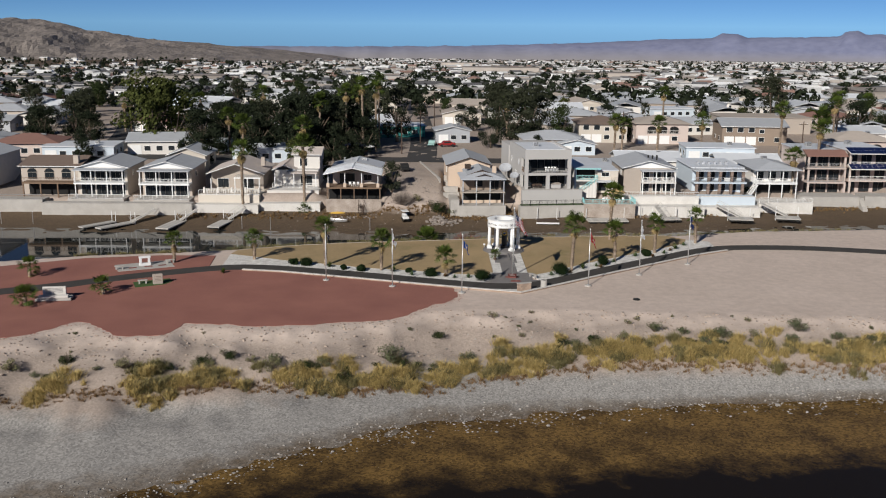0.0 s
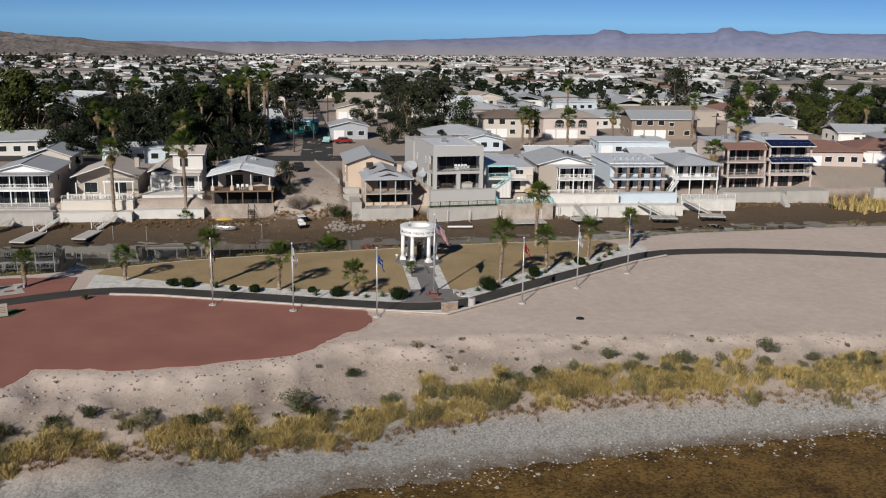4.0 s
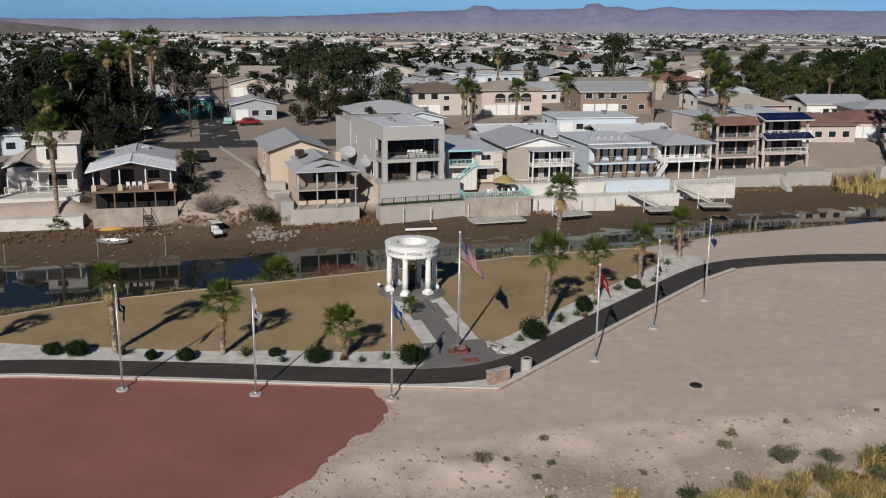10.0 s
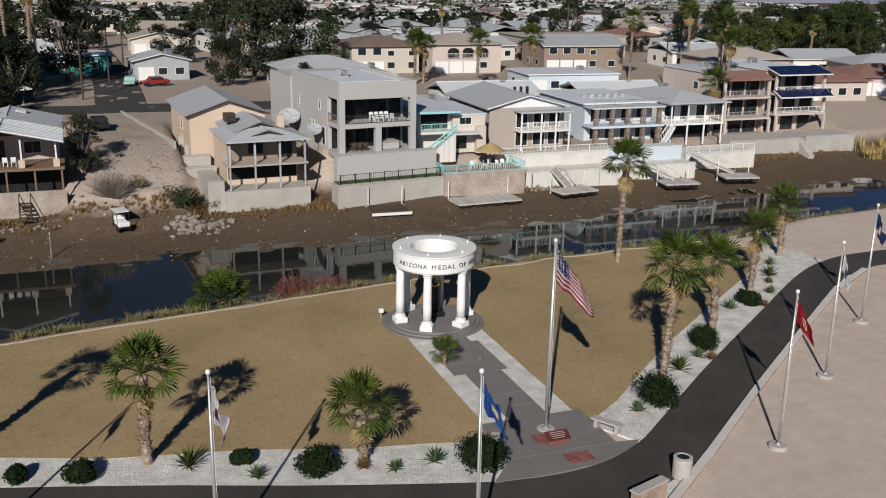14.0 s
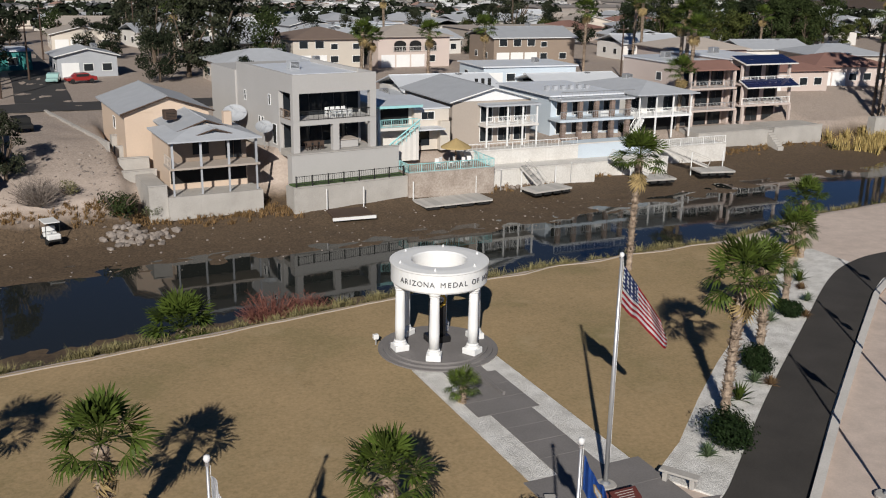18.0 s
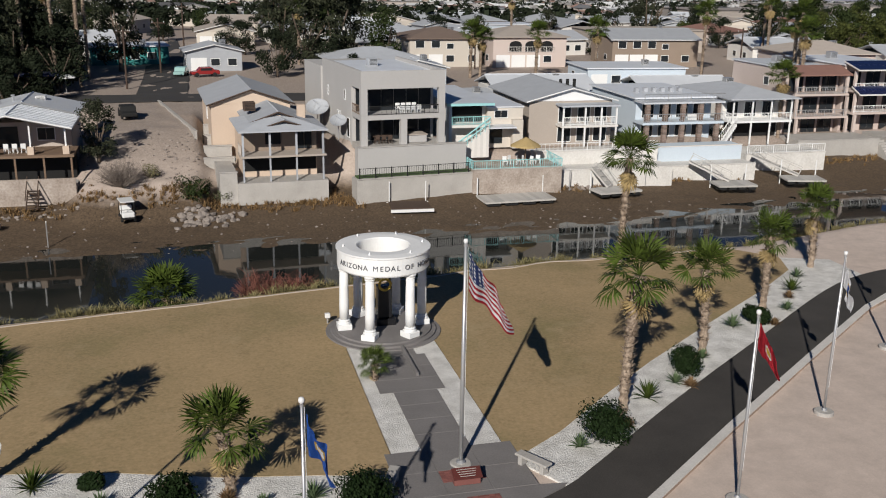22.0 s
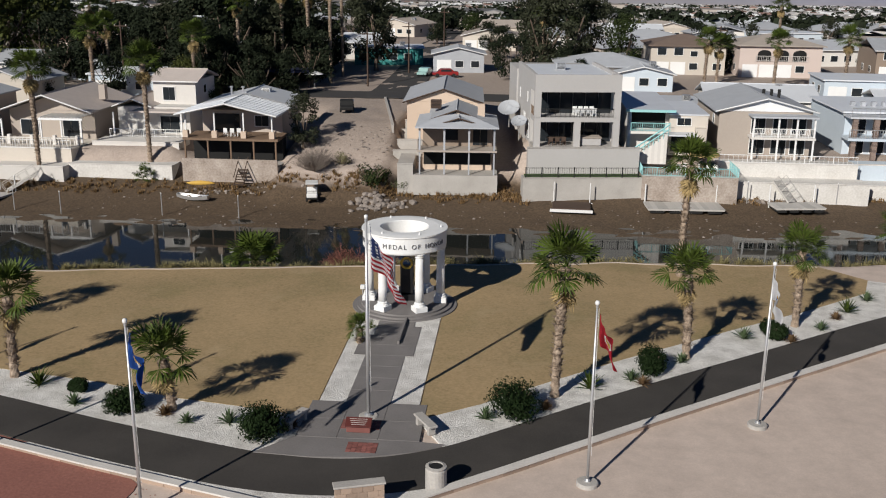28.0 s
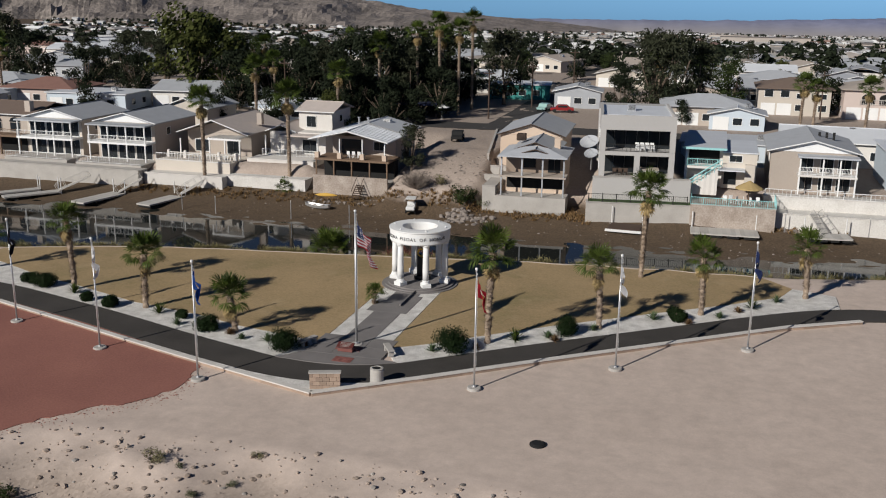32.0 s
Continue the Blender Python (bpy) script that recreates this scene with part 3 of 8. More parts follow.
def build_ground():
    xs, ys = axis(-4300, 4300, -70, 70, 0.6, 1.05), axis(-900, 4400, -66, 56, 0.6, 1.05)
    verts = [(x, y, ground_z(x, y)) for y in ys for x in xs]
    n = len(xs)
    faces = [(j * n + i, j * n + i + 1, (j + 1) * n + i + 1, (j + 1) * n + i) for j in range(len(ys) - 1) for i in range(n - 1)]
    me = bpy.data.meshes.new("ground")
    me.from_pydata(verts, [], faces)
    for p in me.polygons:
        p.use_smooth = True
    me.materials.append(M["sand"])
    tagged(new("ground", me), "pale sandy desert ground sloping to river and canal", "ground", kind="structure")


build_ground()
bm = bmesh.new()
box(bm, -900, 900, -900, -40, -6, WATER_S - 0.2)
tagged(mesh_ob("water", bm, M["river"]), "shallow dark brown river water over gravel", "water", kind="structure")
bm = bmesh.new()
box(bm, -300, 300, -60, 60, -9, WATER_N)
tagged(mesh_ob("water", bm, M["canal"]), "still dark canal water with mirror reflections", "water", kind="structure")

# ---------------------------------------------------------------- path, beds, lawn
PATH_IN = smooth_line([(-80, -31), (-62.6, -22.3), (-56.9, -19.4), (-48.9, -14.7), (-41, -10.9), (-36, -9.6), (-30, -10.2), (-22.3, -12.3), (-16.7, -14.0), (-11.4, -15.8), (-5.8, -17.5), (-3.1, -18.15), (-0.7, -18.3), (1.5, -17.9), (3.6, -16.9), (5.6, -15.4), (11.1, -11.0), (19.0, -5.1), (27, 0.8), (31.5, 3.2), (36, 4.1), (45, 3.9), (56, 1.7), (66, -1.0), (100, -10)], 6)
PATH_W = 2.75
PATH_OUT = offset(PATH_IN, -PATH_W)
tagged(mesh_ob("path", ribbon(PATH_IN, PATH_OUT, -0.25, 0.05), M["asphalt"]), "smooth black asphalt footpath with soft edges", "path", kind="structure")
RED = [(-85, -46), (-60, -41.6), (-53.1, -40.2), (-50.5, -37.4), (-48.4, -35.3), (-45.5, -37.2), (-42.4, -40), (-37.8, -39), (-36.6, -35.6), (-29, -36.2), (-22.4, -35.4), (-14.4, -33.2), (-11.4, -29.4), (-8.6, -26.6), (-7.3, -24), (-7.6, -21.1)]
RED = [(p.x + 0.35 * noise.noise((p.x * 1.3, p.y * 1.3, 4)), p.y + 0.55 * noise.noise((p.x * 0.7, p.y * 0.7, 1)) + 0.3 * noise.noise((p.x * 2.1, p.y * 2.1, 2))) for p in smooth_line(RED, 10)]
_pin = [p for p in PATH_OUT if p[0] < -8.5]
tagged(mesh_ob("ground", slab(RED + [(p[0], p[1] - 0.05) for p in reversed(_pin)] + [(-85, -38)], -0.3, 0.035), M["red"]), "brick-red decomposed granite gravel field", "gravel field", kind="structure")
_pfar = [p for p in PATH_IN if p[0] < -39.5]
tagged(mesh_ob("ground", slab([(p[0], p[1] + 0.02) for p in _pfar] + [(-40.5, -4.5), (-48, -4.5), (-58, -6.5), (-66, -10.5), (-74, -15), (-82, -22)], -0.3, 0.03), M["red"]), "strip of brick-red gravel between path and canal", "gravel field", kind="structure")
LAWN_FRONT = [(-38.6, -3.5), (-34.5, -5.3), (-30.4, -7.1), (-24.5, -9.0), (-18.6, -11.1), (-12.8, -12.2), (-8.7, -13.5), (-5.4, -14.1), (-2.3, -14.8)]
LAWN_FRONT_R = [(2.3, -14.6), (4.9, -12.8), (8.3, -9.8), (11.8, -6.9), (18.3, -2.0), (23.5, 1.8), (27.4, 5.0), (28.4, 7.6)]
_lb = [(x, lerp_table(x, LAWN_BACK) + 0.05 + 0.35 * noise.noise((x * 0.35, 0, 6))) for x in range(26, -39, -1)]
tagged(mesh_ob("lawn", slab([(-2.3, -2.0), (-2.3, -14.8)] + LAWN_FRONT[::-1][1:] + _lb[::-1] + LAWN_FRONT_R[::-1] + [(2.3, -2.0)], -0.3, 0.06), M["lawn"]), "dormant yellow-brown clipped lawn", "lawn", kind="structure")
_red = bpy.data.objects["ground.001"]
for v in _red.data.vertices:   # the field's rim follows the crumbling bank
    if v.co.y < -20.5 and v.co.z > 0:
        v.co.z = min(0.035, ground_z(v.co.x, v.co.y) + 0.03)
_pi = [p for p in PATH_IN if -38.8 < p[0] < -2.6]
tagged(mesh_ob("gravel_bed", slab(LAWN_FRONT + [(-2.3, -18.2)] + [(p[0], p[1] + 0.02) for p in reversed(_pi)], -0.3, 0.045), M["white_gravel"]), "bed of white crushed gravel along the path", "gravel bed", kind="structure")
_edge = [Vector((p[0], p[1] - 0.25)) for p in _lb]
tagged(mesh_ob("lawn_edging", ribbon(offset(_edge, 0.05), offset(_edge, -0.05), -0.05, 0.10), M["tan"]), "thin pale edging strip along the back of the lawn", "edging", kind="structure")
_pi = [p for p in PATH_IN if 3.4 < p[0] < 32]
tagged(mesh_ob("gravel_bed", slab([(p[0], p[1] + 0.02) for p in _pi] + [(31.5, 6.5)] + LAWN_FRONT_R[::-1], -0.3, 0.045), M["white_gravel"]), "bed of white crushed gravel along the path", "gravel bed", kind="structure")

# ---------------------------------------------------------------- kerb wall, plaza, memorial
KERB = [(-35.2, -12.6), (-30, -13.5), (-20, -16.6), (-10, -19.8), (0.6, -22.9), (6, -18.85), (12, -14.15), (20, -8.1), (27.5, -2.5), (32.6, 0.4)]


def kerb_wall():
    """Low block wall with a pale cap on the outer side of the path."""
    w = thing("kerb_wall", "low tan block retaining wall with pale concrete cap", "wall", kind="structure")
    for k in range(len(KERB) - 1):
        a, b = Vector(KERB[k]), Vector(KERB[k + 1])
        n = max(1, round((b - a).length / 1.2))
        for i in range(n):
            p, q = a.lerp(b, i / n), a.lerp(b, (i + 1) / n)
            t = (q - p).normalized()
            s = Vector((-t.y, t.x)) * 0.13
            bm = bmesh.new()
            g = t * 0.008
            vs = [bm.verts.new((c.x, c.y, z)) for z in (-0.5, 0.16) for c in (p + g - s, q - g - s, q - g + s, p + g + s)]
            for f in ((0, 3, 2, 1), (4, 5, 6, 7), (0, 1, 5, 4), (1, 2, 6, 5), (2, 3, 7, 6), (3, 0, 4, 7)):
                bm.faces.new([vs[j] for j in f])
            part("block", bm, M["kerb_block"], w)
        t = (b - a).normalized()
        s = Vector((-t.y, t.x)) * 0.18
        bm = bmesh.new()
        vs = [bm.verts.new((c.x, c.y, z)) for z in (0.163, 0.235) for c in (a - s, b - s, b + s, a + s)]
        for f in ((0, 3, 2, 1), (4, 5, 6, 7), (0, 1, 5, 4), (1, 2, 6, 5), (2, 3, 7, 6), (3, 0, 4, 7)):
            bm.faces.new([vs[j] for j in f])
        part("cap", bm, M["kerb_cap"], w, "pale concrete cap")


M["kerb_cap"] = mat("pale_cap_concrete", (0.66, 0.63, 0.59), (0.50, 0.475, 0.44), 0.8, 12, bump=0.2, amount=0.8)
M["kerb_block"] = mat("tan_block", (0.40, 0.30, 0.23), (0.30, 0.22, 0.17), 1.2, 12, bump=0.4, rand=0.18)
kerb_wall()
# white gravel in the elbow between path and wall
_po = [p for p in PATH_OUT if -14 < p[0] < 31]
tagged(mesh_ob("gravel_bed", slab([(p[0], p[1] - 0.02) for p in _po] + [(31.6, 0.0), (27.5, -2.35), (20, -7.95), (12, -14.0), (6, -18.7), (0.6, -22.75), (-10, -19.65), (-13.8, -18.5)], -0.3, 0.045), M["white_gravel"]), "white gravel strip in the bend of the path", "gravel bed", kind="structure")

# walkway: central concrete walk, white gravel strips, kerbs
tagged(mesh_ob("gravel_bed", bbox(-2.25, 2.25, -13.2, -1.5, -0.3, 0.062), M["white_gravel"]), "white gravel strips flanking the memorial walk", "gravel bed", kind="structure")
walk_ = thing("walkway", "grey concrete walk of jointed slabs leading to the rotunda", "walkway", kind="structure")
for i in range(8):
    y1 = -2.2 - i * 1.38
    x0 = -1.05 if i not in (2, 3) else -1.65
    x1 = 0.95 if i not in (1, 2, 3) else 1.35
    part("slab", bbox(x0, x1, y1 - 1.37, y1, -0.2, 0.085, bev=0.006), M["paver"], walk_)
part("ramp_kerb", bbox(0.35, 0.47, -6.2, -2.6, 0.088, 0.26, bev=0.01), M["paver"], walk_)
plaza = thing("plaza", "grey concrete forecourt with brick panels", "plaza", kind="structure")
for i in range(3):
    for j in range(2):
        x0, y0 = -2.55 + i * 1.72, -16.6 + j * 1.72
        part("slab", bbox(x0, x0 + 1.71, y0, y0 + 1.71, -0.2, 0.084, bev=0.006), M["paver"], plaza)
part("apron", slab([(-3.9, -18.12), (-2.57, -16.62), (2.62, -16.62), (3.7, -16.75), (2.4, -17.55), (0.6, -18.1), (-1.6, -18.28)], -0.2, 0.08), M["paver"], plaza)


def brick_panel(cx, cy, nx, ny):
    pnl = thing("brick_panel", "inlaid panel of red memorial bricks", "brick panel", (cx, cy, 0.086), group="brick panels", kind="structure")
    src = None
    for i in range(nx):
        for j in range(ny):
            if src is None:
                src = part("brick", bbox(-0.098, 0.098, -0.048, 0.048, 0, 0.012), M["brick"], pnl)
                b = src
            else:
                b = new("brick", src.data)
                b.parent = pnl
            b.location = ((i - nx / 2 + 0.5) * 0.206, (j - ny / 2 + 0.5) * 0.106, 0)


brick_panel(0.35, -17.35, 6, 8)
brick_panel(0.0, -15.35, 8, 8)


def column(parent, x, y):
    """A white round column on a square pedestal."""
    c = new("column")
    c.parent = parent
    c.location = (x, y, 0)
    c.rotation_euler = (0, 0, math.atan2(y, x))
    part("pedestal", bbox(-0.36, 0.36, -0.36, 0.36, 0.32, 0.62, bev=0.02), M["white"], c)
    part("base", lathe([(0.34, 0.62), (0.34, 0.68), (0.28, 0.74), (0.30, 0.80), (0.25, 0.86)], 20), M["white"], c, smooth=False)
    part("shaft", lathe([(0.245, 0.86), (0.25, 1.6), (0.235, 2.6), (0.215, 3.42)], 20), M["white"], c, smooth=True)
    part("capital", lathe([(0.22, 3.42), (0.26, 3.46), (0.24, 3.5), (0.30, 3.6), (0.30, 3.66)], 20), M["white"], c)


def rotunda():
    r = thing("rotunda", "white open memorial rotunda of six columns carrying a ring", "rotunda")
    for i, (rad, z) in enumerate(((3.0, 0.12), (2.75, 0.22), (2.5, 0.32))):
        part("step", lathe([(rad, -0.2), (rad, z - 0.01), (rad - 0.01, z)], 48), M["paver"], r)
    for a in range(6):
        t = radians(-60 + 60 * a)
        column(r, 2.05 * math.cos(t), 2.05 * math.sin(t))
    bm = bmesh.new()
    seg = 64
    prof = [(2.30, 3.66), (2.36, 3.74), (2.36, 4.58), (2.42, 4.62), (2.42, 4.70), (1.95, 4.74), (1.38, 4.72), (1.34, 4.66), (1.30, 3.70), (1.36, 3.66)]
    rings = [[bm.verts.new((p * math.cos(2 * math.pi * i / seg), p * math.sin(2 * math.pi * i / seg), z)) for i in range(seg)] for p, z in prof]
    for a, b in zip(rings, rings[1:] + rings[:1]):
        for i in range(seg):
            bm.faces.new((a[i], a[(i + 1) % seg], b[(i + 1) % seg], b[i]))
    bmesh.ops.recalc_face_normals(bm, faces=bm.faces[:])
    ring = part("ring", bm, M["white"], r, "broad white ring beam with raised letters")
    # raised letters round the front of the ring
    text = "ARIZONA MEDAL OF HONOR"
    rad, size, tight = 2.375, 0.36, 0.86
    adv = {"I": 0.13, " ": 0.17, "M": 0.33, "O": 0.31, "L": 0.23, "E": 0.25, "F": 0.23, "N": 0.28, "D": 0.28, "H": 0.28}
    total = sum(adv.get(ch, 0.26) + 0.065 for ch in text)
    s = -total / 2 + 0.40
    for ch in text:
        w = tight * (adv.get(ch, 0.26) + 0.065)
        if ch != " ":
            cu = bpy.data.curves.new("letter", "FONT")
            cu.body, cu.size, cu.extrude, cu.align_x = ch, size, 0.015, "CENTER"
            tmp = bpy.data.objects.new("letter", cu)
            me = bpy.data.meshes.new_from_object(tmp)
            bpy.data.objects.remove(tmp)
            me.materials.append(M["letter"])
            lt = new("letter", me)
            lt.parent = ring
            th = -math.pi / 2 + (s + w / 2) / rad
            lt.matrix_basis = Matrix.Translation((rad * math.cos(th), rad * math.sin(th), 4.02)) @ Matrix.Rotation(th + math.pi / 2, 4, "Z") @ Matrix.Rotation(math.pi / 2, 4, "X")
        s += w
    # finials on the ring
    for a in range(6):
        t = radians(-60 + 60 * a)
        part("finial", lathe([(0.05, 4.72), (0.06, 4.77), (0.03, 4.83), (0.01, 4.87)], 8, 2.05 * math.cos(t), 2.05 * math.sin(t)), M["white"], r)


rotunda()
# black monument in the rotunda
mon = thing("monument", "tall black granite monument with bronze wreath", "monument", (0.1, 0.35, 0.32))
part("plinth", bbox(-0.55, 0.55, -0.45, 0.45, 0, 0.35, bev=0.02), M["black"], mon)
part("stele", bbox(-0.38, 0.38, -0.25, 0.25, 0.35, 2.1, bev=0.03), M["black"], mon)
bm = bmesh.new()
for k in range(20):
    a, b = 2 * math.pi * k / 20, 2 * math.pi * (k + 1) / 20
    rod(bm, (0.3 * math.cos(a), -0.28, 2.2 + 0.3 * math.sin(a)), (0.3 * math.cos(b), -0.28, 2.2 + 0.3 * math.sin(b)), 0.07, 5)
part("wreath", bm, M["flag_gold"], mon, "bronze wreath")
for x, y in ((-2.7, 1.6),):
    sp = thing("spotlight", "small white ground spotlight beside the rotunda", "spotlight", (x, y, 0.06))
    part("stake", lathe([(0.05, 0), (0.05, 0.3)], 8), M["steel"], sp)
    part("head", bbox(-0.14, 0.14, -0.12, 0.12, 0.3, 0.56, bev=0.03), M["plastic_white"], sp)


def flag_mesh(w, h, droop, seed, mats, pattern):
    """A cloth hanging in folds from the halyard; pattern picks the material by (u, v)."""
    rnd = random.Random(seed)
    nu, nv = 26, 26
    bm = bmesh.new()
    ph = rnd.uniform(0, 6)
    g = []
    for i in range(nu + 1):
        u = i / nu
        col = []
        for j in range(nv + 1):
            v = j / nv
            x = u * w * math.cos(droop) * (0.92 - 0.12 * math.sin(ph + v * 3))
            z = -v * h - u * w * math.sin(droop) * (1 - 0.15 * v)
            y = 0.13 * w * math.sin(u * 9 + v * 2.2 + ph) * u ** 0.7 + 0.05 * w * math.sin(u * 17 + ph)
            col.append(bm.verts.new((x, y, z)))
        g.append(col)
    for i in range(nu):
        for j in range(nv):
            f = bm.faces.new((g[i][j], g[i + 1][j], g[i + 1][j + 1], g[i][j + 1]))
            f.material_index = pattern((i + 0.5) / nu, (j + 0.5) / nv)
            f.smooth = True
    bmesh.ops.solidify(bm, geom=bm.faces[:], thickness=0.012)
    return bm, [M[k] for k in mats]


def stripes(u, v):
    if u < 0.4 and v < 7 / 13:
        cu, cv = (u / 0.4 * 6) % 1, (v / (7 / 13) * 5) % 1
        return 1 if 0.28 < cu < 0.72 and 0.28 < cv < 0.72 else 2
    return 0 if int(v * 13) % 2 == 0 else 1


def emblem(u, v):
    d = math.hypot((u - 0.5) * 1.4, v - 0.5)
    return 1 if d < 0.17 else (2 if d < 0.24 else 0)


def flagpole(x, y, h, r, flag, heading, label, group="", drop=0.55, w=1.5, fh=0.95):
    p = thing("flagpole", label, "flagpole", (x, y, 0.0), group=group)
    part("footing", lathe([(0.42, -0.3), (0.42, 0.10), (0.38, 0.13)], 20), M["concrete"], p, "round concrete footing")
    part("pole", lathe([(r, 0.13), (r, h * 0.4), (r * 0.62, h - 0.12)], 12), M["steel"], p, smooth=True)
    part("flash_collar", lathe([(r * 2.2, 0.13), (r * 2.2, 0.17), (r * 1.2, 0.24)], 12), M["steel"], p)
    part("truck", lathe([(r * 0.9, h - 0.14), (r * 0.9, h - 0.06)], 10), M["steel"], p)
    part("ball", lathe([(0.02, h - 0.06), (0.07, h - 0.02), (0.09, h + 0.05), (0.07, h + 0.12), (0.01, h + 0.14)], 12), M["plastic_white"], p, "white ball finial", smooth=True)
    bm = bmesh.new()
    rod(bm, (r + 0.03, 0, 1.2), (r * 0.7 + 0.03, 0, h - 0.15), 0.008, 4)
    part("halyard", bm, M["plastic_white"], p)
    mats, pattern, seed = flag
    bm, ms = flag_mesh(w, fh, drop, seed, mats, pattern)
    f = part("flag", bm, ms, p)
    f.matrix_basis = pose(0, 0, h - 0.35, 0, 0, heading) @ Matrix.Translation((r + 0.04, 0, 0))
    return p


POLES = [
    (-23.7, -17.3, 7.2, (("flag_black", "flag_white", "flag_blue"), emblem, 1), "slender aluminium flagpole with drooping black flag", -30, 1.15),
    (-15.2, -20.05, 7.2, (("flag_white", "flag_blue", "flag_red"), emblem, 2), "slender aluminium flagpole with limp white flag", -40, 1.2),
    (-6.65, -22.75, 7.2, (("flag_azure", "flag_white", "flag_gold"), emblem, 3), "slender aluminium flagpole with bright blue flag", -35, 0.95),
    (9.25, -19.2, 7.2, (("flag_red", "flag_gold", "flag_white"), emblem, 4), "slender aluminium flagpole with deep red flag", -30, 1.0),
    (16.8, -13.6, 7.2, (("flag_white", "flag_azure", "flag_gold"), emblem, 5), "slender aluminium flagpole with limp white emblem flag", -60, 1.3),
    (24.7, -7.7, 7.2, (("flag_blue", "flag_white", "flag_gold"), emblem, 6), "slender aluminium flagpole with limp dark navy flag", -70, 1.2),
]
for x, y, h, fl, lab, hd, dr in POLES:
    flagpole(x, y, h, 0.058, fl, hd, lab, "flagpoles along the path", dr)
flagpole(0.18, -14.5, 8.9, 0.085, (("flag_red", "flag_white", "flag_blue"), stripes, 7), -25, "tall flagpole with the striped national flag hanging in folds", "", 0.85, 2.5, 1.5)


def stone_bench(x, y, rz):
    b = thing("stone_bench", "grey concrete bench on two block legs", "bench", (x, y, 0.085), rz, group="plaza benches")
    part("seat", bbox(-0.75, 0.75, -0.21, 0.21, 0.36, 0.46, bev=0.02), M["concrete"], b)
    for s in (-0.52, 0.52):
        part("leg", bbox(s - 0.09, s + 0.09, -0.17, 0.17, 0, 0.36, bev=0.015), M["concrete"], b)


stone_bench(-2.75, -15.6, 68)
stone_bench(2.75, -15.5, -58)
pl = thing("plaque_stand", "low dark red granite plaque on a brick base", "plaque", (0.0, -15.95, 0.1), 0)
part("base", bbox(-0.5, 0.5, -0.18, 0.18, 0, 0.35, bev=0.015), M["brick"], pl)
bm = bbox(-0.55, 0.55, -0.26, 0.26, 0.0, 0.06, bev=0.01)
top = part("tablet", bm, M["dark_red"] if "dark_red" in M else M["brick"], pl)
top.matrix_basis = pose(0, -0.02, 0.38, 25, 0, 0)
for k in range(4):
    bar = part("writing", bbox(-0.38 + 0.03 * k, 0.38 - 0.03 * k, -0.012, 0.012, 0, 0.004), M["concrete"], top)
    bar.location = (0, 0.15 - 0.1 * k, 0.061)

sg = thing("sign_wall", "tan block monument sign wall with pale cap", "sign wall", (1.0, -21.75, 0.03), 18)
for j in range(4):
    for i in range(5):
        o = 0.18 if j % 2 else 0.0
        a, b = max(-0.88, -0.88 + i * 0.39 - o), min(0.88, -0.88 + (i + 1) * 0.39 - o - 0.01)
        if b - a > 0.05:
            part("block", bbox(a, b, -0.17, 0.17, j * 0.24, j * 0.24 + 0.232, bev=0.008), M["kerb_block"], sg)
part("cap", bbox(-0.94, 0.94, -0.22, 0.22, 0.962, 1.04, bev=0.015), M["concrete"], sg, "pale cap")

tr = thing("trash_can", "round pebbled concrete litter bin with dark opening", "litter bin", (3.6, -20.15, 0.05))
part("body", lathe([(0.36, 0), (0.40, 0.05), (0.40, 0.82), (0.36, 0.88)], 20), M["concrete"], tr)
part("rim", lathe([(0.38, 0.882), (0.40, 0.93), (0.28, 0.96), (0.26, 0.90)], 20), M["concrete"], tr)
part("liner", lathe([(0.25, 0.885), (0.25, 0.93)], 16), M["rubber"], tr, "dark opening")
dr_ = thing("drain_cover", "dark round iron manhole cover in the sand", "manhole", (14.1, -25.2, 0.0))
part("ring", lathe([(0.42, -0.2), (0.42, 0.06), (0.36, 0.08)], 24), M["rubber"], dr_)
part("lid", lathe([(0.35, 0.0), (0.35, 0.1), (0.30, 0.12)], 24), M["rubber"], dr_, "dark lid")

# ---------------------------------------------------------------- house parts
def window(parent, x, z, w, h, y=0.0, side="f", frame="white", panes=1):
    """Framed window on a wall face. side: f front (-y), l left (-x), r right (+x)."""
    wn = new("window")
    wn.parent = parent
    rz = {"f": 0, "l": -90, "r": 90, "b": 180}[side]
    wn.matrix_basis = pose(x, y, z, 0, 0, rz)
    bm = bmesh.new()
    t = 0.07
    box(bm, -w / 2 - t, w / 2 + t, -0.05, 0.02, h, h + t)
    box(bm, -w / 2 - t, w / 2 + t, -0.07, 0.02, -t, 0)
    box(bm, -w / 2 - t, -w / 2, -0.05, 0.02, 0, h)
    box(bm, w / 2, w / 2 + t, -0.05, 0.02, 0, h)
    part("window_frame", bm, M[frame], wn)
    for k in range(panes):
        a = -w / 2 + w * k / panes
        part("pane", bbox(a + 0.02, a + w / panes - 0.02, -0.02, 0.015, 0.02, h - 0.02), M["glass"], wn)
    return wn


BALUSTERS = {}


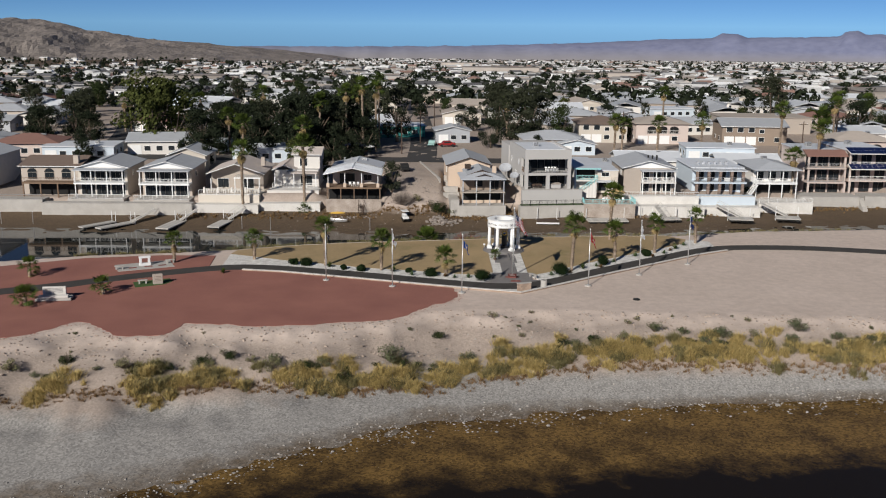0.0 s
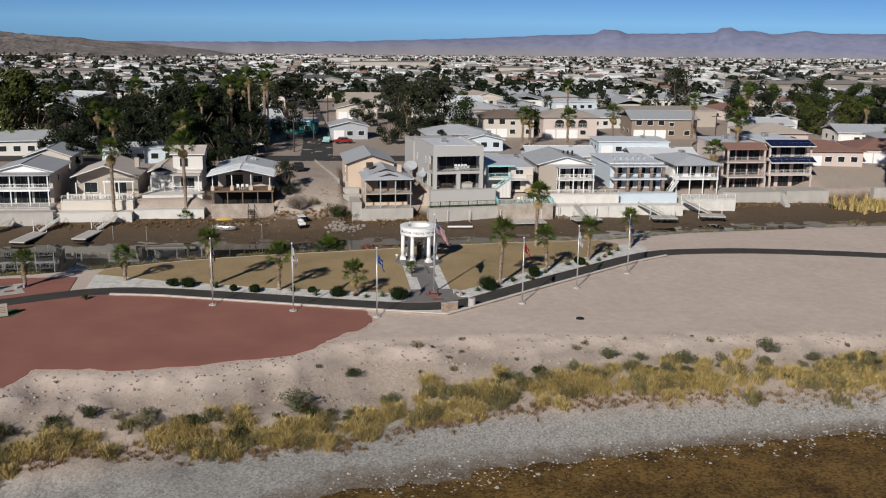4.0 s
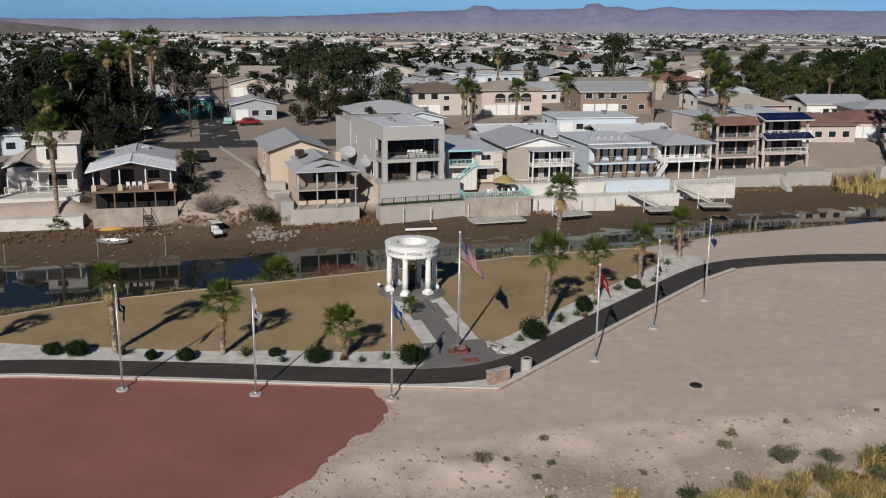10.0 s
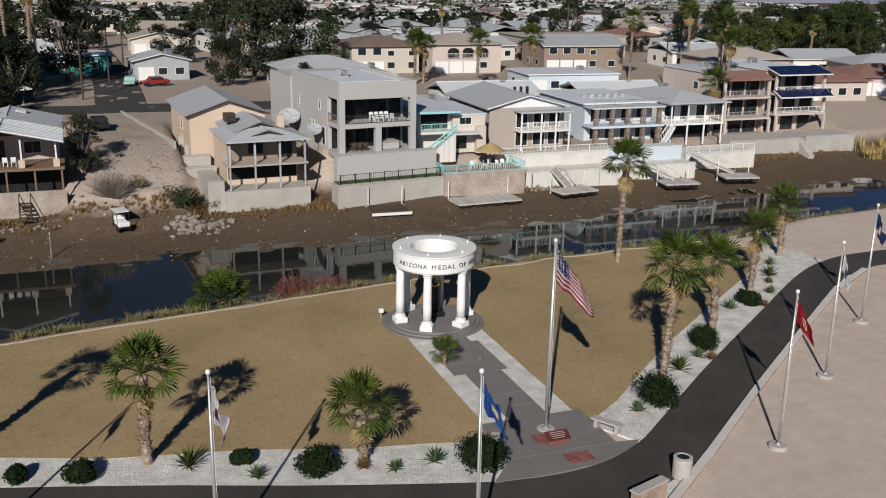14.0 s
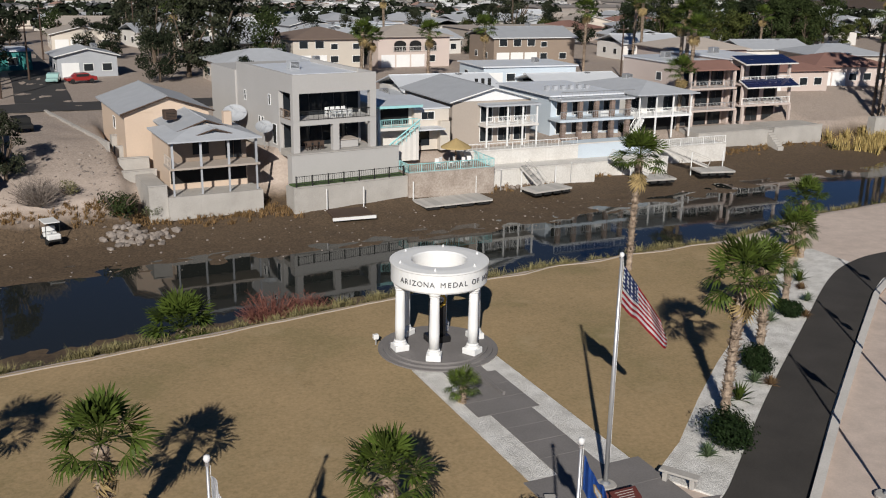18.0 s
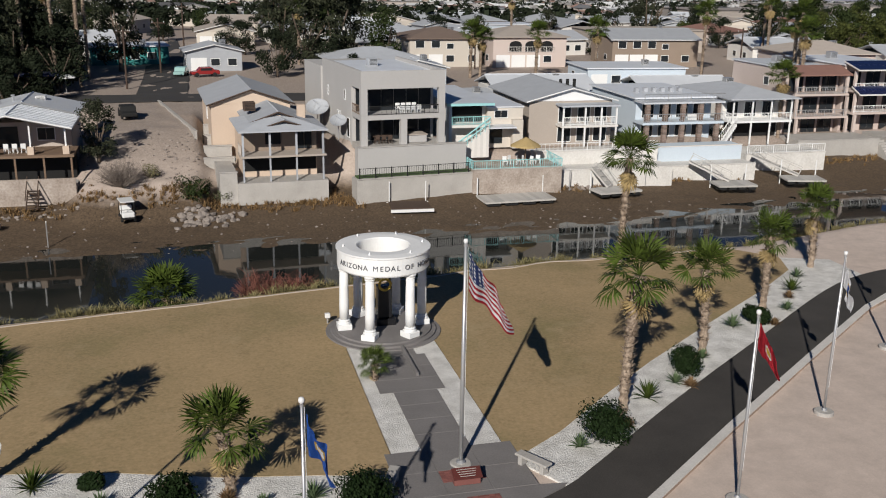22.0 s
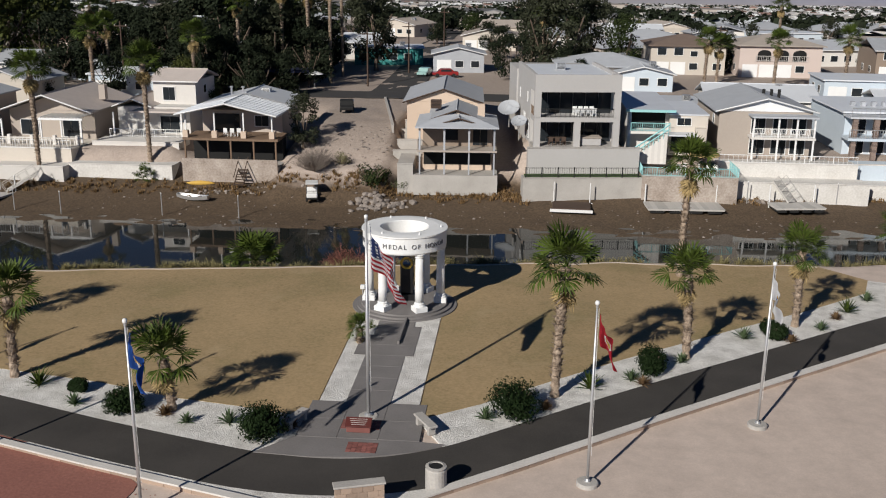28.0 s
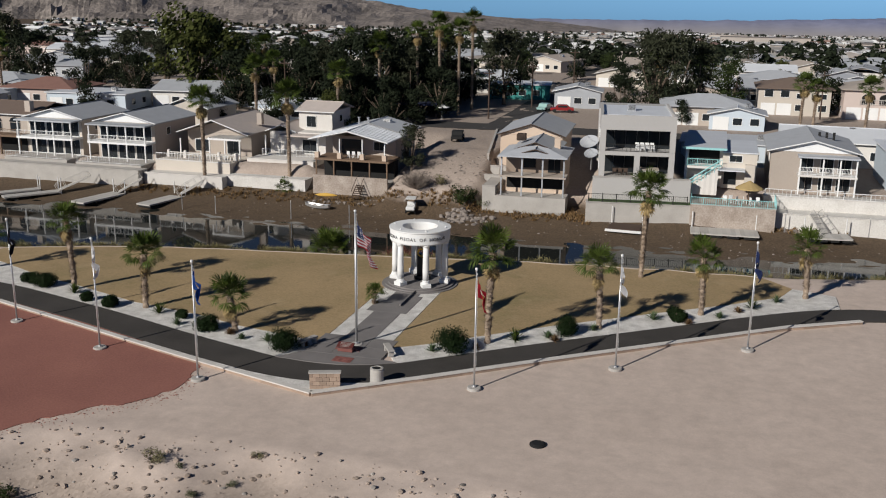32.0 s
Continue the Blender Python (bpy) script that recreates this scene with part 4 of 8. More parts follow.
def rail(parent, a, b, z, h=1.0, m="white", gap=0.25, name="railing"):
    """Railing between plan points a and b at height z."""
    a, b = Vector(a), Vector(b)
    L = (b - a).length
    bm = bmesh.new()
    rod(bm, (a.x, a.y, z + h), (b.x, b.y, z + h), 0.045, 4)
    top = part(name, bm, M[m], parent)
    bm = bmesh.new()
    rod(bm, (a.x, a.y, z + 0.12), (b.x, b.y, z + 0.12), 0.03, 4)
    part("bottom_rail", bm, M[m], top)
    n = max(2, int(L / max(gap, L / 40)))
    for i in range(n + 1):
        p = a.lerp(b, i / n)
        r = 0.05 if i % 6 == 0 else 0.018
        key = (m, h, r)
        if key not in BALUSTERS:
            bm = bmesh.new()
            rod(bm, (0, 0, 0), (0, 0, h), r, 4)
            me = bpy.data.meshes.new("baluster")
            bm.to_mesh(me)
            bm.free()
            me.materials.append(M[m])
            BALUSTERS[key] = me
        o = new("baluster", BALUSTERS[key])
        o.parent = top
        o.location = (p.x, p.y, z)
    return top


def gable(parent, x0, x1, y0, y1, z, rise, m, axis_y=True, over=0.5, name="roof", th=0.16, fascia="white"):
    """Gable roof. axis_y: ridge runs along y."""
    bm = bmesh.new()
    x0, x1, y0, y1 = x0 - over, x1 + over, y0 - over, y1 + over
    if axis_y:
        c = (x0 + x1) / 2
        sec = [(x0, z), (c, z + rise), (x1, z), (x1, z - th), (c, z + rise - th), (x0, z - th)]
        A = [bm.verts.new((p, y0, q)) for p, q in sec]
        B = [bm.verts.new((p, y1, q)) for p, q in sec]
    else:
        c = (y0 + y1) / 2
        sec = [(y0, z), (c, z + rise), (y1, z), (y1, z - th), (c, z + rise - th), (y0, z - th)]
        A = [bm.verts.new((x0, p, q)) for p, q in sec]
        B = [bm.verts.new((x1, p, q)) for p, q in sec]
    for i in range(6):
        bm.faces.new((A[i], A[(i + 1) % 6], B[(i + 1) % 6], B[i]))
    for V in (A, B):
        bm.faces.new((V[0], V[1], V[4], V[5]))
        bm.faces.new((V[1], V[2], V[3], V[4]))
    bmesh.ops.recalc_face_normals(bm, faces=bm.faces[:])
    r = part(name, bm, M[m], parent)
    # ridge cap and barge boards
    if axis_y:
        bars = [("ridge_cap", (c, y0, z + rise + 0.02), (c, y1, z + rise + 0.02))] + [("barge_board", (s, y0 - 0.02, z - th / 2), (c, y0 - 0.02, z + rise - th / 2)) for s in (x0, x1)]
    else:
        bars = [("ridge_cap", (x0, c, z + rise + 0.02), (x1, c, z + rise + 0.02)), ("fascia", (x0, y0 - 0.02, z - th / 2), (x1, y0 - 0.02, z - th / 2))]
    for nm, p, q in bars:
        bm = bmesh.new()
        rod(bm, p, q, 0.085, 4)
        part(nm, bm, M[m if nm == "ridge_cap" else fascia], parent)
    return r


def gable_end(parent, x0, x1, y, z, rise, m, th=0.15):
    bm = bmesh.new()
    c = (x0 + x1) / 2
    A = [bm.verts.new(p) for p in ((x0, y, z), (x1, y, z), (c, y, z + rise))]
    B = [bm.verts.new(p) for p in ((x0, y + th, z), (x1, y + th, z), (c, y + th, z + rise))]
    bm.faces.new(A)
    bm.faces.new(B[::-1])
    for i in range(3):
        bm.faces.new((A[i], B[i], B[(i + 1) % 3], A[(i + 1) % 3]))
    part("gable_wall", bm, M[m], parent)


def hip(parent, x0, x1, y0, y1, z, rise, m, over=0.5, name="roof"):
    bm = bmesh.new()
    x0, x1, y0, y1 = x0 - over, x1 + over, y0 - over, y1 + over
    s = min(x1 - x0, y1 - y0) / 2
    b = [bm.verts.new((x, y, z)) for x, y in ((x0, y0), (x1, y0), (x1, y1), (x0, y1))]
    lo = [bm.verts.new((x, y, z - 0.15)) for x, y in ((x0, y0), (x1, y0), (x1, y1), (x0, y1))]
    if x1 - x0 > y1 - y0:
        r = [bm.verts.new((x0 + s, (y0 + y1) / 2, z + rise)), bm.verts.new((x1 - s, (y0 + y1) / 2, z + rise))]
        for q in ((b[0], b[1], r[1], r[0]), (b[1], b[2], r[1]), (b[2], b[3], r[0], r[1]), (b[3], b[0], r[0])):
            bm.faces.new(q)
    else:
        r = [bm.verts.new(((x0 + x1) / 2, y0 + s, z + rise)), bm.verts.new(((x0 + x1) / 2, y1 - s, z + rise))]
        for q in ((b[0], b[1], r[0]), (b[1], b[2], r[1], r[0]), (b[2], b[3], r[1]), (b[3], b[0], r[0], r[1])):
            bm.faces.new(q)
    for i in range(4):
        bm.faces.new((b[i], lo[i], lo[(i + 1) % 4], b[(i + 1) % 4]))
    bm.faces.new(lo[::-1])
    bmesh.ops.recalc_face_normals(bm, faces=bm.faces[:])
    return part(name, bm, M[m], parent)


def posts(parent, xs, y, z0, z1, m="white", s=0.09, name="post"):
    for x in xs:
        part(name, bbox(x - s, x + s, y - s, y + s, z0, z1, bev=0.012), M[m], parent)


def ac_unit(parent, x, y, z, s=0.6, m="shingle"):
    a = new("cooler")
    a.parent = parent
    a.location = (x, y, z)
    part("casing", bbox(-s, s, -s, s, 0, s * 1.5, bev=0.04), M[m], a)
    bm = bmesh.new()
    for k in range(5):
        box(bm, -s * 0.8, s * 0.8, -s - 0.03, -s, 0.15 + k * s * 0.25, 0.15 + k * s * 0.25 + 0.05)
    part("grille", bm, M["dark"], a)


def retaining(x0, x1, y0, y1, z0, z1, m, label, cap="concrete", line=None):
    w = thing("retaining_wall", label, "retaining wall", ((x0 + x1) / 2, y0, z0), kind="structure")
    h = (x1 - x0) / 2
    part("wall", bbox(-h, h, 0, y1 - y0, -0.6, z1 - z0), M[m], w)
    part("cap", bbox(-h - 0.05, h + 0.05, -0.06, 0.36, z1 - z0 + 0.002, z1 - z0 + 0.10, bev=0.015), M[cap], w)
    return w


def house_at(label, x0, y0, z0, category="house", rz=0.0):
    return thing("house", label, category, (x0, y0, z0), rz)


# ---------------------------------------------------------------- waterfront, from the empty lot to the right
PLACED_DOWN = set()


def settle(pivot=(0, 0), turn=0.0, shift=(0, 0, 0)):
    """Turn and move everything put down since the last call as one plot."""
    p = Vector((*pivot, 0))
    m = Matrix.Translation(Vector(shift) + p) @ Matrix.Rotation(radians(turn), 4, "Z") @ Matrix.Translation(-p)
    for o in list(bpy.data.objects):
        if o.parent is None and o.name not in PLACED_DOWN:
            if shift != (0, 0, 0) or turn:
                o.matrix_basis = m @ o.matrix_basis
            PLACED_DOWN.add(o.name)


settle()


def grey_house():
    h = house_at("modern grey stucco house with two-storey open loggias", 7.6, 53.0, 0.6)
    W, H = 9.3, 7.75
    part("wall", bbox(0, 0.35, 3.6, 15.5, -0.6, H), M["grey_wall"], h)
    part("wall", bbox(W - 0.35, W, 3.6, 15.5, -0.6, H), M["grey_wall"], h)
    part("wall", bbox(0.35, W - 0.35, 3.4, 3.7, -0.6, H - 0.6), M["grey_wall"], h, "shaded rear wall of the loggia")
    part("rear_wing", bbox(-0.2, W, 15.5, 23.5, -0.6, H - 0.9), M["grey_wall"], h)
    part("roof", bbox(0.3, W - 0.3, 3.7, 15.5, H - 0.55, H - 0.35), M["white_roof"], h, "white flat roof")
    part("parapet", bbox(0, W, 0, 0.3, H - 1.85, H), M["grey_wall"], h)
    part("parapet", bbox(0, 0.28, 0.3, 3.6, H - 1.85, H), M["grey_wall"], h)
    part("parapet", bbox(W - 0.28, W, 0.3, 3.6, H - 1.85, H), M["grey_wall"], h)
    part("ceiling_slab", bbox(0.28, W - 0.28, 0.3, 3.7, H - 1.8, H - 1.5), M["white_roof"], h)
    part("floor_slab", bbox(0, W, 0, 3.4, 2.7, 3.2), M["grey_wall"], h)
    part("patio", bbox(0, W, -0.1, 3.4, -0.6, 0.02), M["concrete"], h)
    for x, z0, z1 in ((0, 0.02, 2.7), (W - 0.7, 0.02, 2.7), (4.35, 0.02, 2.7), (0, 3.15, H - 1.85), (W - 0.7, 3.15, H - 1.85)):
        part("pier", bbox(x, x + 0.7, 0, 0.6, z0, z1), M["grey_wall"], h)
    # doors stretched wall to wall; dark glass also stands in for loggia shade
    for z in (0.05, 3.2):
        for k in range(6):
            part("sliding_door", bbox(0.42 + k * 1.42, 1.80 + k * 1.42, 3.34, 3.39, z, z + 2.55), M["glass"], h)
    rail(h, (0.7, 0.1), (W - 0.7, 0.1), 3.15, 0.95, "rubber", 0.5)
    rail(h, (0.1, 0.7), (0.1, 3.5), 3.15, 0.95, "wood", 0.3)
    for y, z in ((8.0, 1.6), (8.9, 1.6), (13, 3.9), (6.0, 4.2)):
        window(h, 0, z, 0.45, 1.0, y, "l", "white")
    window(h, 0, 0.3, 0.9, 2.0, 4.8, "l")
    ac_unit(h, 4.0, 9.0, H - 0.35, 0.55)
    return h


grey_house()


def patio_set(x, y, z, m="white"):
    t = thing("patio_table", "patio table on the grey house loggia", "table", (x, y, z), group="patio tables")
    part("tabletop", bbox(-1.0, 1.0, -0.45, 0.45, 0.70, 0.75, bev=0.01), M[m], t)
    for a in (-0.85, 0.85):
        for b in (-0.35, 0.35):
            part("leg", bbox(a - 0.03, a + 0.03, b - 0.03, b + 0.03, 0, 0.70), M[m], t)


def chair(x, y, z, rz, m="white", label="white patio chair with open back"):
    c = thing("patio_chair", label, "chair", (x, y, z), rz, group="patio chairs")
    part("seat", bbox(-0.24, 0.24, -0.24, 0.24, 0.42, 0.47, bev=0.01), M[m], c)
    part("backrest", bbox(-0.24, 0.24, 0.20, 0.25, 0.50, 0.95, bev=0.015), M[m], c)
    for a in (-0.2, 0.2):
        for b in (-0.2, 0.2):
            part("leg", bbox(a - 0.025, a + 0.025, b - 0.025, b + 0.025, 0, 0.42), M[m], c)


patio_set(13.2, 54.3, 3.77)
for k in range(4):
    chair(12.3 + k * 0.62, 53.75, 3.77, 180)
    chair(12.3 + k * 0.62, 54.95, 3.77, 0)
patio_set(10.3, 54.6, 0.63, "darkwood")
for k in range(3):
    chair(9.6 + k * 0.7, 53.9, 0.63, 180, "darkwood", "dark wooden patio chair")
hot = thing("hot_tub", "covered hot tub on the lower loggia", "hot tub", (14.0, 54.4, 0.63))
part("tub", bbox(-1.1, 1.1, -0.9, 0.9, 0, 0.8, bev=0.08), M["grey_wall"], hot)
part("cover", bbox(-1.15, 1.15, -0.95, 0.95, 0.803, 0.92, bev=0.03), M["tan"], hot, "folded tan cover")


def dish(x, y, z, r, tilt=35):
    d = thing("satellite_dish", "large grey mesh satellite dish on a post", "satellite dish", (x, y, z), -20, group="satellite dishes")
    part("mast", lathe([(0.07, 0), (0.06, 2.0)], 8), M["steel"], d)
    bm = bmesh.new()
    prof = [(0.02, 0.0), (r * 0.35, 0.05 * r), (r * 0.7, 0.19 * r), (r, 0.4 * r), (r * 1.02, 0.41 * r), (r * 0.7, 0.22 * r), (r * 0.35, 0.08 * r), (0.02, 0.03)]
    tube(bm, prof, 20, caps=False)
    b = part("reflector", bm, M["shingle"], d)
    b.matrix_basis = pose(0, 0, 2.0, tilt, 0, 0)
    bm = bmesh.new()
    for k in range(3):
        a = 2 * math.pi * k / 3
        rod(bm, (r * math.cos(a), r * math.sin(a), 0.4 * r), (0, 0, r * 0.95), 0.02, 4)
    f = part("feed_arm", bm, M["steel"], d)
    f.matrix_basis = pose(0, 0, 2.0, tilt, 0, 0)


dish(6.3, 66.0, 0.7, 1.3)
dish(6.6, 58.2, 0.4, 0.9)
retaining(6.9, 19.0, 51.9, 53.0, -2.2, 0.62, "grey_wall", "upper grey block retaining wall below the grey house")
retaining(6.2, 19.2, 49.9, 51.9, -4.6, -2.25, "concrete", "lower grey block retaining wall at the canal")
tagged(mesh_ob("lawn", bbox(6.5, 19.0, 50.3, 51.85, -2.3, -2.12), M["green"] if "green" in M else M["bush"]), "narrow green strip of artificial turf", "lawn", kind="structure")
fence = thing("metal_fence", "black metal post and rail fence on the terrace", "fence", (0, 0, 0))
for k in range(8):
    part("post", bbox(6.5 + k * 1.72 - 0.05, 6.5 + k * 1.72 + 0.05, 50.0, 50.1, -2.15, -1.05), M["rubber"], fence)
for z in (-1.15, -1.95):
    part("bar", bbox(6.45, 18.6, 50.03, 50.07, z, z + 0.05), M["rubber"], fence)
for k in range(48):
    part("picket", bbox(6.62 + k * 0.25, 6.645 + k * 0.25, 50.035, 50.065, -1.9, -1.15), M["rubber"], fence)
settle((16.5, 53.0), 7.0, (0.1, -0.3, -0.4))


def peach_house():
    h = house_at("peach stucco house with grey shingle roofs and double porch", -4.3, 49.9, -2.3)
    W = 8.2
    part("patio", bbox(-0.6, W + 0.3, 0, 3.4, -2.2, 0.0), M["concrete"], h, "weathered concrete lower terrace")
    part("wall", bbox(0.3, W - 0.3, 3.2, 10.5, -0.5, 4.9), M["peach"], h)
    # thin dark panel on the wall, painted as the shade below the deck
    part("lower_recess", bbox(0.4, W - 0.4, 3.12, 3.18, 0.6, 2.4), M["dark"], h, "dark panel painted as shade under the deck")
    part("deck", bbox(-0.2, W + 0.2, 0.3, 3.2, 2.45, 2.65), M["tan"], h)
    # brown wall panel whose tone also takes in the deep porch's shade
    part("porch_wall", bbox(0.32, W - 0.32, 3.13, 3.19, 2.66, 4.85), M["wood_tan"], h, "brown porch wall panel, toned darker for the porch shade")
    rail(h, (-0.1, 0.4), (-0.1, 3.1), 2.65, 0.95, "tan", 0.2)
    for x in (0.1, 2.75, 5.4, 8.1):
        part("post", bbox(x - 0.1, x + 0.1, 0.45, 0.65, 2.65, 5.05), M["shingle"], h)
        part("post", bbox(x - 0.08, x + 0.08, 0.47, 0.63, 0.0, 2.45), M["shingle"], h)
    hip(h, 0, W, 0.3, 9.0, 5.2, 1.25, "shingle", 0.35, "porch_roof")
    gable(h, 1.2, W - 1.4, 3.4, 12.0, 5.5, 1.15, "shingle", True, 0.4, fascia="darkwood")
    gable_end(h, 1.2, W - 1.4, 3.35, 5.3, 1.0, "peach")
    gable(h, 2.6, 6.0, 1.4, 4.0, 5.45, 0.6, "shingle", True, 0.3, "dormer", fascia="darkwood")
    window(h, 3.4, 3.3, 1.6, 1.2, 3.12, frame="wood_tan")
    window(h, 6.6, 2.75, 1.6, 2.0, 3.12, frame="wood_tan", panes=2)
    part("chimney", bbox(6.3, 7.1, 5.0, 5.8, 5.2, 7.0, bev=0.03), M["peach"], h)
    ac_unit(h, 1.6, 7.5, 6.2, 0.6, "darkwood")
    # taller rear house
    part("wall", bbox(-2.0, 6.6, 12.0, 26.0, -0.3, 6.3), M["peach"], h)
    gable_end(h, -2.0, 6.6, 11.95, 6.3, 1.5, "peach")
    gable(h, -2.0, 6.6, 12.0, 26.0, 6.3, 1.6, "shingle", True, 0.5, "rear_roof", fascia="darkwood")
    window(h, 5.4, 4.2, 0.7, 1.3, 12.0)
    window(h, -2.0, 4.0, 1.2, 1.2, 18.0, "l")
    return h


peach_house()
retaining(-6.6, -4.9, 50.2, 56.5, -4.4, -1.2, "concrete", "curved pale concrete retaining wall beside the porch", "concrete")
for k in range(4):
    st = retaining(-7.6 + 0.25 * k, -4.4, 57.0 + k * 3.4, 58.0 + k * 3.4, -2.0 + 0.6 * k, -1.0 + 0.65 * k, "concrete", "low stepped concrete garden wall along the lot")
lw = thing("lot_wall", "long pale block wall along the empty lot", "wall", (-8.0, 62, -0.2), 97, kind="structure")
part("wall", bbox(0, 26, -0.12, 0.12, -0.8, 1.3), M["concrete"], lw)
part("cap", bbox(-0.02, 26.02, -0.17, 0.17, 1.302, 1.38), M["concrete"], lw)


settle((0, 50), 3.0, (-0.2, -0.6, -0.4))


def blue_house():
    h = house_at("white house with turquoise trim and outdoor stair", 18.2, 55.4, -0.6)
    W = 8.8
    part("wall", bbox(0, 4.6, 1.6, 16.0, -0.6, 4.4), M["offwhite"], h)
    part("wall", bbox(0, 0.3, 0, 1.6, -0.6, 4.4), M["paleblue"], h)
    # flat dark panel; the balcony's shade is put into its colour
    part("recess", bbox(0.4, 4.2, 1.52, 1.58, 2.3, 4.1), M["dark"], h, "dark panel painted as shade behind the balcony")
    part("roof", bbox(-0.3, 5.0, -0.4, 16.3, 4.4, 4.62), M["white_roof"], h)
    part("fascia", bbox(-0.35, 5.05, -0.5, -0.4, 4.34, 4.62), M["turq"], h, "turquoise fascia")
    part("balcony", bbox(0.3, 4.6, -0.2, 1.6, 1.9, 2.2), M["offwhite"], h)
    rail(h, (0.3, -0.15), (4.6, -0.15), 2.2, 0.9, "turq", 0.2)
    part("wing", bbox(4.6, W, 0.8, 12.0, -0.6, 3.9), M["cream"], h, "cream stucco wing")
    part("wing_roof", bbox(4.5, W + 0.1, 0.7, 12.1, 3.903, 4.05), M["white_roof"], h)
    window(h, 6.2, 2.8, 1.5, 0.8, 0.8, panes=2)
    part("canopy", bbox(4.2, 7.4, -1.4, 0.8, 1.9, 2.05), M["white_roof"], h)
    part("door", bbox(4.9, 6.4, 0.74, 0.79, -0.1, 1.8), M["glass"], h)
    part("chimney", bbox(7.4, 8.6, 0.0, 0.8, -0.6, 2.6), M["cream"], h)
    # outdoor stair with a turquoise rail
    for k in range(12):
        part("step", bbox(0.2 + 0.33 * k, 0.53 + 0.33 * k, -1.5, -0.3, -1.2, -1.0 + 0.26 * (k + 1)), M["offwhite"], h)
    for a, b, r in [((0.2, -1.5, 0.2), (4.3, -1.5, 3.2), 0.09), ((0.2, -1.5, -0.3), (4.3, -1.5, 2.7), 0.07)]:
        bm = bmesh.new()
        rod(bm, a, b, r, 4)
        part("stair_rail", bm, M["turq"], h, "turquoise stair rail")
    for k in range(9):
        bm = bmesh.new()
        rod(bm, (0.2 + 0.5 * k, -1.5, -0.9 + 0.36 * k), (0.2 + 0.5 * k, -1.5, 0.2 + 0.366 * k), 0.04, 4)
        part("stair_baluster", bm, M["turq"], h, "turquoise baluster")


blue_house()
M["stained"] = mat("stained_plaster", (0.46, 0.40, 0.35), (0.25, 0.20, 0.165), 0.8, 5, bump=0.3, amount=1.0)
tw = retaining(19.4, 29.4, 49.6, 54.8, -4.8, -2.3, "stained", "weathered stained concrete terrace wall")
rail(tw, (-5.0, 0.1), (5.0, 0.1), 2.5, 0.95, "turq", 0.2)
rail(tw, (-5.0, 0.1), (-5.0, 5.0), 2.5, 0.95, "turq", 0.2)
rail(tw, (5.0, 0.1), (5.0, 5.0), 2.5, 0.95, "turq", 0.2)
pal_ = thing("palapa", "tan thatched shade canopy on a post", "sunshade", (26.2, 52.6, -2.2))
part("post", lathe([(0.08, 0), (0.07, 2.2)], 8), M["wood"], pal_)
part("thatch", lathe([(1.7, 1.75), (1.6, 1.9), (0.8, 2.35), (0.05, 2.75)], 14), M["dry_frond"], pal_, "dry thatch")
for k in range(6):
    chair(23.4 + 0.8 * k, 51.2 + 0.5 * (k % 2), -2.2, 30 * k)


settle()


def tan_house():
    h = house_at("tan two-storey stucco house with white balconies", 30.2, 58.2, -0.9)
    W = 10.3
    part("wall", bbox(0, W, 1.9, 16, -0.8, 4.8), M["tan"], h)
    gable(h, 0, W, 1.9, 16, 4.85, 1.5, "shingle", True, 0.55, fascia="white")
    gable_end(h, 0.1, W - 0.1, 1.85, 4.8, 1.35, "white")
    part("porch_roof", bbox(3.2, W + 0.1, -0.4, 1.9, 4.35, 4.55), M["shingle"], h)
    part("deck", bbox(3.3, W, -0.2, 1.85, 1.95, 2.2), M["offwhite"], h)
    rail(h, (3.4, -0.1), (W - 0.1, -0.1), 2.2, 0.95, "white", 0.16)
    posts(h, (3.5, 6.2, 8.2, W - 0.2), -0.05, 2.2, 4.35)
    posts(h, (3.5, 6.2, 8.2, W - 0.2), -0.05, -0.5, 1.95)
    for x in (4.4, 6.8, 8.9):
        window(h, x, 2.35, 1.5, 1.8, 1.88, panes=2)
        window(h, x, 0.05, 1.6, 1.7, 1.88, panes=2)
    window(h, 0, 3.0, 0.9, 1.0, 5.0, "l")
    part("patio", bbox(0, W + 2, -2.4, 1.9, -0.8, -0.5), M["concrete"], h)
    for k in range(3):
        part("vent", bbox(6.0 + k * 0.9, 6.3 + k * 0.9, 8.0, 8.3, 5.6, 6.6), M["rubber"], h)


tan_house()
w_ = retaining(29.6, 44.6, 55.6, 58.0, -2.8, -1.2, "old_white", "cream stucco terrace wall below the tan house", "offwhite")
rail(w_, (-7.4, 0.1), (7.4, 0.1), 1.6, 0.9, "white", 0.5)
retaining(29.6, 45.0, 52.4, 55.6, -4.8, -2.7, "old_white", "pale lower canal wall below the tan house", "old_white")


settle((0, 0), 0, (-1.5, -1.2, -0.35))
M["column_stone"] = mat("column_stone", (0.27, 0.20, 0.165), (0.16, 0.12, 0.10), 0.9, 8, bump=0.6, rand=0.3)


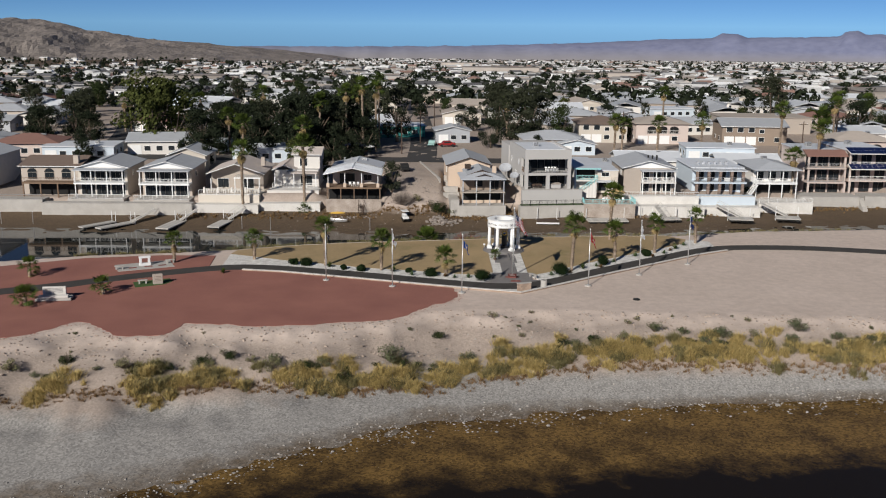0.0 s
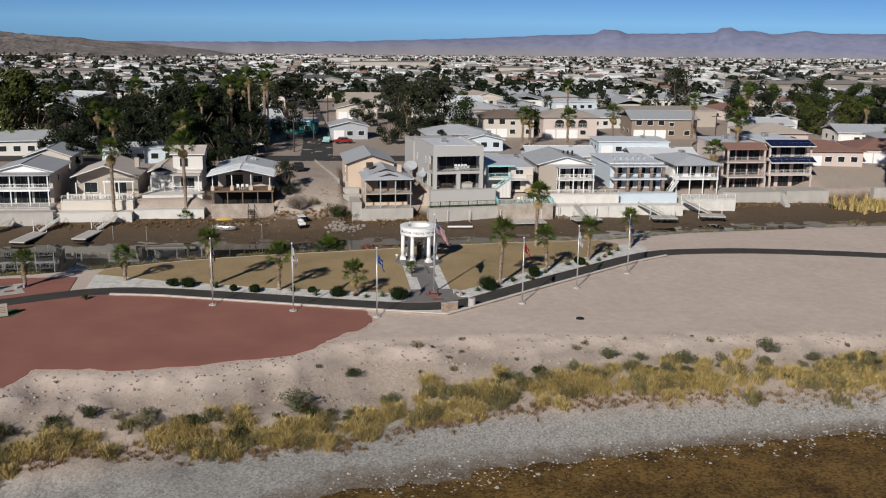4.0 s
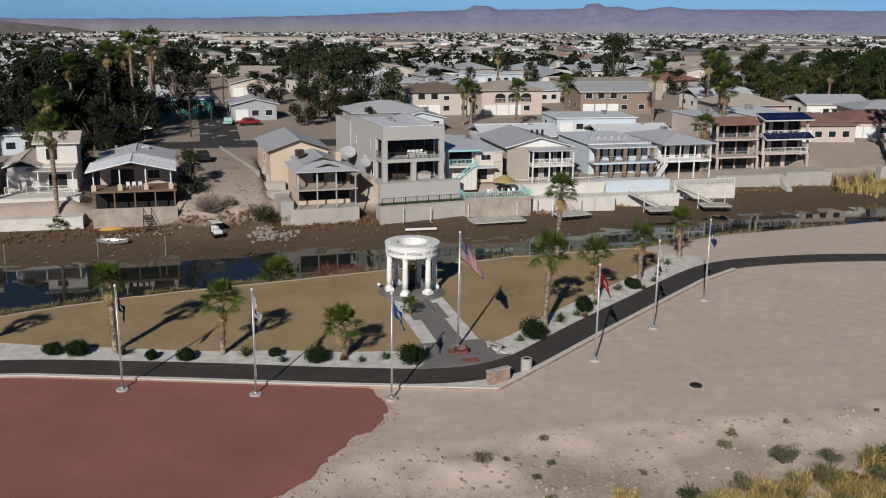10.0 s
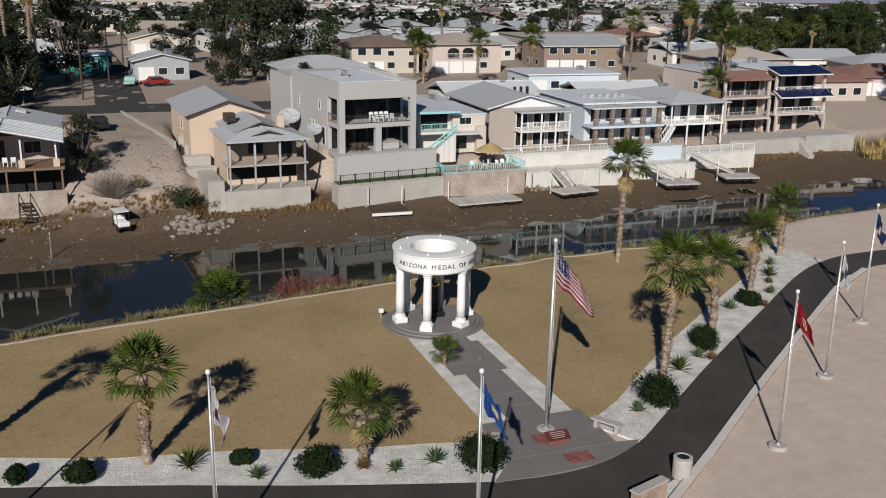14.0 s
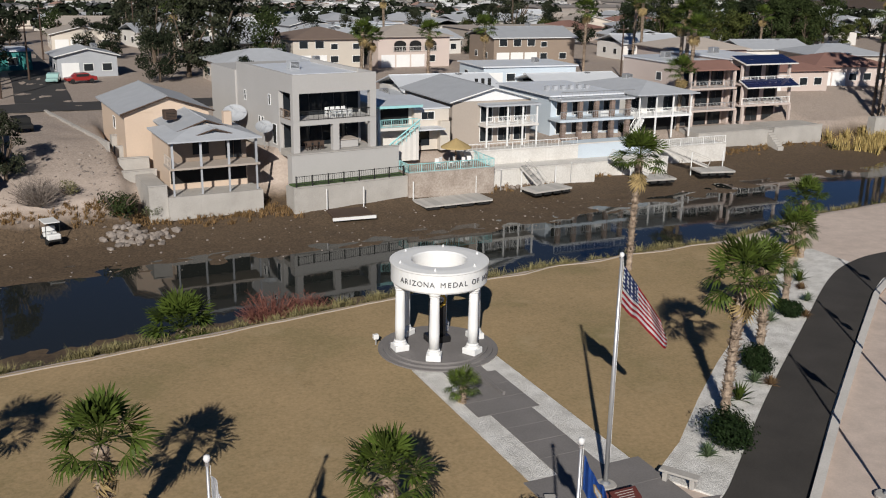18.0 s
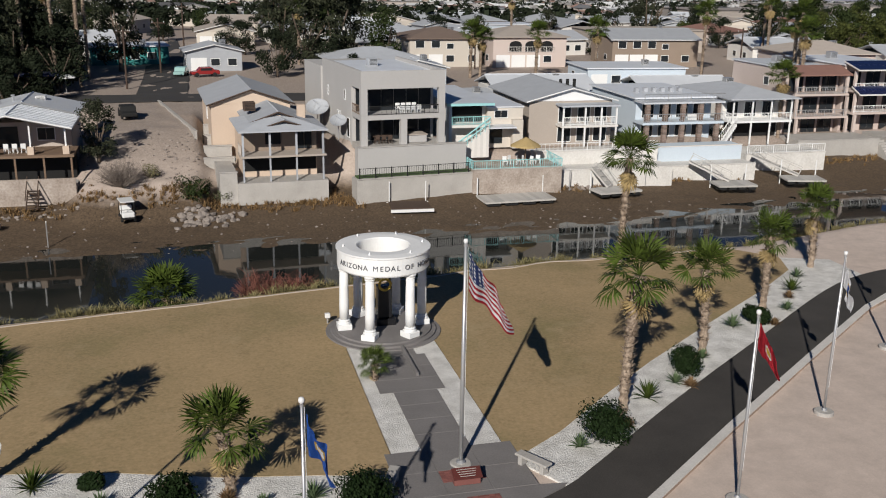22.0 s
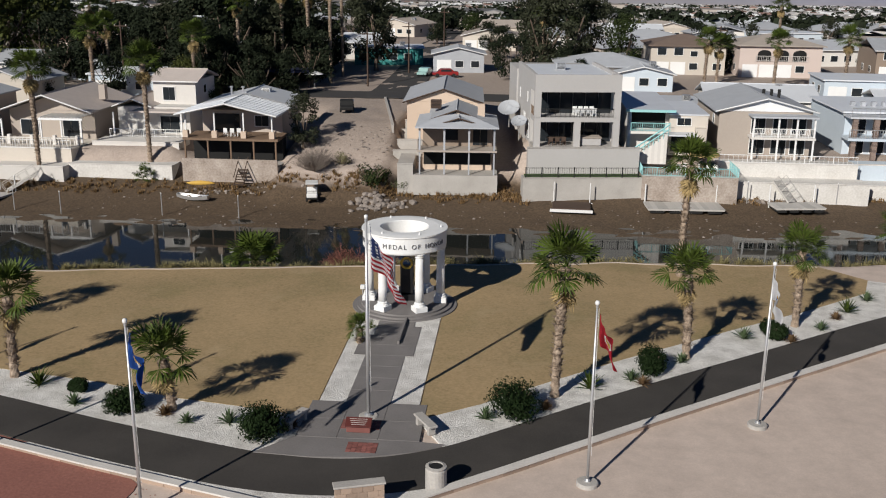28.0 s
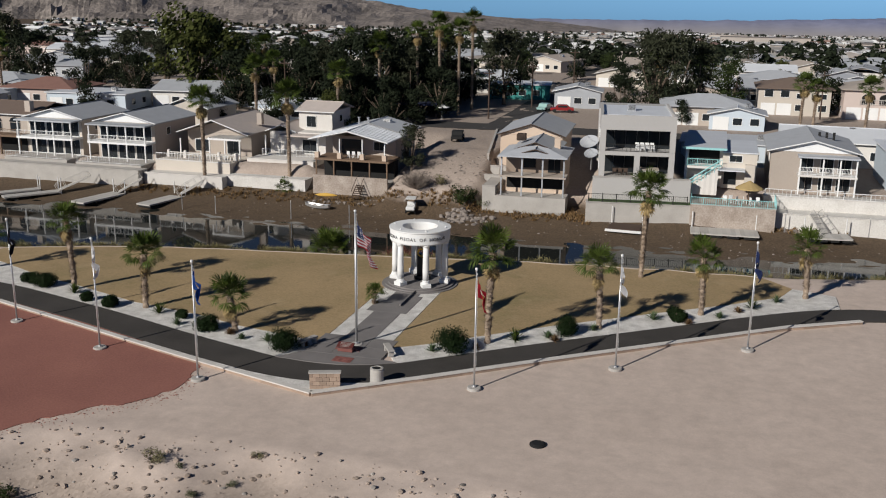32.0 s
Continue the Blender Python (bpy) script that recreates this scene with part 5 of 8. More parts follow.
def stone_house():
    h = house_at("pale grey house with stone-faced porch columns and roof deck", 43.2, 60.6, -0.8)
    W = 10.2
    part("wall", bbox(0, W, 2.4, 16, -1.0, 4.6), M["paleblue"], h)
    part("roof", bbox(-0.4, W + 0.4, 2.0, 16.4, 4.6, 4.8), M["white_roof"], h)
    part("deck", bbox(-0.3, W + 0.3, -0.4, 2.4, 1.8, 2.1), M["paleblue"], h)
    part("porch_roof", bbox(-0.3, W + 0.3, -0.4, 2.4, 4.3, 4.5), M["white_roof"], h)
    for k in range(5):
        x = 0.4 + k * 2.35
        for z0, z1 in ((-0.4, 1.8), (2.1, 4.3)):
            col_ = part("stone_column", bbox(x - 0.22, x + 0.22, -0.2, 0.25, z0, z1), M["concrete"], h, "rough brown stone column")
            for j in range(7):
                dz = (z1 - z0) / 7
                part("stone", bbox(x - 0.28 + 0.03 * (j % 2), x + 0.28 - 0.03 * ((j + 1) % 2), -0.25, 0.3, z0 + j * dz + 0.01, z0 + (j + 1) * dz - 0.01, bev=0.02), M["column_stone"], col_)
    rail(h, (-0.2, -0.3), (W + 0.2, -0.3), 2.1, 0.95, "steel", 0.3)
    rail(h, (-0.2, -0.3), (W + 0.2, -0.3), 4.5, 0.95, "steel", 0.5)
    for k in range(4):
        window(h, 1.6 + 2.3 * k, 2.3, 1.5, 1.8, 2.38, panes=2)
        window(h, 1.6 + 2.3 * k, 0.0, 1.5, 1.6, 2.38, panes=2)
    part("chairback", bbox(6.2, 7.4, 0.6, 1.0, 2.12, 2.9, bev=0.05), M["plastic_white"], h)
    for k in range(6):
        part("roof_vent", bbox(2.0 + k * 1.2, 2.5 + k * 1.2, 7, 7.6, 4.802, 5.3), M["shingle"], h)


stone_house()
retaining(43.2, 54.8, 57.4, 60.2, -3.0, -1.2, "paleblue", "pale blue painted terrace wall", "offwhite")
retaining(43.4, 55.0, 54.4, 57.4, -4.9, -2.9, "old_white", "white painted canal wall", "old_white")


settle((0, 0), 0, (0.2, -1.5, -0.55))


def porch_house():
    h = house_at("white two-storey porch house with grey hip roof", 56.0, 63.2, -1.4)
    W = 8.6
    part("wall", bbox(0.2, W, 3.0, 14, -1.0, 5.0), M["offwhite"], h)
    hip(h, -0.2, W + 0.2, 0, 14, 5.1, 1.2, "shingle", 0.5)
    part("deck", bbox(-0.2, W, 0, 3.0, 2.0, 2.25), M["white"], h)
    posts(h, (0.1, 2.8, 5.5, W - 0.2), 0.15, 2.25, 5.0)
    posts(h, (0.1, 2.8, 5.5, W - 0.2), 0.15, -0.8, 2.0)
    rail(h, (-0.1, 0.05), (W, 0.05), 2.25, 0.95, "white", 0.16)
    rail(h, (-0.1, 0.05), (-0.1, 3.0), 2.25, 0.95, "white", 0.16)
    for k in range(3):
        window(h, 1.6 + 2.6 * k, 2.4, 1.6, 1.9, 2.98, panes=2)
    # dark panel painted as the shade of the lower porch
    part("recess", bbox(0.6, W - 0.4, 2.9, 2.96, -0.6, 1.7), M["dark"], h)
    for k in range(11):
        part("step", bbox(-1.9 + 0.17 * k, -1.735 + 0.17 * k, -1.2, -0.1, -1.0 + 0.27 * k, -0.9 + 0.27 * (k + 1)), M["white"], h)
    for y in (-1.2, -0.1):
        bm = bmesh.new()
        rod(bm, (-1.9, y, 0.2), (0.0, y, 3.1), 0.06, 4)
        part("stair_rail", bm, M["white"], h)
        for k in range(8):
            bm = bmesh.new()
            rod(bm, (-1.9 + 0.26 * k, y, -0.8 + 0.4 * k), (-1.9 + 0.26 * k, y, 0.25 + 0.4 * k), 0.03, 4)
            part("stair_baluster", bm, M["white"], h)
    ac_unit(h, 4.2, 9, 5.9, 0.55, "steel")


porch_house()
w_ = retaining(55.0, 66.0, 57.6, 62.8, -4.6, -2.3, "old_white", "white painted canal wall with pipe railing", "offwhite")
rail(w_, (-5.4, 0.1), (5.4, 0.1), 2.35, 1.0, "white", 0.3)


settle((0, 0), 0, (0.9, -1.5, -0.7))
M["pinkish"] = mat("pinkish_stucco", (0.56, 0.47, 0.425), (0.48, 0.40, 0.36), 0.3, 6, bump=0.15, rand=0.08)


def terrace_house(x, y, z, W, label, m, roofm, solar):
    h = house_at(label, x, y, z)
    part("wall", bbox(0, W, 3.2, 17, -0.8, 9.0), M[m], h)
    part("roof", bbox(-0.2, W + 0.2, 3.0, 17.2, 9.0, 9.2), M["white_roof"], h)
    for k, z in enumerate((0.0, 2.9, 5.9)):
        d = 0.4 * k
        part("deck", bbox(-0.1, W + 0.1, d - 0.1, 3.2, z - 0.28, z), M[m], h)
        if k:
            rail(h, (0.1, d), (W - 0.1, d), z, 0.9, "steel" if not solar else "white", 0.25)
        for j in range(3):
            window(h, 1.5 + (W - 3) / 2 * j, z + 0.1, 2.1, 2.1, 3.18, "f", "darkwood", 2)
        for xx in (0.2, W - 0.2):
            part("pier", bbox(xx - 0.18, xx + 0.18, d + 0.05, d + 0.4, z, z + 2.6), M[m], h)
    if solar:
        for z, y0, y1 in ((8.9, -0.2, 3.2), (5.7, -1.0, 1.0)):
            bm = bmesh.new()
            vs = [bm.verts.new(p) for p in ((-0.3, y0, z - 0.2), (W + 0.3, y0, z - 0.2), (W + 0.3, y1, z + 0.7), (-0.3, y1, z + 0.7), (-0.3, y0, z - 0.35), (W + 0.3, y0, z - 0.35), (W + 0.3, y1, z + 0.55), (-0.3, y1, z + 0.55))]
            for f in ((0, 1, 2, 3), (4, 7, 6, 5), (0, 4, 5, 1), (1, 5, 6, 2), (2, 6, 7, 3), (3, 7, 4, 0)):
                bm.faces.new([vs[i] for i in f])
            part("canopy", bm, M["offwhite"], h)
            for i in range(8):
                for j in range(2):
                    a0, a1 = -0.2 + i * (W + 0.4) / 8, -0.2 + (i + 1) * (W + 0.4) / 8 - 0.06
                    q0, q1 = j / 2 + 0.02, (j + 1) / 2 - 0.02
                    bm = bmesh.new()
                    zz = [z - 0.17 + 0.9 * q for q in (q0, q1)]
                    yy = [y0 + (y1 - y0) * q for q in (q0, q1)]
                    vs = [bm.verts.new(p) for p in ((a0, yy[0], zz[0]), (a1, yy[0], zz[0]), (a1, yy[1], zz[1]), (a0, yy[1], zz[1]))]
                    vs2 = [bm.verts.new((v.co.x, v.co.y, v.co.z + 0.035)) for v in vs]
                    bm.faces.new(vs2)
                    for i2 in range(4):
                        bm.faces.new((vs[i2], vs[(i2 + 1) % 4], vs2[(i2 + 1) % 4], vs2[i2]))
                    part("solar_panel", bm, M["solar"], h, "dark blue solar panel")
    else:
        bm = bmesh.new()
        vs = [bm.verts.new(p) for p in ((-0.3, 0.6, 8.5), (W + 0.3, 0.6, 8.5), (W + 0.3, 3.6, 9.5), (-0.3, 3.6, 9.5), (-0.3, 0.6, 8.3), (W + 0.3, 0.6, 8.3), (W + 0.3, 3.6, 9.3), (-0.3, 3.6, 9.3))]
        for f in ((0, 1, 2, 3), (4, 7, 6, 5), (0, 4, 5, 1), (1, 5, 6, 2), (2, 6, 7, 3), (3, 7, 4, 0)):
            bm.faces.new([vs[i] for i in f])
        part("tile_eave", bm, M[roofm], h, "red tiled eave")
    window(h, 0, 6.4, 1.2, 1.1, 8, "l")
    ac_unit(h, 4, 12, 9.2, 0.6, "steel")


terrace_house(69.6, 66.8, -3.3, 8.2, "tan three-storey terraced house with red tile eave", "pinkish", "red_roof", False)
terrace_house(78.2, 66.2, -2.8, 9.2, "cream three-storey house with solar panel canopies", "pinkish", "red_roof", True)
part_ = retaining(66.2, 78.4, 60.8, 66.2, -4.7, -2.5, "concrete", "grey concrete canal wall with planted terrace", "concrete")
retaining(79.6, 88.6, 61.0, 66.0, -4.7, -2.4, "concrete", "grey concrete canal wall at the last house", "concrete")
for k in range(8):
    part("step", bbox(6.0, 7.0, 0.2 - 0.35 * k, 0.55 - 0.35 * k, -0.6, 2.0 - 0.27 * k), M["concrete"], part_)

# ---------------------------------------------------------------- waterfront, left of the empty lot
def deck_house():
    h = house_at("low house with white metal gable porch over a dark wood deck", -31.0, 52.2, -2.2)
    W = 10.4
    part("wall", bbox(0.6, W - 0.4, 4.2, 13, -0.6, 5.0), M["tan"], h)
    part("deck", bbox(-0.2, W + 0.2, -0.6, 4.2, 2.25, 2.5), M["wood"], h, "brown plank deck")
    for k in range(28):
        part("plank", bbox(-0.2 + k * 0.386, -0.2 + k * 0.386 + 0.37, -0.62, 4.18, 2.503, 2.53), M["wood"], h)
    # solid near-black block stands in for the shade of the open space here
    part("skirt", bbox(0.0, W, 2.4, 4.0, -0.4, 2.25), M["dark"], h, "dark block painted as shade under the deck")
    posts(h, (0.0, 2.6, 5.2, 7.8, W - 0.1), -0.4, -2.6, 2.25, "wood", 0.09)
    part("lower_floor", bbox(-0.2, W + 0.2, -1.0, 4.2, -2.6, -0.5), M["concrete"], h)
    part("skirt_wall", bbox(-0.2, W + 0.2, -1.2, -1.0, -2.6, 0.3), M["stained"], h)
    gable(h, -0.3, W - 0.2, -0.8, 6.0, 5.2, 1.3, "white_roof", True, 0.5, "porch_roof")
    gable(h, 0.4, W - 0.2, 6.6, 14, 5.5, 1.25, "white_roof", True, 0.4, fascia="steel")
    for k in range(9):
        for sgn in (-1, 1):
            y = -1.1 + 0.92 * k
            bm = bmesh.new()
            rod(bm, (W / 2 - 0.25 + sgn * 0.1, y, 6.53), (W / 2 - 0.25 + sgn * (W / 2 + 0.5), y, 5.24), 0.035, 4)
            part("seam", bm, M["white_roof"], h)
    for x in (0.1, 3.4, 6.7, W - 0.5):
        part("pedestal", bbox(x - 0.3, x + 0.3, -0.5, 0.1, 2.53, 3.3, bev=0.02), M["peach"], h, "tan block pedestal")
        part("post", bbox(x - 0.07, x + 0.07, -0.27, -0.13, 3.3, 5.3), M["white"], h)
    part("sliding_door", bbox(2.0, 5.0, 4.12, 4.18, 2.6, 4.6), M["glass"], h)
    window(h, 7.6, 3.2, 1.6, 1.2, 4.2, panes=2)
    ac_unit(h, 6.5, 11.0, 6.0, 0.5, "plastic_white")
    for x in (2.6, 4.0):
        part("roof_vent", lathe([(0.12, 6.1), (0.12, 6.9), (0.2, 6.95), (0.2, 7.1)], 8, x, 9.5), M["steel"], h)


deck_house()
for k in range(3):
    chair(-26.6 + 0.75 * k, 53.0, 0.34, 170 + 8 * k, "plastic_white", "pale wooden deck chair under the porch")
st_ = thing("wooden_stairs", "weathered wooden steps down to the canal bank", "stairs", (-24.3, 50.4, -4.4))
for k in range(8):
    part("tread", bbox(-0.5, 0.5, -1.4 + 0.3 * k, -1.1 + 0.3 * k, 0.05 + 0.22 * k, 0.10 + 0.22 * k), M["darkwood"], st_)
for s in (-0.52, 0.52):
    bm = bmesh.new()
    rod(bm, (s, -1.4, 0), (s, 1.1, 1.8), 0.07, 4)
    rod(bm, (s, -1.4, 0.9), (s, 1.1, 2.7), 0.05, 4)
    part("stringer", bm, M["darkwood"], st_)


M["pale_tile"] = mat("pale_tile_roof", (0.58, 0.51, 0.465), (0.44, 0.385, 0.35), 0.9, 5, bump=0.5)


def cream_house():
    h = house_at("cream two-storey house with white pergola porch", -43.0, 60.6, -1.0)
    W = 9.0
    part("wall", bbox(0, W, 1.8, 13, -1.0, 3.1), M["offwhite"], h)
    part("upper_wall", bbox(3.6, W, 4.5, 12, 3.1, 6.0), M["offwhite"], h)
    gable(h, 3.6, W, 4.5, 12, 6.0, 1.1, "pale_tile", False, 0.5)
    gable(h, -0.2, 4.0, 1.8, 13, 3.15, 1.0, "pale_tile", True, 0.4)
    part("porch_roof", bbox(2.6, W, -0.6, 1.8, 2.7, 2.9), M["pale_tile"], h)
    posts(h, (0.3, 4.2, W - 0.3), -0.4, -0.2, 2.7)
    part("deck", bbox(-0.2, W + 0.2, -0.9, 1.8, -1.0, -0.2), M["offwhite"], h)
    rail(h, (-0.1, -0.8), (W + 0.1, -0.8), -0.2, 0.95, "white", 0.16)
    part("deck_trim", bbox(-0.2, W + 0.2, -0.96, -0.9, -0.75, -0.45), M["red_roof"], h)
    window(h, 5.6, 3.6, 1.5, 1.6, 4.48, panes=2)
    window(h, 6.5, 0.0, 2.4, 2.0, 1.78, panes=2)
    window(h, W, 4.2, 1.0, 1.0, 8, "r")


settle()
cream_house()
retaining(-43.6, -33.2, 55.8, 59.6, -3.0, -1.15, "offwhite", "pale cream terrace wall", "offwhite")
retaining(-44.5, -32.5, 51.2, 55.8, -4.6, -2.9, "old_white", "pale canal wall with steps", "offwhite")


def pergola_house():
    h = house_at("tan house with beige tile gable and slatted pergola", -55.6, 57.5, -1.4)
    W = 10.6
    part("wall", bbox(0, W, 2.6, 14, -1.0, 3.2), M["tan"], h)
    gable(h, 0, W, 1.0, 14, 3.3, 2.0, "pale_tile", True, 0.6)
    gable_end(h, 0.1, W - 0.1, 2.55, 3.2, 1.7, "tan")
    for k in range(12):
        part("slat", bbox(5.4 + k * 0.42, 5.5 + k * 0.42, -0.8, 2.6, 2.75, 2.87), M["white"], h)
    part("beam", bbox(5.2, 10.6, -0.8, -0.6, 2.5, 2.74), M["white"], h)
    posts(h, (0.6, 5.4, 7.9, 10.3), -0.6, -0.2, 2.5)
    part("terrace", bbox(-0.6, W + 0.6, -2.4, 2.6, -1.0, -0.2), M["cream"], h)
    bm = bmesh.new()
    for k in range(24):
        tube(bm, [(0.06, -0.2), (0.1, 0.1), (0.06, 0.4), (0.08, 0.6)], 6, -0.4 + k * 0.48, -2.3)
    part("balustrade", bm, M["offwhite"], h)
    part("handrail", bbox(-0.6, W + 0.6, -2.45, -2.15, 0.6, 0.72), M["offwhite"], h)
    for k in range(5):
        part("urn_post", bbox(-0.6 + k * 2.75, -0.25 + k * 2.75, -2.5, -2.1, -0.2, 1.0), M["offwhite"], h)
    window(h, 2.4, 0.2, 2.2, 1.8, 2.58, panes=2)
    window(h, 7.6, 0.0, 2.0, 2.0, 2.58, panes=2)
    part("chimney", bbox(9.4, 10.2, 7, 7.8, 4, 5.8), M["tan"], h)


pergola_house()
w_ = retaining(-56.6, -44.6, 52.4, 55.0, -3.2, -1.5, "cream", "cream lower terrace wall with fence panels", "offwhite")
rail(w_, (-5.9, 0.1), (5.9, 0.1), 1.7, 1.0, "white", 0.2)
retaining(-56.8, -44.4, 49.6, 52.4, -4.6, -3.0, "offwhite", "cream canal wall", "offwhite")


def balcony_house(x, y, label, m):
    h = house_at(label, x, y, -2.0)
    W = 9.8
    part("wall", bbox(0, W, 2.2, 14, -1.0, 5.2), M[m], h)
    gable(h, 0, W, 2.2, 14, 5.25, 1.4, "shingle", True, 0.5)
    gable_end(h, 0.1, W - 0.1, 2.15, 5.2, 1.25, "white")
    part("porch_roof", bbox(-0.2, W + 0.2, -0.6, 2.4, 4.9, 5.1), M["shingle"], h)
    part("deck", bbox(-0.1, W + 0.1, -0.4, 2.2, 2.2, 2.5), M["white"], h)
    rail(h, (0, -0.35), (W, -0.35), 2.5, 0.95, "white", 0.16)
    posts(h, (0.2, 3.4, 6.5, W - 0.2), -0.25, 2.5, 4.9)
    posts(h, (0.2, 3.4, 6.5, W - 0.2), -0.25, -0.4, 2.2)
    part("terrace", bbox(-0.6, W + 0.6, -2.8, 2.2, -1.0, -0.3), M["concrete"], h)
    rail(h, (-0.4, -2.7), (W + 0.4, -2.7), -0.3, 0.9, "white", 0.3)
    # panes widened so their dark glass doubles as the deep porch shade
    for k in range(3):
        window(h, 1.9 + 3.0 * k, 2.56, 2.7, 2.2, 2.18, panes=3)
        window(h, 1.9 + 3.0 * k, -0.25, 2.7, 2.35, 2.18, panes=3)
    window(h, W, 3.2, 1.0, 1.0, 6, "r")


balcony_house(-68.4, 53.6, "tan two-storey house with white double balcony and grey roof", "tan")
balcony_house(-81.4, 54.2, "beige two-storey house with railed balcony and grey roof", "cream")
yh = house_at("yellow gabled house behind the balcony houses", -68, 74, -0.6)
part("wall", bbox(0, 8, 0, 10, -0.8, 4.0), M["cream"], yh)
gable_end(yh, 0, 8, -0.02, 4.0, 1.5, "cream")
gable(yh, 0, 8, 0, 10, 4.05, 1.6, "shingle", True, 0.5)
window(yh, 4, 2.6, 1.2, 1.0, 0)


def arch_house():
    h = house_at("tan two-storey house with arched windows and timber balcony", -92.8, 54.6, -2.0)
    W = 11.6
    part("wall", bbox(0, W, 2.0, 14, -1.0, 5.4), M["tan"], h)
    gable(h, 0, W, 2.0, 14, 5.45, 1.3, "brown_roof", False, 0.5)
    part("deck", bbox(1.0, W + 0.2, -0.6, 2.0, 2.2, 2.5), M["wood"], h)
    rail(h, (1.0, -0.5), (W + 0.1, -0.5), 2.5, 0.9, "wood", 0.3)
    posts(h, (1.2, 4.6, 8.0, W), -0.4, -0.6, 2.2, "wood", 0.12)
    # dark panel on the wall in place of the shade under the balcony
    part("recess", bbox(1.4, W - 0.6, 1.9, 1.97, -0.3, 2.0), M["dark"], h)
    for k in range(3):
        x = 2.2 + 3.4 * k
        wnd = window(h, x, 2.8, 1.8, 1.3, 1.98, "f", "tan", 2)
        bm = bmesh.new()
        arc = [(x + 0.95 * math.cos(math.pi * i / 10), 4.2 + 0.75 * math.sin(math.pi * i / 10)) for i in range(11)]
        A = [bm.verts.new((p, 1.90, q)) for p, q in arc]
        B = [bm.verts.new((p, 1.99, q)) for p, q in arc]
        bm.faces.new(A[::-1])
        for i in range(10):
            bm.faces.new((A[i], A[i + 1], B[i + 1], B[i]))
        part("arched_pane", bm, M["glass"], h)
    part("chimney", bbox(W - 1.4, W - 0.4, 3, 4, 5.4, 7.4), M["tan"], h)


arch_house()
dk = house_at("dark grey gabled house with pale porch at the canal", -113.0, 60.0, -1.0)
part("wall", bbox(0, 12, 2, 16, -1.0, 5.4), M["shingle"], dk)
gable(dk, 0, 12, 2, 16, 5.4, 1.6, "shingle", True, 0.5)
part("porch_roof", bbox(-1, 9, -2.0, 2.0, 2.4, 2.6), M["white_roof"], dk)
posts(dk, (-0.8, 4, 8.8), -1.8, -1.0, 2.4)
for k in range(3):
    window(dk, 2 + 4 * k, 3.2, 1.6, 1.4, 1.98, panes=2)
wl_ = retaining(-112, -86.2, 49.6, 53.2, -4.6, -2.2, "concrete", "long pale concrete canal wall with fence posts", "concrete")
rail(wl_, (-12.8, 0.1), (12.8, 0.1), 2.4, 1.0, "steel", 1.2)
retaining(-86.0, -57.0, 48.4, 50.8, -4.6, -2.6, "concrete", "grey concrete canal wall below the balcony houses", "concrete")
retaining(97.0, 122.0, 59.2, 60.6, -3.6, -1.6, "concrete", "long grey block wall on the right canal bank", "concrete")

# ---------------------------------------------------------------- plants
def frond_mesh(name, length, fan, droop, seed, m):
    """A fan-palm leaf: bent stalk and a pleated fan of pointed blades."""
    rnd = random.Random(seed)
    bm = bmesh.new()
    pts = [Vector((0, 0, 0)), Vector((length * 0.3, 0, 0.02)), Vector((length * 0.55, 0, -0.03 - droop * 0.08))]
    for a, b in zip(pts, pts[1:]):
        rod(bm, a, b, 0.02, 3)
    hub = pts[-1]
    n = 17
    for i in range(n):
        a = -1.75 + 3.5 * (i + 0.5) / n + rnd.uniform(-0.04, 0.04)
        L = fan * (0.75 + 0.25 * math.cos(a * 0.8)) * rnd.uniform(0.9, 1.08)
        d = Vector((math.cos(a), math.sin(a), 0))
        s = Vector((-d.y, d.x, 0))
        w = fan * 0.060
        up = 0.05 * (1 if i % 2 else -1)
        mid = hub + d * L * 0.6 + Vector((0, 0, up - droop * 0.12 * fan))
        tip = hub + d * L * rnd.uniform(0.92, 1.0) + Vector((0, 0, -droop * rnd.uniform(0.35, 0.6) * fan))
        v = [bm.verts.new(p) for p in (hub, mid - s * w, tip, mid + s * w)]
        bm.faces.new((v[0], v[1], v[3]))
        bm.faces.new((v[1], v[2], v[3]))
    me = bpy.data.meshes.new(name)
    bm.to_mesh(me)
    bm.free()
    me.materials.append(m)
    return me


FRONDS = {}
for size in (0.6, 0.9, 1.2):
    FRONDS[size] = [frond_mesh("frond", 1.75 * size, 0.92 * size, d, k, M["frond"]) for k, d in enumerate((0.15, 0.4, 0.8))]
FROND_DRY = frond_mesh("dry_frond", 1.2, 0.9, 1.2, 9, M["dry_frond"])


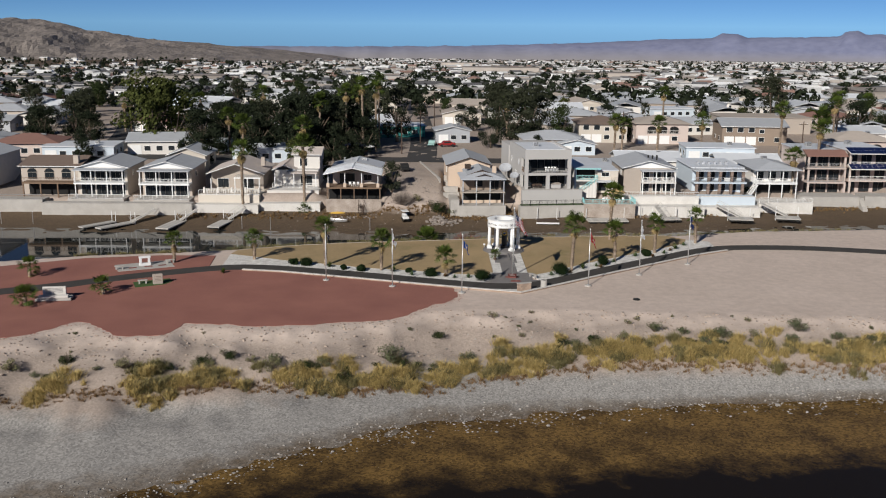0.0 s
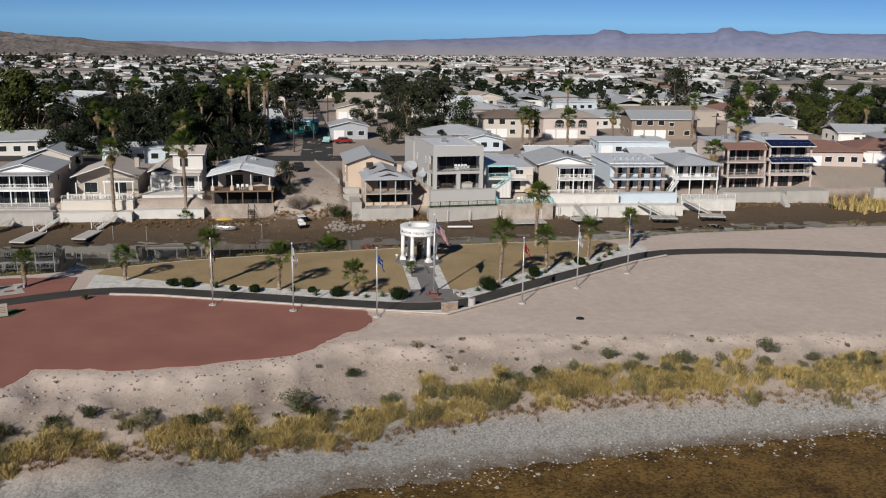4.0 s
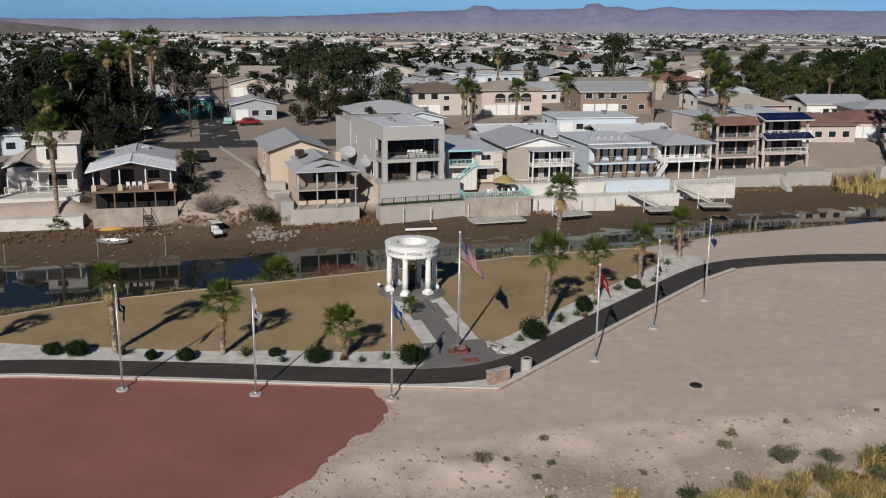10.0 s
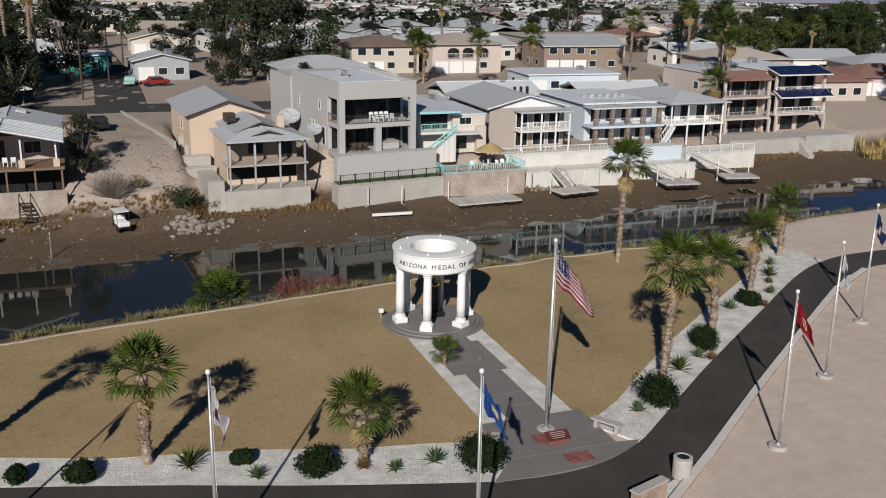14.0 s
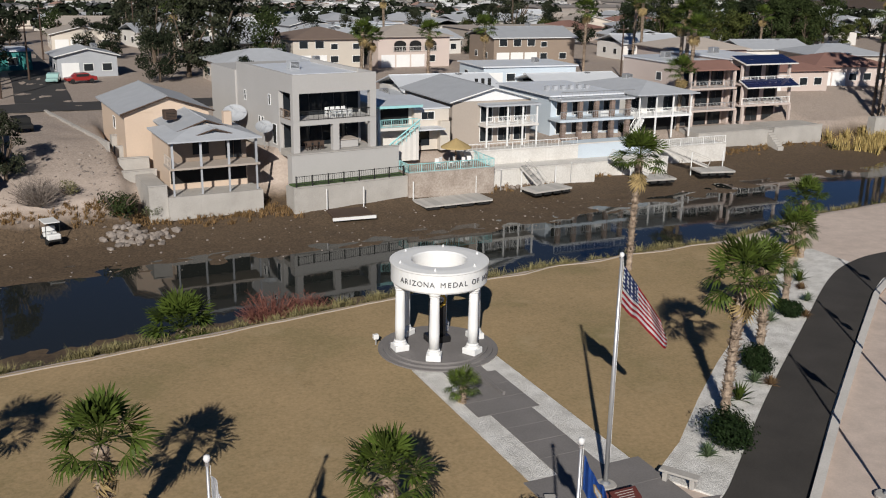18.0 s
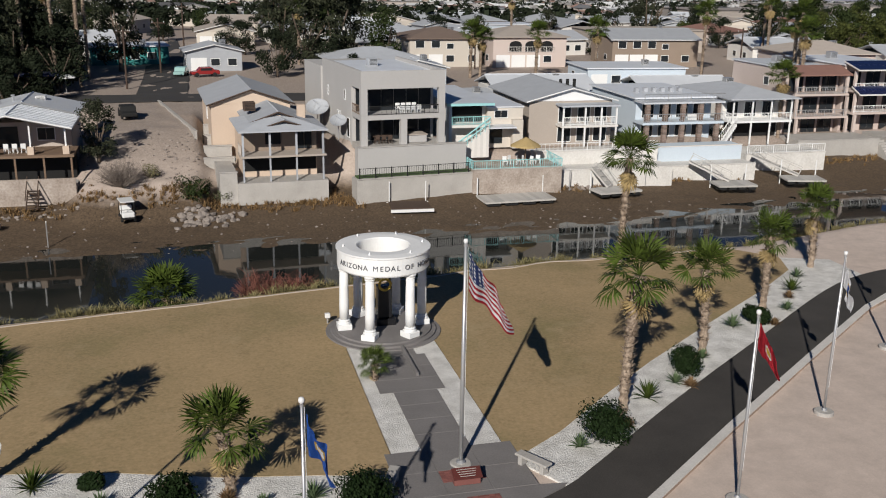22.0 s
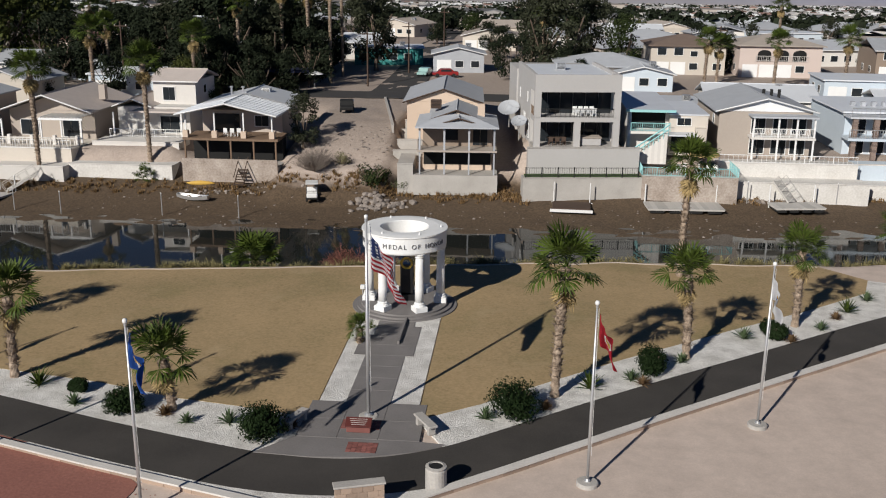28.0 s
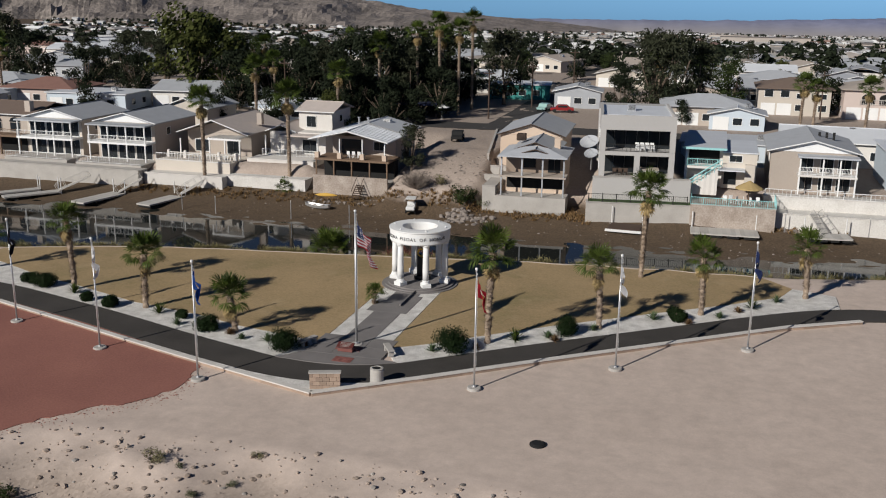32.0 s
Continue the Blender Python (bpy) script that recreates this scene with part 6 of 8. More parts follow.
def palm_trunk(h, r0, r1, seed, bend=0.25):
    rnd = random.Random(seed)
    bm = bmesh.new()
    n = max(8, int(h * 5))
    bx, by = rnd.uniform(-bend, bend), rnd.uniform(-bend, bend)
    rings = []
    seg = 10
    for i in range(n + 1):
        t = i / n
        r = (r0 + (r1 - r0) * min(1, t * 1.15)) * (1.25 if i == 0 else 1.0) * (1.16 if i % 2 else 0.88)
        if t > 0.45:
            r *= 1 + 0.3 * min(1, (t - 0.45) * 3)
        c = Vector((bx * t * t, by * t * t, h * t))
        rings.append([bm.verts.new(c + Vector((r * rnd.uniform(0.9, 1.1) * math.cos(2 * math.pi * k / seg + 0.3 * (i % 2)), r * rnd.uniform(0.9, 1.1) * math.sin(2 * math.pi * k / seg + 0.3 * (i % 2)), 0))) for k in range(seg)])
    for a, b in zip(rings, rings[1:]):
        for k in range(seg):
            bm.faces.new((a[k], a[(k + 1) % seg], b[(k + 1) % seg], b[k]))
    bm.faces.new(rings[-1])
    # old leaf bases standing off the trunk
    for i in range(int(h * 70)):
        t = 1 - 0.85 * rnd.random() ** 1.3
        a = rnd.uniform(0, 6.28)
        r = r0 + (r1 - r0) * t
        c = Vector((bx * t * t + r * math.cos(a), by * t * t + r * math.sin(a), h * t))
        o = Vector((math.cos(a), math.sin(a), 0))
        s = Vector((-o.y, o.x, 0)) * 0.075
        v = [bm.verts.new(p) for p in (c - s, c + s, c + o * rnd.uniform(0.1, 0.26) + Vector((0, 0, rnd.uniform(0.02, 0.2))))]
        bm.faces.new(v)
    return bm, Vector((bx, by, h))


def palm(x, y, z, h, size=1.0, n=30, seed=0, label="fan palm with shaggy trunk in the gravel bed", group="fan palms in the park", joined=False, r=0.2, skirt=6):
    rnd = random.Random(seed * 7 + 3)
    p = thing("palm_tree", label, "palm tree", (x, y, z), rnd.uniform(0, 360), group=group)
    if h > 0.3:
        bm, top = palm_trunk(h, r, r * 0.82, seed)
        part("trunk", bm, M["trunk"], p)
    else:
        top = Vector((0, 0, 0.25))
    key = min(FRONDS, key=lambda k: abs(k - size))
    tot = bmesh.new() if joined else None
    for i in range(n):
        u = (i + 0.5) / n
        el = radians(80 - 92 * u + rnd.uniform(-15, 15))
        az = i * 2.39996 + rnd.uniform(-0.25, 0.25)
        mtx = Matrix.Translation(top + Vector((0, 0, 0.05))) @ Matrix.Rotation(az, 4, "Z") @ Matrix.Rotation(-el, 4, "Y") @ Matrix.Rotation(rnd.uniform(-0.4, 0.4), 4, "X") @ Matrix.Scale(rnd.uniform(0.85, 1.1) * size / key, 4)
        me = FRONDS[key][0 if u < 0.4 else 1 if u < 0.75 else 2]
        if joined:
            k0 = len(tot.verts)
            tot.from_mesh(me)
            tot.verts.ensure_lookup_table()
            for v in tot.verts[k0:]:
                v.co = mtx @ v.co
        else:
            f = new("frond", me)
            f.parent = p
            f.matrix_basis = mtx
    if joined:
        part("crown", tot, M["frond"], p)
    if skirt:
        bm = bmesh.new()
        for i in range(skirt):
            az = rnd.uniform(0, 6.28)
            mtx = Matrix.Translation(top + Vector((0, 0, -0.15 - rnd.uniform(0, 0.5)))) @ Matrix.Rotation(az, 4, "Z") @ Matrix.Rotation(radians(rnd.uniform(50, 78)), 4, "Y") @ Matrix.Scale(size * rnd.uniform(0.7, 0.95), 4)
            k0 = len(bm.verts)
            bm.from_mesh(FROND_DRY)
            bm.verts.ensure_lookup_table()
            for v in bm.verts[k0:]:
                v.co = mtx @ v.co
        part("dead_fronds", bm, M["dry_frond"], p, "hanging dry fronds")
    return p


PARK_PALMS = [(8.25, -11.6, 6.2, 1.25, 27), (-8.45, -14.7, 2.6, 1.1, 24), (-17.0, -12.0, 4.0, 1.15, 25), (-24.6, -9.75, 5.4, 1.1, 24), (-34.7, -6.6, 3.0, 1.0, 22), (14.9, -6.45, 4.4, 1.05, 24), (21.6, -1.2, 4.3, 1.05, 24), (29.2, 5.3, 4.0, 1.05, 22), (-45.2, -8.4, 3.0, 1.0, 22)]
for i, (x, y, h, s, n) in enumerate(PARK_PALMS):
    palm(x, y, 0.0, h, 0.86 * s, n, i + 1)
palm(16.65, 7.25, -0.02, 7.2, 1.1, 32, 40, "tall slender fan palm at the lawn edge", r=0.19, skirt=10)
palm(-1.6, -6.2, 0.05, 0.75, 0.5, 22, 41, "young fan palm beside the memorial walk", r=0.12, skirt=2)
palm(-11.0, 8.2, ground_z(-11.0, 8.2), 0.8, 1.2, 40, 42, "low bushy fan palm on the canal bank", skirt=8)
palm(-49.5, -24.2, 0.02, 0.9, 0.85, 22, 43, "short stout fan palm in red gravel", skirt=3)
palm(-56.7, -29.4, 0.02, 1.0, 0.95, 24, 44, "short stout fan palm in red gravel", skirt=3)
palm(-61.4, -16.6, 0.02, 1.3, 0.9, 20, 45, "short fan palm near the water", skirt=2)
for i, (x, y, h) in enumerate(((-47.4, 50.2, 12.0), (-35.8, 53.4, 11.2))):
    palm(x, y, ground_z(x, y), h, 1.5, 30, 50 + i, "tall fan palm on the canal bank", "waterfront palms", True, 0.26, 22)
palm(-35.6, 51.2, ground_z(-35.6, 51.2), 0.2, 0.9, 22, 53, "low bushy palm at the canal wall", "waterfront palms", True)
TOWN_PALMS = [(-37.4, 96, 13), (-31.5, 100, 15), (-27.5, 101, 16.5), (-24.5, 103, 15.5), (-29, 108, 14), (-71.5, 120, 11), (-57.2, 133, 12), (-24.2, 112, 17), (77.3, 106.7, 11), (35.7, 108, 7.5), (45.7, 104, 7.5), (57.5, 107, 8), (38, 110, 6.5), (73.5, 72.5, 13.5), (74.5, 75, 16), (65.3, 64.2, 8), (76, 78, 14.5), (92, 110, 12)]
TOWN_PALMS += [(96, 118, 13), (101, 61, 15), (103, 64, 17), (105.5, 62, 13), (104, 66, 18), (102, 60, 9), (106.5, 65, 15.5), (-52, 76, 10.5), (-40, 82, 9), (-60, 100, 9), (-98, 140, 9), (-118, 95, 10), (-125, 100, 9), (-130, 110, 11), (10, 130, 10), (118, 150, 10), (130, 120, 9), (60, 160, 11)]
for i, (x, y, h) in enumerate(TOWN_PALMS):
    palm(x, y, ground_z(x, y) - 0.1, h, 1.4, 24, 60 + i, "tall fan palm with dry skirt among the houses", "tall palms in the town", True, 0.24, 18)


def leaf_cloud(bm, c, rad, n, size, rnd, flat=1.0):
    """Leaf quads scattered through an ellipsoid shell."""
    for _ in range(n):
        d = Vector((rnd.gauss(0, 1), rnd.gauss(0, 1), rnd.gauss(0, 1))).normalized()
        p = Vector(c) + Vector((d.x * rad, d.y * rad, d.z * rad * flat)) * rnd.uniform(0.55, 1.05)
        a = (d + Vector((rnd.uniform(-0.8, 0.8), rnd.uniform(-0.8, 0.8), rnd.uniform(-0.5, 0.8)))).normalized()
        t = a.orthogonal().normalized()
        b = a.cross(t)
        s = size * rnd.uniform(0.6, 1.3)
        v = [bm.verts.new(p + q) for q in (t * s, b * s * 0.5, -t * s, -b * s * 0.5)]
        bm.faces.new(v)


def bush(x, y, r, seed, m="bush", label="dense rounded dark green shrub in white gravel", group="round shrubs", flat=0.8, dens=1.0):
    rnd = random.Random(seed)
    b = thing("shrub", label, "shrub", (x, y, max(0.03, 0.0)), rnd.uniform(0, 360), group=group)
    bm = bmesh.new()
    for k in range(5):
        rod(bm, (0, 0, 0), (rnd.uniform(-r, r) * 0.5, rnd.uniform(-r, r) * 0.5, r * 0.9), 0.03, 4)
    part("stem", bm, M["bark"], b)
    bm = bmesh.new()
    for k in range(13):
        a = rnd.uniform(0, 6.28)
        q = rnd.uniform(0, 0.6) * r
        leaf_cloud(bm, (q * math.cos(a), q * math.sin(a), r * flat * rnd.uniform(0.45, 0.95)), r * 0.56, int(420 * dens), 0.065, rnd, 0.9)
    part("foliage", bm, M[m], b)


for i, (x, y, r) in enumerate(((-3.9, -16.7, 1.15), (-10.4, -14.9, 0.95), (6.5, -13.7, 1.4), (13.0, -8.4, 1.1), (-13.2, -13.3, 0.55), (-19.6, -12.6, 0.75), (-27.2, -9.8, 0.95), (-29.0, -9.3, 0.7), (19.9, -3.2, 0.8), (-22.0, -11.8, 0.6))):
    bush(x, y, r, 100 + i)


def agave(x, y, r, seed, m="agave", label="spiky grey-green agave in white gravel", n=44, z=0.04):
    rnd = random.Random(seed)
    a_ = thing("agave", label, "agave", (x, y, z), rnd.uniform(0, 360), group="agaves and yuccas")
    me = None
    bm = bmesh.new()
    L = r
    v = [bm.verts.new(p) for p in ((0, -0.035, 0), (0, 0.035, 0), (L * 0.5, 0.045, 0.02), (L * 0.5, -0.045, 0.02), (L, 0, -0.03))]
    bm.faces.new((v[0], v[3], v[2], v[1]))
    bm.faces.new((v[3], v[4], v[2]))
    me = bpy.data.meshes.new("leaf")
    bm.to_mesh(me)
    bm.free()
    me.materials.append(M[m])
    for i in range(n):
        el = radians(10 + 75 * (i / n) + rnd.uniform(-6, 6))
        f = new("leaf", me)
        f.parent = a_
        f.matrix_basis = Matrix.Rotation(i * 2.4, 4, "Z") @ Matrix.Rotation(-el, 4, "Y") @ Matrix.Scale(rnd.uniform(0.8, 1.1), 4)


for i, (x, y, r, m) in enumerate(((-5.6, -15.7, 0.75, "agave"), (-12.9, -14.6, 0.6, "agave"), (-15.4, -12.8, 0.95, "frond"), (5.2, -14.2, 0.6, "agave"), (9.9, -10.6, 0.95, "frond"), (11.9, -9.4, 0.6, "agave"), (18.4, -3.4, 0.8, "agave"), (25.2, 1.4, 0.95, "frond"), (-24.0, -10.6, 0.9, "frond"), (-7.4, -15.8, 0.5, "agave"), (22.9, -1.6, 0.6, "agave"), (27.0, 3.6, 0.7, "agave"), (-37.4, -14.0, 0.8, "frond"), (14.6, -7.0, 0.55, "agave"))):
    agave(x, y, r, 200 + i, m, "spiky grey-green agave in white gravel" if m == "agave" else "bright green sago plant in white gravel")


for i, (x, y) in enumerate(((7.8, -13.0), (12.4, -9.9), (20.8, -3.6), (-2.9, -15.9), (-8.6, -15.2), (24.2, 0.2))):
    agave(x, y, 0.5, 260 + i, "brown_grass", "low dry brown grass clump in white gravel", 60)


def tuft_field(name, label, spots, m, blades, hmin, hmax, seed, lean=0.5, width=0.03):
    """One mesh of pointed grass blades in tufts at (x, y, size)."""
    rnd = random.Random(seed)
    vs, fs = [], []
    for x, y, s in spots:
        z = ground_z(x, y) - 0.03
        for _ in range(blades):
            a = rnd.uniform(0, 6.28)
            h = rnd.uniform(hmin, hmax) * s
            q = abs(rnd.gauss(0, 0.2)) * s
            bx, by = x + q * math.cos(a), y + q * math.sin(a)
            a += rnd.gauss(0, 0.5)
            o = h * lean * (0.25 * rnd.random() + 0.9 * q / s)
            ox, oy = math.cos(a) * o, math.sin(a) * o
            w = width * s * rnd.uniform(0.7, 1.6)
            cx, cy = -math.sin(a) * w, math.cos(a) * w
            k = len(vs)
            vs += [(bx - cx, by - cy, z), (bx + cx, by + cy, z), (bx + ox * 0.5 + cx * 0.8, by + oy * 0.5 + cy * 0.8, z + h * 0.65), (bx + ox * 0.5 - cx * 0.8, by + oy * 0.5 - cy * 0.8, z + h * 0.65), (bx + ox * 1.4, by + oy * 1.4, z + h)]
            fs += [(k, k + 1, k + 2, k + 3), (k + 3, k + 2, k + 4)]
    me = bpy.data.meshes.new(name)
    me.from_pydata(vs, [], fs)
    me.materials.append(M[m])
    return tagged(new(name, me), label, "grass", kind="stuff")


GRASS_LINE = [(-95, -58), (-60, -52.5), (-50, -49.3), (-38, -48.2), (-29, -45.6), (-16, -44.6), (-8, -42.5), (-2.5, -40.6), (7, -39.4), (15, -39), (33, -39), (60, -39.5), (110, -42)]
rnd = random.Random(5)
spots, late = [], []
for k in range(560):   # rounded tussocks, in a nearly closed band downstream and in groups upstream
    x = rnd.uniform(-58, 100)
    if x < -24 and noise.noise((x * 0.13, 0, 2)) < -0.12 and rnd.random() < 0.85:
        continue
    y = lerp_table(x, GRASS_LINE) - 0.9 * step(-x, 5, 20) + rnd.gauss(0.0, 1.1)
    r = rnd.uniform(0.5, 1.05)
    to = late if rnd.random() < 0.3 else spots
    for i in range(int(5 + 8 * r)):
        q, w = rnd.random() ** 0.6 * r, rnd.uniform(0, 6.28)
        to.append((x + q * 1.2 * math.cos(w), y + q * math.sin(w), (1.55 - 0.75 * q / r) * rnd.uniform(0.8, 1.1)))
tuft_field("dry_grass", "straw-yellow clumps of dry riverbank grass", spots, "dry_grass", 60, 0.2, 0.68, 6, 1.7, 0.015)
tuft_field("olive_grass", "olive and grey-brown riverbank grass", late, "bank_grass", 60, 0.2, 0.66, 16, 1.7, 0.015)
spots = []
for k in range(1500):
    x = rnd.uniform(-62, 100)
    spots.append((x, lerp_table(x, GRASS_LINE) - 2.3 + rnd.gauss(0, 0.6), rnd.uniform(0.5, 1.1)))
tuft_field("brown_grass", "brown matted grass along the shore", spots, "brown_grass", 34, 0.1, 0.36, 7, 1.8, 0.02)
spots = []
for k in range(4200):
    x = rnd.uniform(-60, 75)
    y = lerp_table(x, LAWN_BACK) + 0.5 + abs(rnd.gauss(0, 2.6))
    if noise.noise((x * 0.35, y * 0.5, 8)) < rnd.uniform(-0.25, 0.15):
        continue
    spots.append((x, y, rnd.uniform(0.5, 1.2)))
tuft_field("bank_grass", "olive and straw weeds on the canal bank", spots, "bank_grass", 44, 0.14, 0.56, 8, 1.7, 0.014)
spots = []
for k in range(700):
    x = rnd.choice((rnd.uniform(-60, -8), rnd.uniform(-14, 8), rnd.uniform(28, 95)))
    spots.append((x, lerp_table(x, WALL_LINE) - 1.6 + rnd.gauss(0, 0.8), rnd.uniform(0.6, 1.2)))
tuft_field("weeds", "rusty orange and straw weeds at the foot of the walls", spots, "rusty", 30, 0.15, 0.55, 9, 1.2, 0.025)


rnd = random.Random(19)
tuft_field("reeds", "tall straw-coloured reeds at the foot of the palms", [(rnd.gauss(99, 4.5), rnd.gauss(57.5, 1.6), rnd.uniform(0.9, 1.7)) for k in range(150)], "dry_grass", 40, 0.5, 1.6, 20, 0.8, 0.03)


def brush_proto(seed, r, m, leaves, twigs):
    rnd = random.Random(seed)
    b = thing("desert_shrub", "scrubby grey-green desert shrub on the sandy bank", "shrub", (0, -600, -40), group="desert shrubs")
    bm = bmesh.new()
    for k in range(twigs):
        d = Vector((rnd.uniform(-1, 1), rnd.uniform(-1, 1), rnd.uniform(0.5, 1.4))) * r * 0.75
        rod(bm, (0, 0, 0), d, 0.02, 3)
        rod(bm, d * 0.6, d * 0.6 + Vector((rnd.uniform(-1, 1), rnd.uniform(-1, 1), 0.6)) * r * 0.35, 0.012, 3)
    part("stem", bm, M["bark"], b)
    bm = bmesh.new()
    for k in range(8):
        leaf_cloud(bm, (rnd.uniform(-0.6, 0.6) * r, rnd.uniform(-0.6, 0.6) * r, r * rnd.uniform(0.3, 0.9)), r * 0.4, leaves, 0.045 * r + 0.015, rnd)
    part("foliage", bm, M[m], b)
    return b


PROTO = [brush_proto(300, 0.9, "brush", 90, 22), brush_proto(301, 1.1, "sage", 110, 20), brush_proto(302, 0.8, "leaf", 120, 14)]
rnd = random.Random(12)
SHRUBS = [(-46, -46.36, 1.5, 2), (-33, -45.39, 1.3, 2), (-30.5, -44.75, 1.5, 2), (-22, -45.29, 1.5, 2), (-19, -45.82, 1.6, 2), (-14.5, -42.61, 1.6, 1), (-13, -43.14, 1.2, 2), (-5, -41.75, 1.1, 1), (-9.5, -36.72, 1.3, 2), (5.5, -39.83, 1.3, 2), (8.6, -39.4, 1.4, 2), (11.8, -39.4, 1.1, 0), (15.4, -37.79, 1.1, 1), (18.5, -37.9, 0.9, 1), (22.6, -38.76, 1.2, 1), (26, -38.54, 1.0, 0), (31, -37.69, 1.3, 1)]
SHRUBS += [(35, -38.8, 1.0, 1), (38.5, -39.1, 0.8, 1), (41, -38.6, 1.0, 2), (45, -38.9, 1.0, 1), (50, -39.2, 1.2, 2), (31.5, -41.11, 0.9, 2), (13, -35.33, 0.7, 0), (14.2, -34.05, 0.6, 0), (26.5, -34.69, 0.6, 0), (2.5, -32.44, 0.5, 0), (-2.0, -34.48, 0.9, 0), (1.0, -37.79, 0.6, 0), (-58, -45.82, 2.2, 2), (-62, -47.96, 2.0, 0), (-40, -47.96, 1.2, 0), (-51, -47.96, 1.3, 0), (-26, -45.82, 1.3, 0)]
SHRUBS = [(x - 1.5, y + 2.0, r * 0.85, k) if x > -8 else (x, y + 0.8, r * 0.9, k) for x, y, r, k in SHRUBS]
for k in range(70):
    x = rnd.uniform(-60, 95)
    SHRUBS.append((x, lerp_table(x, GRASS_LINE) + rnd.uniform(0.9, 2.0), rnd.uniform(0.4, 0.85), rnd.randrange(3)))
for k in range(22):
    x = rnd.uniform(-50, 60)
    SHRUBS.append((x, lerp_table(x, BANK_TOP) - rnd.uniform(1, 8), rnd.uniform(0.15, 0.4), rnd.randrange(2)))
for x, y, s, k in SHRUBS:
    copy_thing(PROTO[k], Matrix.Translation((x, y, ground_z(x, y) - 0.05)) @ Matrix.Rotation(rnd.uniform(0, 6.28), 4, "Z") @ Matrix.Diagonal((s, s, s * rnd.uniform(0.8, 1.1), 1)))
for k in range(26):
    x = rnd.uniform(-40, -12) if k < 18 else rnd.uniform(24, 60)
    y = lerp_table(x, LAWN_BACK) + rnd.uniform(1.0, 3.6)
    copy_thing(PROTO[k % 3], Matrix.Translation((x, y, ground_z(x, y) - 0.05)) @ Matrix.Rotation(rnd.uniform(0, 6.28), 4, "Z") @ Matrix.Scale(rnd.uniform(0.4, 0.8), 4))
for x, y, s, k in ((-9.6, 49.0, 2.7, 2), (-8.6, 50.4, 1.6, 2), (-6.5, 50.0, 1.2, 1), (-13.5, 52.5, 1.3, 0), (88, 58, 1.2, 2), (64.6, 61.0, 1.6, 2), (55.2, 62.8, 2.0, 2)):
    copy_thing(PROTO[k], Matrix.Translation((x, y, ground_z(x, y) - 0.05)) @ Matrix.Scale(s, 4))
for b in PROTO:
    for o in (*b.children_recursive, b):
        bpy.data.objects.remove(o)
# red and bare bushes
for i, (x, y, r, m, lab) in enumerate(((-5.4, 11.6, 2.7, "redbrush", "rust-red leafless bush on the canal bank"), (-3.2, 11.4, 2.2, "redbrush", "rust-red leafless bush on the canal bank"), (-16.2, 50.8, 3.0, "twig", "bare grey twiggy bush on the empty lot"))):
    rb = thing("bare_bush", lab, "shrub", (x, y, ground_z(x, y) - 0.1), 30 * i)
    bm = bmesh.new()
    rr = random.Random(400 + i)
    for k in range(340):
        d = Vector((rr.uniform(-1, 1), rr.uniform(-1, 1), rr.uniform(0.4, 1.2))).normalized() * r * rr.uniform(0.5, 1.0)
        rod(bm, d * 0.1, d, 0.016, 3)
        for _ in range(3):
            q = d * rr.uniform(0.4, 1.0)
            rod(bm, q, q + Vector((rr.uniform(-1, 1), rr.uniform(-1, 1), rr.uniform(0, 1))) * r * 0.22, 0.011, 3)
    part("branch_mass", bm, M[m], rb)

# ---------------------------------------------------------------- broadleaf trees
def tree_mesh(seed, h, r, m, blobs, leaves, size, tall=1.0):
    rnd = random.Random(seed)
    t = thing("tree", "dark broad-crowned shade tree among the houses", "tree", (0, -600, -40), group="shade trees in the town")
    bm = bmesh.new()
    base = h * 0.2
    tube(bm, [(0.035 * h, -0.3), (0.026 * h, base * 0.5), (0.02 * h, base)], 8)
    for k in range(7):
        d = Vector((rnd.uniform(-1, 1) * r * 0.7, rnd.uniform(-1, 1) * r * 0.7, h * rnd.uniform(0.3, 0.55)))
        rod(bm, (0, 0, base * 0.9), Vector((0, 0, base)) + d, 0.009 * h, 5)
    part("trunk", bm, M["bark"], t)
    bm = bmesh.new()
    for k in range(blobs):
        a, q = rnd.uniform(0, 6.28), math.sqrt(rnd.random()) * r * 0.8
        zz = rnd.uniform(0.16, 1.0)
        lim = math.sqrt(max(0.08, 1 - ((zz - 0.52) / 0.52) ** 2))
        leaf_cloud(bm, (q * lim * math.cos(a), q * lim * math.sin(a), h * zz * tall), r * rnd.uniform(0.22, 0.38), leaves, size, rnd, 0.8)
    part("crown", bm, M[m], t)
    return t


TREES = [tree_mesh(500, 9, 4.6, "leaf_dark", 34, 110, 0.24), tree_mesh(501, 11, 4.8, "leaf", 36, 110, 0.25), tree_mesh(502, 7, 3.6, "leaf_olive", 26, 110, 0.22), tree_mesh(503, 6, 3.2, "leaf_dark", 22, 110, 0.2), tree_mesh(504, 12, 4.2, "leaf_grey", 40, 100, 0.24)]
TREES[0]["label"] = "dark green broad-crowned shade tree among the houses"
TREES[1]["label"] = "tall green shade tree among the houses"
TREES[2]["label"] = "olive-green rounded yard tree among the houses"
TREES[3]["label"] = "small dark round yard tree among the houses"
TREES[4]["label"] = "tall grey-green eucalyptus among the houses"
rnd = random.Random(77)
